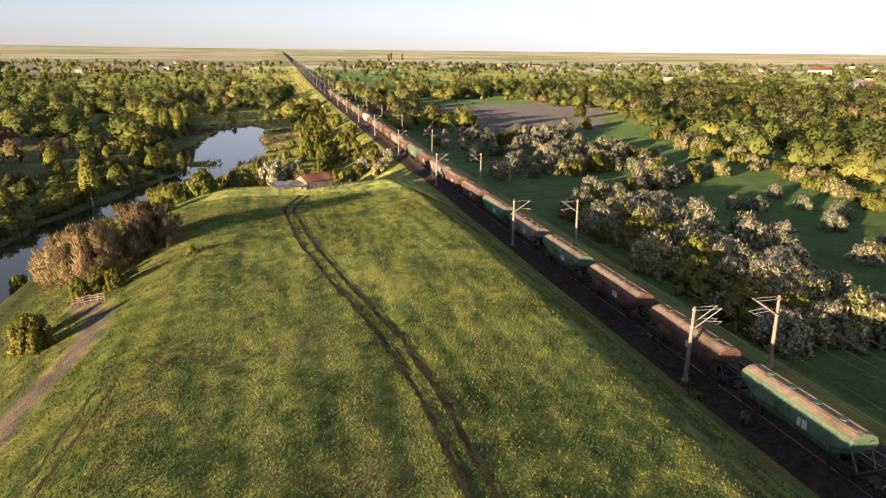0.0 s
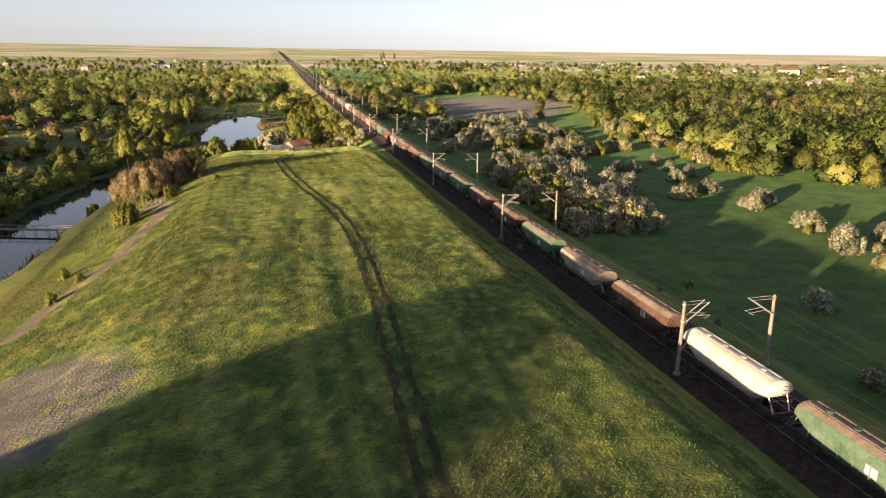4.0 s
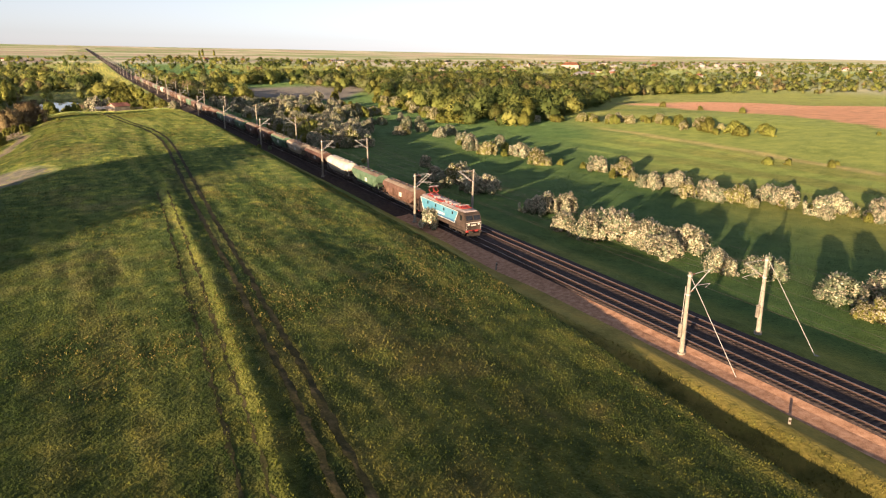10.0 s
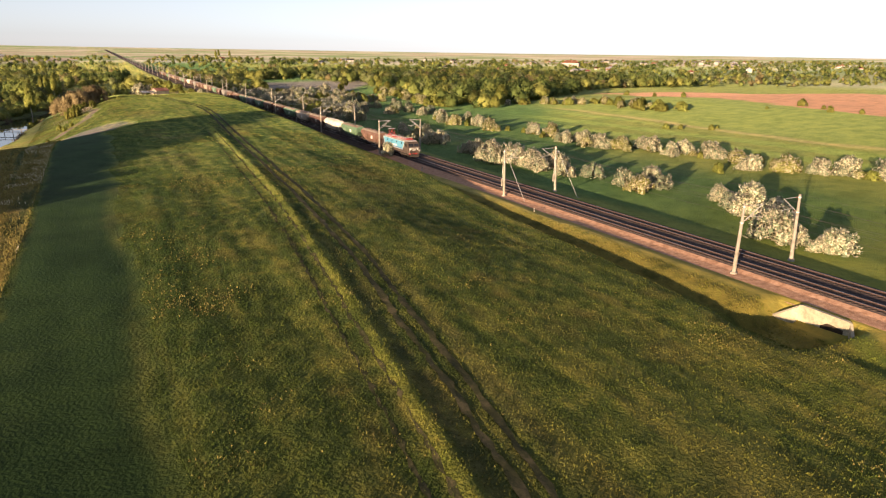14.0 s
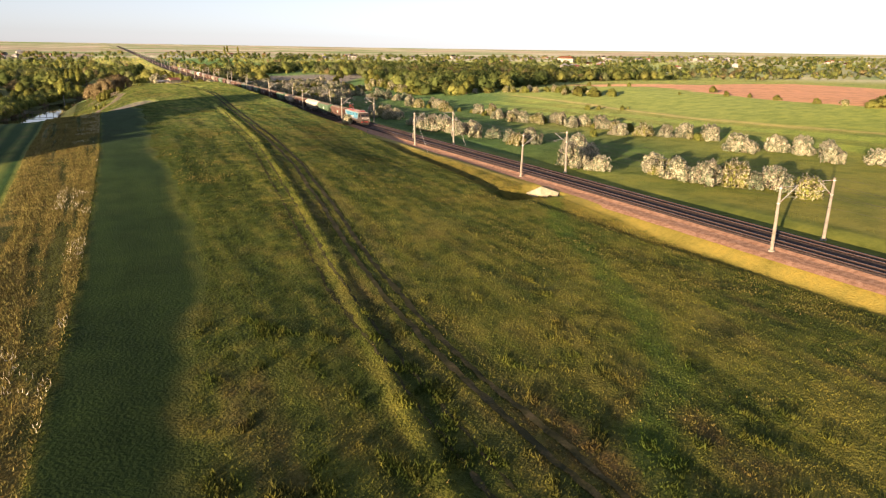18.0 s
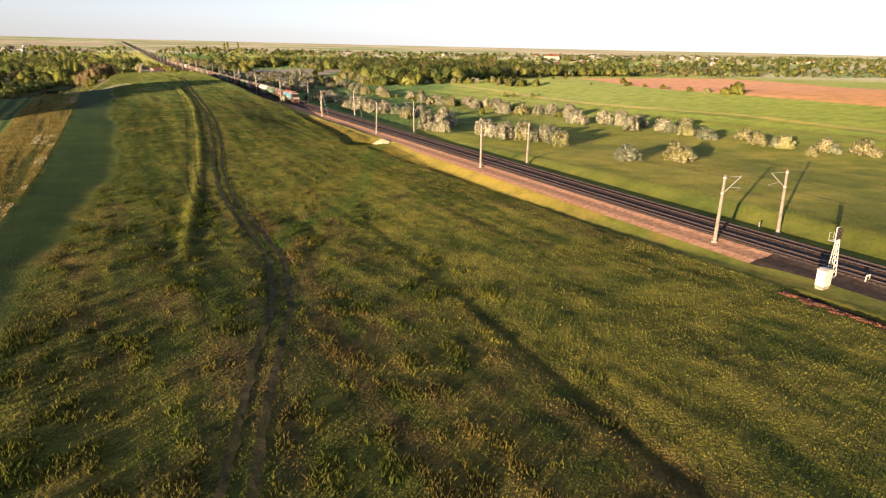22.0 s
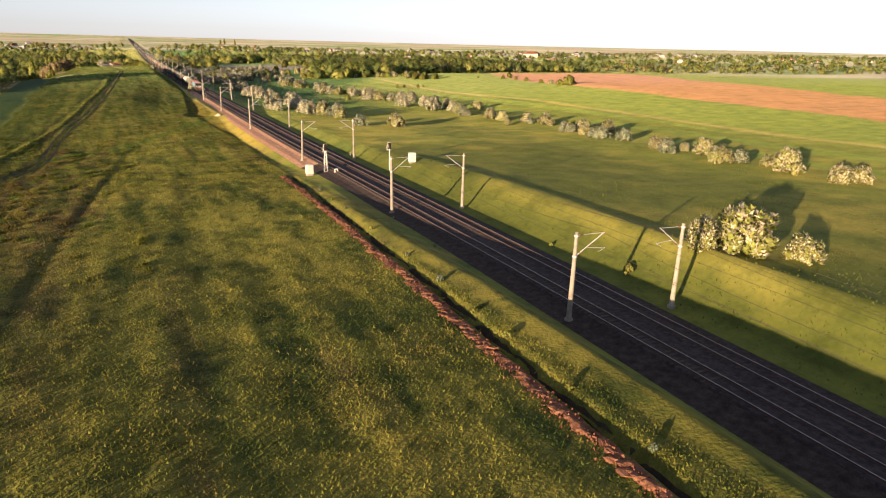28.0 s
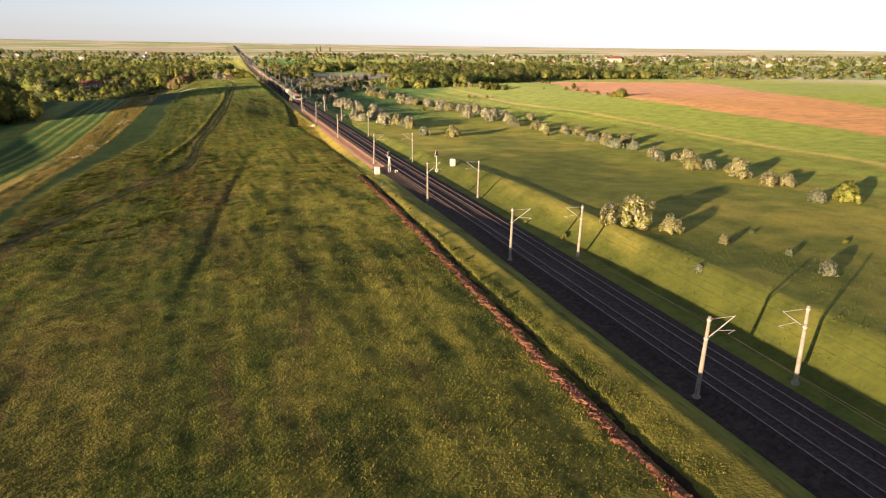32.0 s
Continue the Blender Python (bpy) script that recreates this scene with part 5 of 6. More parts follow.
def tree_kind(name, seed, tall, wide, clumps_n, per, size, leaf_mat, low=0.28, lean=1.0, spike=0.0, girth=0.16, stems=1, bark=None, bloom=0, solid=0.7, bare=False, dome=False):
    """Builds the parts of one kind of tree once; plant() puts copies of it about."""
    r = np.random.default_rng(seed)
    clumps = crown_clumps(r, tall, wide, clumps_n, low, lean, spike, dome)
    me = {}
    bm = limbs(r, tall, clumps, girth, stems, 0.95 if bare else 0.8)
    me["trunk"] = bpy.data.meshes.new("trunk")
    bm.to_mesh(me["trunk"])
    bm.free()
    me["trunk"].materials.append(bark or BARK)
    if bare:
        v, f, n = leaves(r, clumps, per, size, 1.2, 0.1, 0.3)
    elif dome:
        v, f, n = leaves(r, clumps, per, size, 0.6, 0.5, 0.65, inner=0.7, rough=0.3)
    else:
        v, f, n = leaves(r, clumps, per, size, 0.3, 0.5, 0.75)
    if solid:
        if dome:
            cv, cf, cn = cores(r, clumps, solid)
        else:
            mass = lobes(r, 11, tall, wide, low, lean, spike, 0.46)[3]
            cv, cf, cn = cores(r, mass, 0.7)
            v, f, n = leaves(r, mass, per * clumps_n // 13, size * 0.82, 0.3, 0.5, 0.6, inner=0.78, rough=0.22)
        v, f, n = np.concatenate([v, cv]), np.concatenate([f, cf + len(v)]), np.concatenate([n, cn])
    me["crown"] = arrays_mesh("crown", v, f, leaf_mat, n)
    if bloom:
        c2 = clumps.copy()
        c2[:, 3:6] *= 1.1
        v, f, n = leaves(r, c2, bloom, size * 1.15, 1.0, 0.36, 0.4, inner=0.75, rough=0.3)
        me["blossom"] = arrays_mesh("blossom", v, f, BLOSSOM, n)
    return me


def plant(me, name, label, x, y, scale, turn, group="", category="tree", z=None, tall=1.0, long=1.0):
    t = thing(name, label, category, pose(x, y, ground(x, y) - 0.1 if z is None else z, 0, 0, turn) @ Matrix.Diagonal((scale, scale * long, scale * tall, 1)), group)
    for k, m in me.items():
        share(k, m, t, Matrix.Identity(4))
    return t


rng = np.random.default_rng(21)
HAW = [tree_kind("hawthorn", 30 + i, 4.5, 2.7, 70, 34, 0.22, GREYLEAF, low=0.04, girth=0.06, stems=4, bloom=38, solid=0.55, dome=True) for i in range(6)]
LEAFY_HAW = [tree_kind("hawthorn", 40 + i, 4.5, 2.7, 70, 40, 0.22, YOUNG, low=0.04, girth=0.06, stems=4, bloom=24, solid=0.55, dome=True) for i in range(4)]
GREY = [tree_kind("oleaster", 50 + i, 4.2, 2.8, 70, 40, 0.22, GREYLEAF, low=0.04, girth=0.06, stems=4, bloom=12, solid=0.55, dome=True) for i in range(4)]
GREEN = [tree_kind("bush", 60 + i, 4.2, 2.7, 70, 66, 0.22, YOUNG, low=0.04, girth=0.06, stems=4, solid=0.55, dome=True) for i in range(4)]
WILLOW = [tree_kind("willow", 70 + i, 10.0, 4.6, 56, 110, 0.46, YOUNG if i % 2 else LEAF, low=0.12, girth=0.28, solid=0.5) for i in range(4)]
POPLAR = [tree_kind("poplar", 80 + i, 16.0, 3.1, 66, 100, 0.42, YOUNG, low=0.14, lean=0.7, spike=0.45, girth=0.26, bark=PALE_BARK, solid=0.4) for i in range(2)]
BROAD = [tree_kind("broadleaf", 90 + i, 11.0, 5.0, 62, 110, 0.48, LEAF if i % 2 else YOUNG, low=0.12, girth=0.3, solid=0.5) for i in range(4)]
BARE = [tree_kind("budding", 95 + i, 6.8, 5.4, 110, 170, 0.42, BUDS, low=0.06, girth=0.06, stems=14, solid=0.0, bare=True, dome=True) for i in range(2)]
LOWBUSH = [tree_kind("scrub", 100 + i, 1.6, 1.2, 16, 50, 0.17, GREYLEAF if i else YOUNG, low=0.05, girth=0.03, stems=4, solid=0.4, dome=True) for i in range(2)]

WHITE_LABEL, GREY_LABEL = "hawthorn bush in white blossom in the meadow", "silver-grey oleaster bush with pale blossom"
LEAFY_LABEL, GREEN_LABEL = "half-blossomed hawthorn among fresh yellow-green leaves", "fresh yellow-green bush on the meadow"


def bush(x, y, s=1.0, kind="w", z=None):
    if y < -190 and kind == "w":
        kind = "lgl"[rng.integers(3)]
    pool, name, label = {"w": (HAW, "hawthorn_bush", WHITE_LABEL), "l": (LEAFY_HAW, "hawthorn_bush", LEAFY_LABEL),
                         "g": (GREY, "oleaster_bush", GREY_LABEL), "y": (GREEN, "green_bush", GREEN_LABEL)}[kind]
    plant(pool[rng.integers(len(pool))], name, label, x, y, s * (0.9 + 0.2 * rng.random()), rng.integers(2) * 180 + rng.normal() * 14, "bushes by the line", "bush", z, long=1.45 if s > 0.45 and z is None else 1.0)
    if s > 0.7 and z is None and x < 165 and y < 150:
        # a lower companion grown into it
        a = rng.random() * 6.28
        kind = "g" if rng.random() < 0.35 else kind
        pool, name, label = {"w": (HAW, "hawthorn_bush", WHITE_LABEL), "l": (LEAFY_HAW, "hawthorn_bush", LEAFY_LABEL),
                             "g": (GREY, "oleaster_bush", GREY_LABEL), "y": (GREEN, "green_bush", GREEN_LABEL)}[kind]
        plant(pool[rng.integers(len(pool))], name, label, x + math.cos(a) * 1.3, y + math.sin(a) * 3.4 * s, s * (0.55 + 0.25 * rng.random()), rng.integers(2) * 180 + rng.normal() * 20, "bushes by the line", "bush", long=1.5)


# the hedge line close to the tracks, from north to south
for x, y, s, k in ((69, 141, 1.15, "w"), (73, 131, 1.1, "l"), (80, 124, 1.15, "g"), (71, 98, 1.2, "y"), (61.5, 74, 1.0, "y"), (66, 103, 1.15, "l"), (84, 114, 1.1, "g"), (90, 109, 1.1, "w"),
                   (92, 101, 1.0, "g"), (79, 85, 1.05, "w"), (84, 81, 0.8, "w"), (68, 117, 1.1, "y"), (76, 108, 1.15, "g"), (64, 88, 1.1, "y"), (65, 125, 1.2, "w"), (88, 124, 1.1, "w"), (96, 118, 1.0, "g"),
                   (60.5, 66, 1.0, "w"), (76, 92, 1.1, "g"), (86, 92, 1.1, "w"), (97, 108, 0.9, "w"), (70, 88, 1.0, "g"), (78, 69, 0.85, "w"), (79, 66, 0.8, "g"), (75, 76, 0.9, "l"),
                   (78, 18, 0.75, "w"), (69, -5, 0.85, "w"), (72, -9, 0.9, "l"), (75.5, -7, 0.9, "w"), (69, -22, 0.8, "w"), (72, -24, 1.0, "w"), (71, -45, 0.75, "w"), (77, -47, 0.8, "w"), (74, -44, 0.85, "w"),
                   (67, -58, 0.8, "w"), (68.5, -63, 1.1, "w"), (71, -68, 1.15, "w"), (72.5, -73, 0.95, "w"), (71, -79, 0.9, "w"), (76, -78, 1.0, "w"), (71, -88, 0.8, "w"), (75, -94, 0.8, "g"), (72, -18.5, 0.9, "w"),
                   (66, -14, 0.7, "g"), (64, -5, 0.5, "g"), (74, -104, 0.8, "g"), (79, -107, 0.9, "w"), (72, -111, 0.8, "l"), (80, -123, 0.75, "w"), (75, -134, 1.15, "w"), (74, -139, 0.95, "w"), (77, -128, 0.7, "g"),
                   (63, -148, 1.0, "w"), (64, -156, 0.8, "w"), (74, -161, 0.95, "w"), (70, -172, 0.95, "w"), (71, -179, 1.0, "w"), (75, -182, 1.05, "l"), (78, -187, 0.85, "w"), (77, -195, 0.95, "w"), (72, -167, 0.75, "l"),
                   (75, -221, 0.8, "w"), (85, -224, 0.85, "w"), (72, -363.5, 1.05, "w"), (68.5, -361, 0.65, "l"), (76, -367, 0.6, "l"), (79.3, -376, 0.4, "w"), (82, -393, 0.5, "g"), (67, -386, 0.3, "g")):
    bush(x, y, s * (1.25 if y > 60 else 1), k)
# the overgrown strip where the hedge is a thicket
for i in range(64):
    k = rng.random()
    y = 62 + 84 * k
    q = rng.random()
    bush(59.5 + 6 * k + (19 + 8 * k) * q, y + rng.normal(), (0.8 if q < 0.25 else 1.0) + 0.45 * rng.random(), "yly"[rng.integers(3)] if q < 0.45 else "wlgwgw"[rng.integers(6)])
for i in range(46):
    y = 195 + 130 * rng.random()
    bush(63 + 80 * rng.random() * (0.5 + (y - 195) / 260), y, 0.9 + 0.4 * rng.random(), "gwgygw"[rng.integers(6)])
# the second hedge, along the foot of the fields
for x, y, s, k in ((116, 140, 1.0, "g"), (118, 118, 0.9, "g"), (122, 85, 0.9, "g"), (115, 79, 0.95, "w"), (122, 48, 0.9, "w"), (107, 43, 1.1, "w"), (106, 30, 1.05, "l"), (112, 21, 0.95, "w"), (109, 8, 1.05, "l"),
                   (131, 151, 0.95, "w"), (129, 138, 0.95, "g"), (130, 128, 1.0, "g"), (112, 143, 0.8, "g"), (117, -10, 1.1, "w"), (119, -18, 1.0, "l"), (112, -35, 0.95, "w"), (118, -37, 1.0, "w"),
                   (113, -50, 1.1, "w"), (117, -55, 0.95, "l"), (123, -58, 0.9, "w"), (122, -63, 0.95, "w"), (126, -71, 0.95, "w"), (126, -80, 1.0, "w"), (119, -99, 0.9, "w"), (122, -106, 1.0, "l"), (126, -112, 0.9, "w"),
                   (129, -117, 0.95, "w"), (131, -125, 1.0, "w"), (118, -145, 1.0, "w"), (126, -150, 1.05, "w"), (128, -156, 1.0, "w"), (121, -169, 1.0, "w"), (127, -177, 0.9, "w"), (139, -174, 0.75, "l"),
                   (132, -161, 0.8, "w"), (124, -220, 0.8, "w"), (131, -235, 0.8, "w"), (133, -246, 0.6, "y"), (126, -252, 0.75, "w"), (126, -261, 0.7, "l"), (134, -261, 0.8, "w"), (124, -292, 0.7, "l"), (127, -298, 0.5, "l"),
                   (122, -313, 0.85, "w"), (125, -315, 0.7, "w"), (124, -327, 0.95, "w"), (122, -339, 0.7, "l"), (126, -340, 0.65, "l"), (117, -357, 0.6, "g"), (124, -357, 0.85, "y"), (120, -199, 0.75, "w"), (120, -230, 0.55, "l"),
                   (123, -213, 0.7, "w"), (129, -227, 0.75, "w"), (132, -253, 0.7, "l"), (125, -270, 0.8, "w"), (127, -277, 0.7, "w"), (121.5, -298, 0.7, "w"), (126.5, -304, 0.85, "w"), (127, -320, 0.5, "l"), (128, -205, 0.7, "w"), (124, -188, 0.8, "l"), (114, 60, 0.9, "g"), (117, 100, 0.9, "g"), (109, -98, 0.6, "y"), (125, -90, 0.8, "l"), (121, -71, 0.8, "w"), (111, -46, 0.8, "l"), (105, 96, 0.8, "w")):
    bush(x, y, s, k)
# low yellow-green scrub that fills the second hedge, and the scrub along the headland of the ploughed field
for i in range(34):
    y = 62 - 190 * (i + rng.random()) / 34
    bush(float(np.interp(y, (-130, -60, 0, 60), (130, 121, 113, 112))) + rng.normal() * 2.5, y, 0.4 + 0.25 * rng.random(), "yyl"[rng.integers(3)])
for i in range(26):
    y = 108 - 112 * (i + rng.random()) / 26
    bush(float(np.interp(y, (0, 20, 50, 108), (195, 193, 197, 183))) + rng.normal() * 3, y, 0.5 + 0.4 * rng.random(), "yyyl"[rng.integers(4)])
# thickets beyond the knoll on both sides of the line
for x, y, s, k in ((72, 318, 1.3, "g"), (70, 234, 1.2, "g"), (97, 260, 1.3, "w"), (142, 316, 1.4, "w"), (99, 229, 1.15, "g"), (113, 225, 1.2, "w"), (131, 237, 1.2, "w"), (31, 226, 1.15, "w"), (35, 212, 1.1, "w"), (27, 218, 1.0, "w"),
                   (67, 191, 0.6, "y"), (107, 97, 0.9, "l"), (119, 192, 1.1, "y"), (147, 212, 1.4, "y"), (30, 205, 0.9, "l"), (86, 240, 1.2, "g"), (80, 262, 1.2, "g"), (108, 250, 1.1, "w"), (122, 258, 1.3, "w"), (92, 216, 0.9, "g"),
                   (136, 222, 1.1, "l"), (124, 207, 1.0, "w"), (112, 205, 0.9, "g"), (104, 290, 1.2, "g"), (88, 300, 1.2, "w"), (66, 280, 1.0, "g"), (128, 290, 1.2, "w"), (160, 330, 1.3, "y"), (66, 345, 1.2, "g"), (84, 360, 1.3, "g")):
    bush(x, y, s, k)
# the hedge that runs from the line out to the wood, and the fringe of bushes before the wood
for i in range(24):
    k = (i + rng.random()) / 24
    bush(80 + 57 * k + rng.normal() * 2, 155 + 37 * k + rng.normal() * 3.5, 0.85 + 0.45 * rng.random(), "ylwgy"[rng.integers(5)])
for i in range(44):
    y = 122 + 160 * (i + rng.random()) / 44
    bush(float(np.interp(y, (120, 150, 180, 222, 250, 288), (147, 149, 157, 165, 171, 177))) + rng.normal() * 2.5, y, 0.7 + 0.6 * rng.random(), "yyly"[rng.integers(4)])
for i in range(40):
    y = 194 + 60 * rng.random() ** 1.5
    bush(64 + (y - 194) * 0.25 + 62 * rng.random(), y, 0.9 + 0.4 * rng.random(), "gwgwyl"[rng.integers(6)])
bush(42.6, -54.2, 0.75, "w", -0.8)
# low scrub on the banks
for x, y in ((60.6, -344), (62, -357), (84, -384), (90, -395), (88, -372), (98, -381), (43.3, 61), (42.5, 66), (39.3, 52), (41.2, 47), (56, 26), (58, 14), (64, 30), (60, 48), (61, -20),
             (46.2, -340), (41.5, -303), (41, -312), (40.8, -320), (40.4, -333), (40, -346), (39.4, -356), (38.6, -365), (38.3, -371), (37.8, -380), (37.6, -388), (37.3, -396)):
    plant(LOWBUSH[rng.integers(2)], "scrub_bush", "low ragged scrub on the railway bank", x, y, (0.25 + 0.25 * rng.random()) if x < 47 and y < -280 else 0.4 + 0.5 * rng.random(), rng.random() * 360, "scrub on the banks", "bush")

# west of the knoll: budding thicket, poplar and willows along the water
plant(BARE[0], "budding_tree", "reddish budding thicket of slender bare stems", -27.5, 104, 1.4, 20, category="tree", tall=0.84)
plant(BARE[1], "budding_tree", "reddish budding thicket of slender bare stems", -21.5, 110, 1.25, 130, category="tree", tall=0.84)
plant(BARE[0], "budding_tree", "reddish budding thicket of slender bare stems", -32.5, 111, 1.2, 230, category="tree", tall=0.84)
for x, y, s in ((-22.5, 92, 0.65), (-27, 92.5, 0.75), (-28, 78, 1.0), (-30.5, 82, 0.9), (-13, 97, 0.3), (-25, 96, 0.7)):
    plant(GREEN[rng.integers(4)], "green_bush", "leafy bush beside the muddy lane", x, y, s, rng.random() * 360, category="bush")
plant(POPLAR[0], "poplar_tree", "slender poplar in fresh leaf with a pale trunk", -51, 198, 0.98, 0, category="tree")
WEST = [(-66, 186), (-70, 170), (-66, 205), (-74, 195), (-80, 140), (-84, 118), (-86, 158), (-80, 178), (-46, 222), (-52, 238), (-44, 250), (-50, 262), (-58, 232), (-62, 252), (-56, 285), (-48, 290), (-66, 275), (-72, 240), (-76, 222), (-60, 300), (-54, 312), (-70, 300), (-84, 210), (-92, 190), (-78, 262), (-90, 232), (-86, 285),
        (-15, 205), (-10, 220), (-20, 198), (-8, 235), (-18, 185), (-12, 178), (-22, 172), (-25, 160), (-30, 148), (-14, 192), (-2, 250), (2, 270), (-34, 140), (-5, 205), (-22, 150), (-18, 160), (4, 240), (10, 262), (14, 285), (8, 300), (18, 250), (16, 310)]
for i, (x, y) in enumerate(WEST):
    tall = x < -40
    pool = (WILLOW if tall else GREEN)
    plant(pool[rng.integers(len(pool))], "willow_tree" if tall else "green_bush", "rounded riverside willow in spring leaf" if tall else "leafy green bush on the slope above the pond",
          x + rng.normal() * 1.5, y + rng.normal() * 1.5, (0.5 + 0.3 * rng.random()) if tall else (0.75 + 0.5 * rng.random()), rng.random() * 360, "trees along the river", "tree" if tall else "bush")
plant(GREEN[2], "willow_bush", "small feathery willow at the water's edge", -46.5, 127, 0.75, 60, category="bush")
for i in range(46):
    k = rng.random()
    x, y = -30 + 34 * k + rng.normal() * 4, 138 + 70 * rng.random() + 22 * k
    if y < 158 and x > -6:
        continue
    plant(GREEN[rng.integers(4)], "green_bush", "leafy green bush on the slope above the pond", x, y, 0.6 + 0.5 * rng.random(), rng.random() * 360, "bushes above the pond", "bush")
for x, y, s in ((-50, 335, 0.95), (-46, 345, 1.0), (-54, 350, 0.9), (-60, 330, 0.8), (-44, 360, 0.85)):
    plant(POPLAR[1], "poplar_tree", "tall poplar in a clump behind the pond", x, y, s, rng.random() * 360, "poplars behind the pond", "tree")
plant(HAW[0], "hawthorn_bush", "broad hawthorn in white blossom behind the hut", -1.0, 158, 1.35, 40, category="bush")
plant(HAW[1], "hawthorn_bush", "broad hawthorn in white blossom behind the hut", 3.5, 160, 1.2, 140, category="bush")
for x, y, s in ((258, 1580, 1.1), (284, 1700, 1.25), (319, 1738, 1.1)):
    plant(POPLAR[0], "poplar_tree", "tall lone poplar on the skyline", x, y, s, rng.random() * 360, "poplars on the skyline", "tree")
# overgrown embankment north of the hut
for i in range(80):
    y = 205 + i * 4.2 + rng.normal() * 3
    x = float(mast_line(y)) - 7 - rng.random() * 24
    plant(GREEN[rng.integers(4)], "green_bush", "yellow-green bush on the railway embankment", x, y, 1.0 + 0.5 * rng.random(), rng.random() * 360, "bushes on the embankment", "bush")

# east: the edge of the wood, tree by tree
for x, y, s in ((226, 397, 1.0), (180, 284, 0.8), (275, 350, 1.0), (289, 334, 0.9), (315, 341, 1.25), (308, 297, 1.35), (240, 239, 0.85), (207, 221, 0.75), (172, 246, 0.6), (190, 176, 0.9), (176, 150, 0.9), (166, 120, 0.85),
                (161, 90, 0.75), (170, 98, 0.9), (182, 118, 0.85), (196, 140, 0.9), (210, 165, 0.95), (222, 190, 0.9), (236, 210, 0.9), (256, 236, 0.95), (185, 200, 0.6), (200, 250, 0.8), (215, 270, 0.9), (236, 300, 1.0), (250, 320, 1.0),
                (205, 300, 0.8), (195, 330, 0.85), (260, 270, 1.0), (285, 260, 1.0), (300, 240, 1.0), (270, 215, 0.85), (250, 180, 0.8), (232, 160, 0.8), (212, 132, 0.7), (200, 112, 0.7), (330, 270, 1.1), (345, 310, 1.1), (200, 360, 0.9), (180, 380, 0.9), (215, 340, 0.9)):
    pool = BROAD if rng.random() < 0.72 else WILLOW
    plant(pool[rng.integers(4)], "broadleaf_tree", "broad-crowned tree in fresh leaf at the wood's edge", x + rng.normal(), y + rng.normal(), s * (0.85 + 0.2 * rng.random()), rng.random() * 360, "trees at the wood's edge", "tree")
for x, y, s, k in ((189, 107, 0.9, "y"), (188, 84, 0.8, "l"), (195, 69, 0.9, "w"), (197, 47, 0.85, "l"), (192, 19, 1.0, "y"), (195, 10, 1.1, "y"), (191, 4, 0.8, "y"), (180, 92, 0.7, "y"), (199, 58, 0.7, "y"), (194, 33, 0.8, "y"), (203, 28, 0.8, "y"), (176, 100, 0.7, "w"),
                   (217, -124, 1.05, "y"), (220, -121, 1.0, "y"), (215, -119, 0.7, "y"), (221, -50, 0.6, "y"), (240, -25, 0.7, "y"), (222, -75, 0.5, "y"), (219, -95, 0.55, "y"), (216, -27, 0.3, "y"), (160, -30, 0.5, "y"), (163, -34, 0.4, "y"), (224, -60, 0.45, "y"), (232, -40, 0.4, "y"), (217, -108, 0.5, "l"), (262, 60, 0.6, "y"), (280, 100, 0.6, "y"), (295, 140, 0.7, "y"), (168, -43, 0.45, "y"), (172, -42, 0.3, "y")):
    bush(x, y, s, k)
for x, y in ((-20, 6), (3, -8), (14, -42), (-31, 38), (-29, 45), (-33, 52), (-35, 22)):
    if x < -25:
        bush(x, y, 0.3 + 0.15 * rng.random(), "y")

# a line of trees out of view to the south-west, placed to shade the meadow
for i in range(48):
    for row in (0, 1):
        w, d = 8.5 + 1.3 * i + (abs(rng.normal()) * 0.8 if i < 3 else rng.normal() * 1.4), 126 + 11 * row + rng.normal() * 5
        plant(BROAD[rng.integers(4)], "riverside_tree", "tall shade tree in fresh leaf, out of view", -12.5 - 0.839 * d + 0.545 * w, -0.545 * d - 0.839 * w,
              1.62 - 0.0125 * i + 0.06 * rng.random(), rng.random() * 360, "riverside trees", "tree")
# more unseen trees farther south, each sized so its shadow ends near the corn
for i in range(18):
    x, y = -146 + rng.normal() * 8, -118 - 2.3 * i + rng.normal() * 1.2
    reach = rng.uniform(-36, -22) if rng.random() < 0.86 else rng.uniform(-20, -6)
    top = 1.0 + (reach - x) / 0.839 * math.tan(radians(SUN_HEIGHT))
    plant(BROAD[rng.integers(4)], "riverside_tree", "shade tree in fresh leaf, out of view", x, y, min(1.5, max(0.35, (top - ground(x, y)) / 10.8)), rng.random() * 360, "riverside trees", "tree")


# ---- far woods: one mass of many crowns ----
LEAF_TINTS = np.array(((0.065, 0.092, 0.021), (0.095, 0.125, 0.028), (0.13, 0.155, 0.033), (0.175, 0.187, 0.04), (0.13, 0.15, 0.05), (0.175, 0.15, 0.055), (0.06, 0.085, 0.024))) * np.array((1.55, 1.5, 2.0))


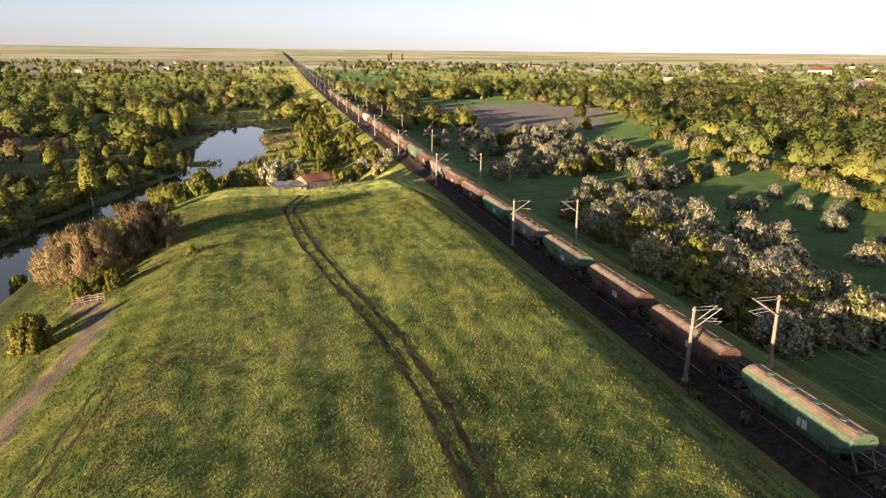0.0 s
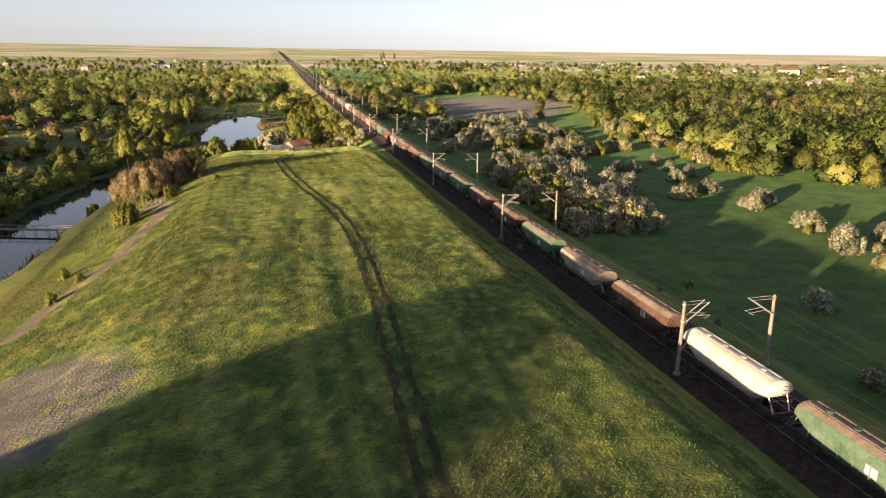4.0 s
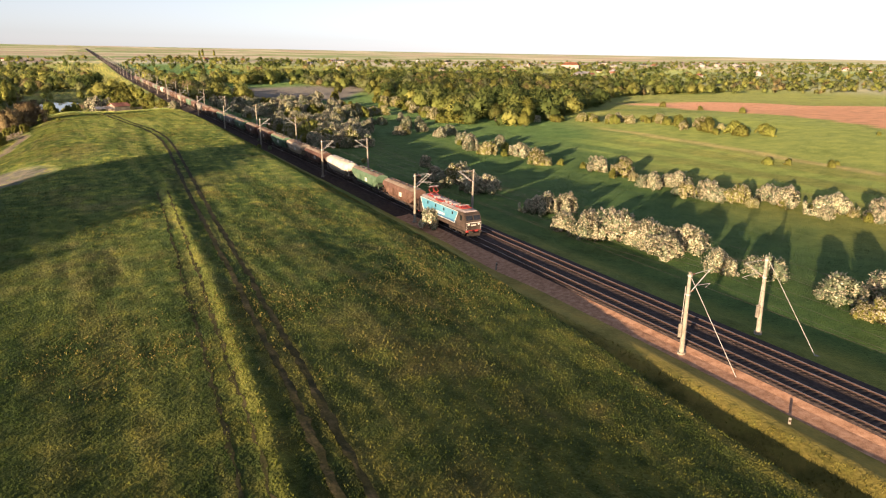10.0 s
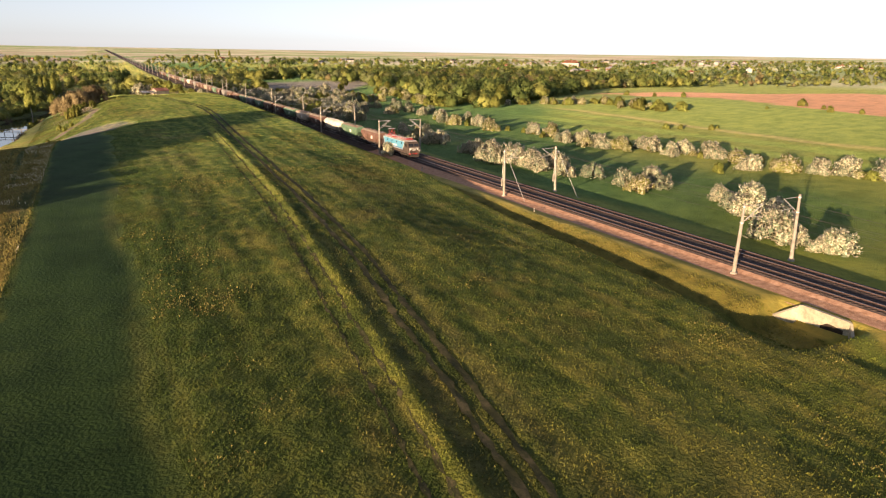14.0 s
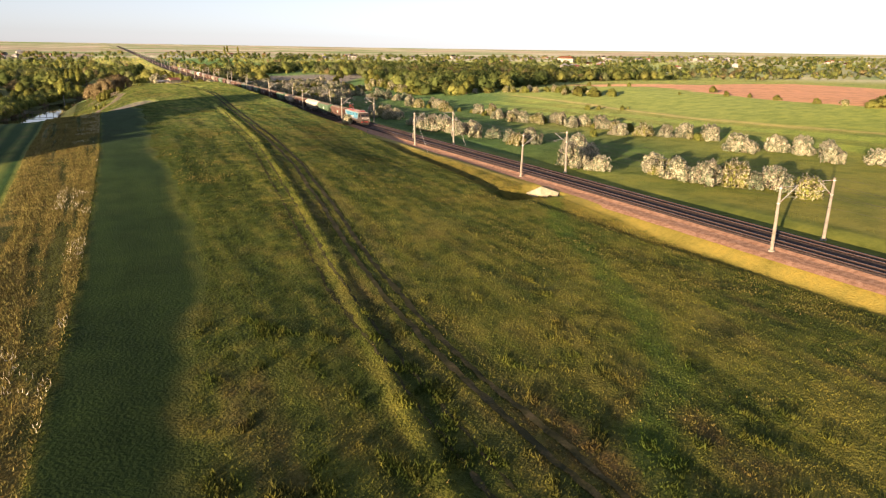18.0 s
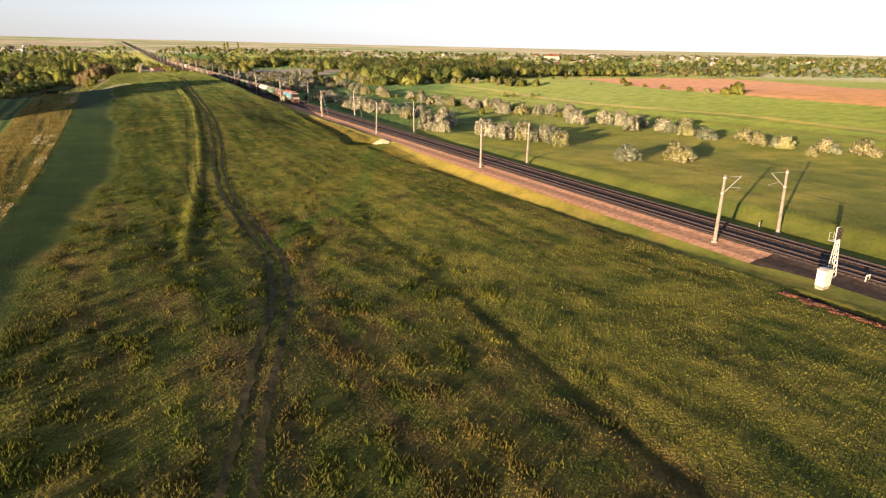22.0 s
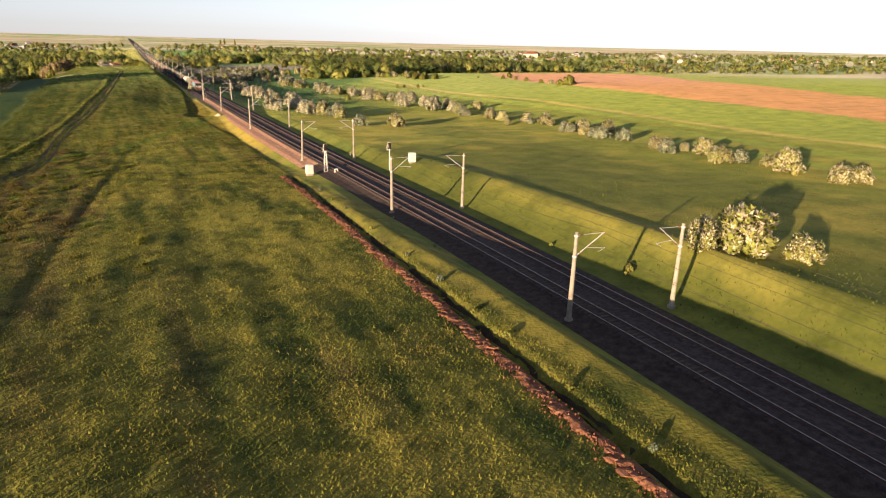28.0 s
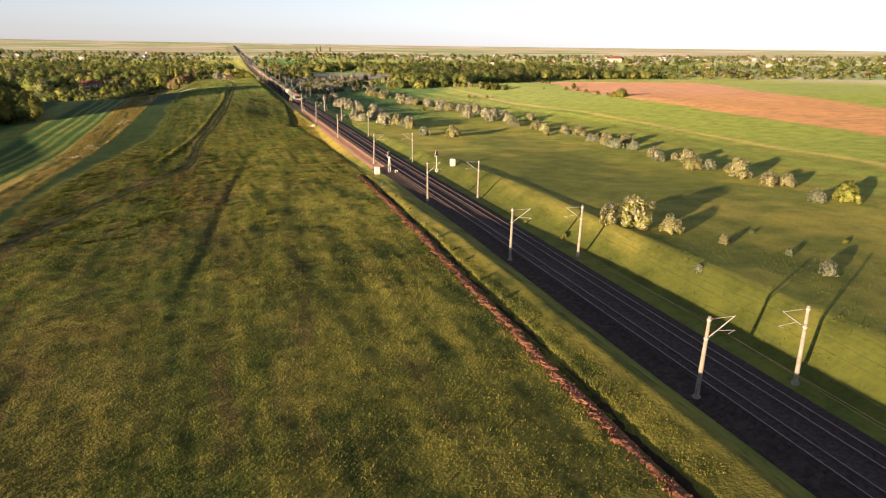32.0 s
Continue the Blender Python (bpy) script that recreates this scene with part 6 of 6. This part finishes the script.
def woods(name, label, spots, mat, seed, per=40, tall=9.5, size=0.06, lumps=5):
    r = np.random.default_rng(seed)
    vs, fs, ns, cs, k = [], [], [], [], 0
    kinds = []
    for i in range(10):
        spike = 0.5 if i == 7 else 0.0
        mass = lobes(r, lumps, 0.95, 0.46, 0.04, spike=spike)[3]
        cv, cf, cn = cores(r, mass, 0.74)
        lv, lf, ln = leaves(r, mass, per, size, 0.35, 0.55, 0.6, inner=0.88, rough=0.16)
        kinds.append((np.concatenate([lv, cv]), np.concatenate([lf, cf + len(lv)]), np.concatenate([ln, cn])))
    z = terrain(spots[:, 0], spots[:, 1])
    drift = noise2(spots[:, 0], spots[:, 1], 70, 3)
    for (x, y), h, g in zip(spots, z, drift):
        v, f, n = kinds[r.integers(10)]
        a, s, w = r.random() * 6.28, tall * (0.42 + 0.85 * r.random() ** 1.5), 0.95 + 0.55 * r.random()
        c, q = math.cos(a) * w * s, math.sin(a) * w * s
        vs.append(np.stack([v[:, 0] * c - v[:, 1] * q + x, v[:, 0] * q + v[:, 1] * c + y, v[:, 2] * s + h - 0.3], 1))
        ns.append(np.stack([n[:, 0] * math.cos(a) - n[:, 1] * math.sin(a), n[:, 0] * math.sin(a) + n[:, 1] * math.cos(a), n[:, 2]], 1))
        fs.append(f + k)
        tone = LEAF_TINTS[int(np.clip((g + 1) * 2.0 + r.normal() * 1.0 + 0.7, 0, 6))] * (0.8 + 0.4 * r.random())
        cs.append(np.broadcast_to((*tone, 1.0), (len(v), 4)))
        k += len(v)
    me = arrays_mesh(name, np.concatenate(vs), np.concatenate(fs), mat, np.concatenate(ns))
    me.color_attributes.new("cover", "FLOAT_COLOR", "POINT").data.foreach_set("color", np.concatenate(cs).astype(np.float32).ravel())
    return tagged(new(name, me), label, "woods", kind="stuff")


r = np.random.default_rng(77)
pts = np.concatenate([np.stack([r.uniform(-900, 2300, 60000), r.uniform(-150, 1650, 60000)], 1), np.stack([r.uniform(-400, 520, 20000), r.uniform(80, 640, 20000)], 1)])
px, py = pts.T
side = px - mast_line(py) - 5.1
dens = np.zeros(len(pts))
gap = smooth(-0.2, 0.5, noise2(px, py, 60, 4) + 0.3 * noise2(px, py, 21, 6))
# east: woods behind the meadow, then gardens round the village
edge_x = np.interp(py, (85, 120, 150, 180, 222, 250, 288, 397, 470, 640), (156, 150, 153, 162, 170, 176, 182, 218, 190, 80))
front = np.interp(px, (148, 158, 210, 262, 300, 345, 380, 460, 700, 1200, 2300), (118, 92, 112, 155, 195, 250, 270, 310, 260, 130, 70))
east = (side > 22) & (px > edge_x) & (py > front) & (py < 1500 - 0.1 * px)
dens = np.where(east, 0.4 + 0.5 * gap, dens)
dens = np.where(east & (py < front + 330), 0.95, dens)
dens = np.where((side > 12) & (side < 60) & (py > 330) & (py < 1100), 0.5, dens)
# west: river woods, open water meadows between
west = (side < -30) & (py > 150) & (py < 1450) & ~((px > -62) & (py < 440) & (px < 30))
dens = np.where(west, 0.55 + 0.45 * gap, dens)
dens = np.where((px > -125) & (px < 30) & (py < 320) & (side < -12), 0, dens)
dens = np.where((px > -64) & (px < -44) & (py > 318) & (py < 400), 0.8, dens)
dens = np.where((px > -70) & (px < 25) & (py > 400) & (py < 560) & (side < -18), 0.25, dens)
dens = np.where((side < 0) & (px > -200) & (px < -70) & (py > 250) & (py < 345), 0.12, dens)
dens = np.where((px > -130) & (px < -95) & (py > 225) & (py < 250), 0, dens)
reach = np.hypot(px - 20, py + 100)
inner = np.arange(len(pts)) >= 60000
near = (px > -400) & (px < 520) & (py > 80) & (py < 640)
dens = np.where(near, np.where(inner, dens * 0.62, 0), np.where(inner, 0, dens * np.interp(reach, (400, 700, 1100, 1900), (0.8, 0.7, 0.42, 0.2))))
keep = r.random(len(pts)) < dens
woods("woods", "dense mixed spring woods of many trees", pts[keep & near][:3300], WOODS, 5, per=52, tall=10.5, size=0.062, lumps=7)
woods("far_woods", "distant tree tops among village gardens", pts[keep & ~near][:5600], WOODS, 6, per=36, tall=8.6, size=0.09, lumps=3)

# low bushes and reedy scrub along the far bank of the river
ty = r.uniform(55, 330, 2600)
tx = river_x(ty) - 12.5 - 62 * r.random(2600) ** 1.5
open_meadow = (tx < -66) & (tx > -125) & (ty > 236) & (ty < 342)
thick = noise2(tx, ty, 16, 12) + 0.6 * smooth(-30, -14, tx - river_x(ty)) > 0.05
woods("waterside_thicket", "low dense bushes along the far bank of the river", np.stack([tx, ty], 1)[thick & ~open_meadow & (np.hypot((tx + 23) / 23, (ty - 322) / 86) > 1)][:800], WOODS, 8, per=44, tall=4.6, size=0.085, lumps=4)

# ---- village ----
RENDER_WALL = material("limewashed_wall", [(0.24, 0.22, 0.19), (0.34, 0.31, 0.27), (0.42, 0.39, 0.34)], 0.3, 0.9, thing=0.15)
TILES_RED = material("red_roof_tiles", [(0.16, 0.065, 0.045), (0.25, 0.10, 0.07), (0.32, 0.145, 0.105)], 0.5, 0.85, bump=0.03, thing=0.3)
SHEET_GREY = material("grey_roof_sheet", [(0.14, 0.145, 0.155), (0.23, 0.235, 0.245), (0.32, 0.32, 0.325)], 0.5, 0.85, bump=0.01, thing=0.3)
OLD_WOOD = material("weathered_boards", [(0.10, 0.085, 0.07), (0.19, 0.16, 0.13), (0.27, 0.23, 0.19)], 1.4, 0.9, bump=0.01, thing=0.25, stretch=(1, 1, 0.2))


def house(m, w, d, h, roof, label, hip=False):
    t = thing("house", label, "house", m, group="village houses")
    b = bmesh.new()
    prism(b, [(-w / 2, -0.6), (w / 2, -0.6), (w / 2, h)] + ([(0, h + w * 0.3)] if not hip else []) + [(-w / 2, h)], -d / 2, d / 2)
    wall = part("wall", b, RENDER_WALL, t)
    b = bmesh.new()
    e, rise = 0.5, w * 0.33
    ridge = d / 2 + e - (w * 0.42 if hip else 0)
    lo = [b.verts.new(p) for p in ((-w / 2 - e, -d / 2 - e, h - 0.1), (w / 2 + e, -d / 2 - e, h - 0.1), (w / 2 + e, d / 2 + e, h - 0.1), (-w / 2 - e, d / 2 + e, h - 0.1))]
    hi = [b.verts.new(p) for p in ((0, -ridge, h + rise), (0, ridge, h + rise))]
    for f in ((lo[0], hi[0], hi[1], lo[3]), (lo[1], lo[2], hi[1], hi[0]), (lo[0], lo[1], hi[0]), (lo[2], lo[3], hi[1])):
        b.faces.new(f)
    solid = bmesh.ops.solidify(b, geom=b.faces[:], thickness=0.16)
    rf = part("roof", b, roof, t)
    b = bmesh.new()
    box(b, (w * 0.15, d * 0.2, h + rise * 0.9), (0.5, 0.5, 1.6))
    part("chimney", b, TILES_RED, rf)
    for s in (-1, 1):
        for k in np.linspace(-d / 2 + 1.5, d / 2 - 1.5, max(2, int(d / 3))):
            b = bmesh.new()
            box(b, (s * w / 2, k, h * 0.55), (0.1, 1.0, 1.2))
            part("window", b, WINDOW, t)
    b = bmesh.new()
    box(b, (0, -d / 2, 1.0), (1.0, 0.1, 2.0))
    part("door", b, OLD_WOOD, t)
    return t


r = np.random.default_rng(9)
kinds = []
for i, (w, d, h, roof, label, hip) in enumerate(((8, 11, 3.2, TILES_RED, "white village house under a red tiled roof", True), (9, 14, 3.4, SHEET_GREY, "pale village house under a grey metal roof", False),
                                                 (7, 9, 3.0, TILES_RED, "small limewashed house with a red gabled roof", False), (10, 12, 5.4, SHEET_GREY, "two-storey pale house with a grey hipped roof", True))):
    kinds.append(house(pose(0, 0, -80), w, d, h, roof, label, hip))
SPOTS = [(433, 717), (481, 711), (554, 676), (613, 770), (624, 603), (640, 640), (560, 740), (500, 800), (852, 925), (700, 929), (725, 980), (900, 860), (760, 700), (680, 660), (800, 780), (-163, 1167), (-178, 1400), (-200, 1250), (-120, 1300), (190, 1450), (240, 1380), (300, 1300), (420, 1250), (489, 1297), (380, 1100), (620, 1200), (725, 1350)]
for i in range(40):
    SPOTS.append((float(r.uniform(330, 1700)), float(r.uniform(560, 1350))))
for i in range(14):
    SPOTS.append((float(r.uniform(-500, -90)), float(r.uniform(900, 1400))))
for x, y in SPOTS:
    copy_thing(kinds[r.integers(4)], pose(x, y, ground(x, y), 0, 0, r.uniform(0, 360)))
for t in kinds:
    for o in (*t.children_recursive, t):
        bpy.data.objects.remove(o)
# the long red-roofed sheds by the river meadow
for x, y, turn, d in ((-128, 330, 75, 34), (-150, 318, 80, 26), (-112, 236, 70, 20)):
    house(pose(x, y, ground(x, y), 0, 0, turn), 9, d, 3.0, TILES_RED, "long farm shed under a red tiled roof")
house(pose(852, 925, ground(852, 925), 0, 0, 40), 16, 34, 8.0, TILES_RED, "large white building with a red roof", True)

# ---- the shepherd's hut on the knoll, its lean-to and its pen ----
t = thing("hut", "low shepherd's hut with a rusty red roof", "hut", pose(7.2, 149, ground(7.2, 149) - 0.2, 0, 0, -62))
b = bmesh.new()
prism(b, [(-2.4, 0), (2.4, 0), (2.4, 1.9), (0, 3.0), (-2.4, 1.9)], -3.2, 3.2)
part("wall", b, OLD_WOOD, t)
for s in (-1, 1):
    for k in range(8):
        b = bmesh.new()
        box(b, (s * 1.32, -3.1 + 0.89 * k, 2.56), (3.1, 0.86, 0.06), tilt=s * math.radians(24.6))
        part("roof_sheet", b, TILES_RED, t)
b = bmesh.new()
box(b, (0.4, -3.22, 0.9), (0.9, 0.08, 1.7))
part("door", b, DARK_BROWN, t)
t = thing("lean_to", "open lean-to roofed with grey weathered sheets", "shed", pose(2.0, 144.5, ground(2.0, 144.5) - 0.1, 0, 0, -62))
for i in range(6):
    for j in range(2):
        b = bmesh.new()
        box(b, (-2.2 + 2.2 * j, -3.0 + 1.2 * i, 1.75 - 0.35 * j), (2.3, 1.12, 0.06), turn=rng.normal() * 0.03, tilt=0.16 + rng.normal() * 0.03)
        part("roof_sheet", b, SHEET_GREY if (i + j) % 4 else OLD_WOOD, t)
for x, y in ((-3, -3.2), (0.9, -3.2), (-3, 3.2), (0.9, 3.2), (-3, 0), (0.9, 0)):
    b = bmesh.new()
    tube(b, (x, y, -0.2), (x, y, 1.95 if x < 0 else 1.35), 0.08)
    part("post", b, OLD_WOOD, t)


def rail_fence(name, label, pts, gap=1.8, tall=1.15, group="pen fences"):
    t = thing(name, label, "fence", group=group)
    x, y = np.array(pts, float).T
    d = np.concatenate([[0], np.cumsum(np.hypot(np.diff(x), np.diff(y)))])
    s = np.arange(0, d[-1] + 0.01, gap)
    fx, fy = np.interp(s, d, x), np.interp(s, d, y)
    tops = []
    for a, c in zip(fx, fy):
        b = bmesh.new()
        h = tall * (0.9 + 0.25 * rng.random())
        z = ground(a, c)
        tube(b, (a, c, z - 0.3), (a + rng.normal() * 0.06, c + rng.normal() * 0.06, z + h), 0.07, 0.055, 6)
        part("post", b, OLD_WOOD, t)
        tops.append(Vector((a, c, z)))
    for p, q in zip(tops, tops[1:]):
        for z in (0.4, 0.75, 1.05):
            b = bmesh.new()
            tube(b, p + Vector((0, 0, z + rng.normal() * 0.04)), q + Vector((0, 0, z + rng.normal() * 0.04)), 0.045, 0.04, 5)
            part("rail", b, OLD_WOOD, t)


rail_fence("rail_fence", "weathered wooden rail fence of the sheep pen", [(5.5, 140), (9, 141.5), (13, 144.5), (15.5, 149), (15, 155)])
rail_fence("rail_fence", "pale wooden gate fence by the muddy lane", [(-27.8, 91.2), (-25.3, 89.3), (-22.6, 87.2)], 1.3)
rail_fence("rail_fence", "broken board fence beside the lane", [(-33.5, 66), (-31.5, 68.5), (-30.8, 71)], 1.2)
rail_fence("rail_fence", "weathered board fence above the river", [(-36, 84), (-33, 92), (-28, 101), (-24, 106)], 1.8)

# a plank footbridge over the river
t = thing("footbridge", "narrow plank footbridge on posts over the river", "bridge")
for i in range(22):
    b = bmesh.new()
    k = i / 21
    box(b, (-64 + 18 * k, 112 - 5 * k, WATER + 1.1), (0.8, 1.5, 0.08), turn=rng.normal() * 0.03 - 0.27)
    part("plank", b, OLD_WOOD, t)
for s in (-0.7, 0.7):
    b = bmesh.new()
    tube(b, (-64.4, 112 + s, WATER + 2.0), (-45.6, 107 + s, WATER + 2.0), 0.05)
    part("handrail", b, OLD_WOOD, t)
    for i in range(7):
        b = bmesh.new()
        k = i / 6
        tube(b, (-64 + 18 * k, 112 - 5 * k + s, WATER - 1.6), (-64 + 18 * k, 112 - 5 * k + s, WATER + 2.05), 0.06)
        part("post", b, OLD_WOOD, t)

# ---- reeds and grass ----
def blades(name, label, x, y, tall, wide, mat, seed, per=3):
    """Tufts of upright blades, all of one sort, over the ground."""
    r = np.random.default_rng(seed)
    n = len(x)
    z = terrain(x, y) - 0.03
    v = []
    for i in range(per):
        a = r.random(n) * 2 * np.pi
        h, w = tall * (0.5 + 0.9 * r.random(n)), wide * (0.6 + 0.8 * r.random(n))
        ox, oy = x + r.normal(size=n) * wide * 0.5, y + r.normal(size=n) * wide * 0.5
        lx, ly = r.normal(size=n) * 0.4 * h, r.normal(size=n) * 0.4 * h
        v.append(np.stack([np.stack([ox - np.cos(a) * w, oy - np.sin(a) * w, z], 1), np.stack([ox + np.cos(a) * w, oy + np.sin(a) * w, z], 1), np.stack([ox + lx, oy + ly, z + h], 1)], 1).reshape(-1, 3))
    v = np.concatenate(v)
    f = np.arange(len(v)).reshape(-1, 3)
    face = np.cross(v[1::3] - v[::3], v[2::3] - v[::3])
    f = np.where((face[:, 2] < 0)[:, None], f[:, ::-1], f)
    face = np.cross(v[f[:, 1]] - v[f[:, 0]], v[f[:, 2]] - v[f[:, 0]])
    soft = np.empty_like(v)
    soft[f] = unit(unit(face) + np.array((0, 0, 0.45)))[:, None]
    me = arrays_mesh(name, v, f, mat, soft)
    if mat is GRASS:
        c = np.tile(np.repeat(cover_colours(x, y) * np.array((0.85, 0.9, 0.85, 1)), 3, 0), (per, 1))
        me.color_attributes.new("cover", "FLOAT_COLOR", "POINT").data.foreach_set("color", c.astype(np.float32).ravel())
    return tagged(new(name, me), label, "grass" if mat is not REED else "reeds", kind="stuff")


r = np.random.default_rng(15)
x, y = r.uniform(-42, 40, 1300000), r.uniform(-425, 140, 1300000)
n = noise2(x, y, 9, 2) * 0.6 + noise2(x, y, 3.1, 5) * 0.5 + 0.45 * noise2(x, y, 25, 1)
side = x - mast_line(y) - 5.1
ok = (side < np.where(y < -268, -6.4, -9.5)) & ((y > -286) | (x < trench_x(y) - 2.1) | (x > trench_x(y) + 0.5)) & (corn_strip(x, y) < 0.5) & ((near_path(x, y, CART) > 1.2) | (near_path(x, y, CART) < 0.5)) & (near_path(x, y, LANE) > 2.2) & (np.hypot((x + 25) / 14, y / 12) > 1)
tuft = ok & (n * 0.35 + r.normal(size=len(x)) * 0.5 > -0.35)
i = np.flatnonzero(tuft)[:800000]
blades("grass_tufts", "rough tussocks of meadow grass", x[i], y[i], 0.17, 0.06, GRASS, 1, per=1)
i = np.flatnonzero(ok & (n + r.normal(size=len(x)) * 0.3 + 0.25 * smooth(-140, -60, y) > 0.9))[-24000:]
blades("dry_grass_tufts", "straw-coloured tussocks in the meadow", x[i], y[i], 0.2, 0.06, STRAW, 2, per=2)
x, y = r.uniform(60, 165, 300000), r.uniform(-420, 120, 300000)
i = np.flatnonzero((noise2(x, y, 8, 3) * 0.5 + r.normal(size=len(x)) * 0.5 > -0.2) & (np.hypot(x - 60, y + 240) < 330))[:100000]
blades("meadow_tufts", "rough grass tussocks east of the line", x[i], y[i], 0.2, 0.07, GRASS, 3, per=1)
# rank tussocks where the cart track bends
x, y = r.uniform(-30, 14, 300000), r.uniform(-345, -205, 300000)
i = np.flatnonzero((noise2(x, y * 0.7, 1.4, 41) + 0.5 * noise2(x, y, 6, 43) > 0.55 + 0.3 * smooth(-2, 4, x)) & (near_path(x, y, CART) > 1.6) & (corn_strip(x, y) < 0.3))[:60000]
blades("rank_tussocks", "tall rank tussocks beside the bend of the cart track", x[i], y[i], 0.34, 0.07, GRASS, 7, per=1)
# the balk between the corn strips: rows of dry stalks and a few white flowers
x, y = r.uniform(-44.5, -30, 160000), r.uniform(-232, 0, 160000)
edge = np.interp(y, (-230, -185, -110, 20), (-35.7, -33.2, -31, -30.3))
on = (x < edge + 0.2) & (noise2(x, y * 0.06, 1.6, 4) + r.normal(size=len(x)) * 0.25 < 0.35)
i = np.flatnonzero(on)[:60000]
blades("dry_stalks", "rows of dry stalks on the balk beside the corn", x[i], y[i], 0.3, 0.06, STRAW, 5, per=1)
i = np.flatnonzero(on & (x > edge - 5) & (noise2(x, y, 5, 9) > 0.3))[-2200:]
blades("white_flowers", "small white flowers on the balk", x[i], y[i], 0.36, 0.05, BLOSSOM, 6, per=1)
# reed beds along the water
x, y = r.uniform(-78, 8, 60000), r.uniform(60, 400, 60000)
d = np.abs(x - river_x(y))
z = terrain(x, y)
i = np.flatnonzero((z > WATER - 0.5) & (z < WATER + 1.0) & (noise2(x, y, 14, 8) > 0.15))[:3200]
blades("reeds", "dry brown reeds along the water's edge", x[i], y[i], 1.5, 0.16, REED, 4)
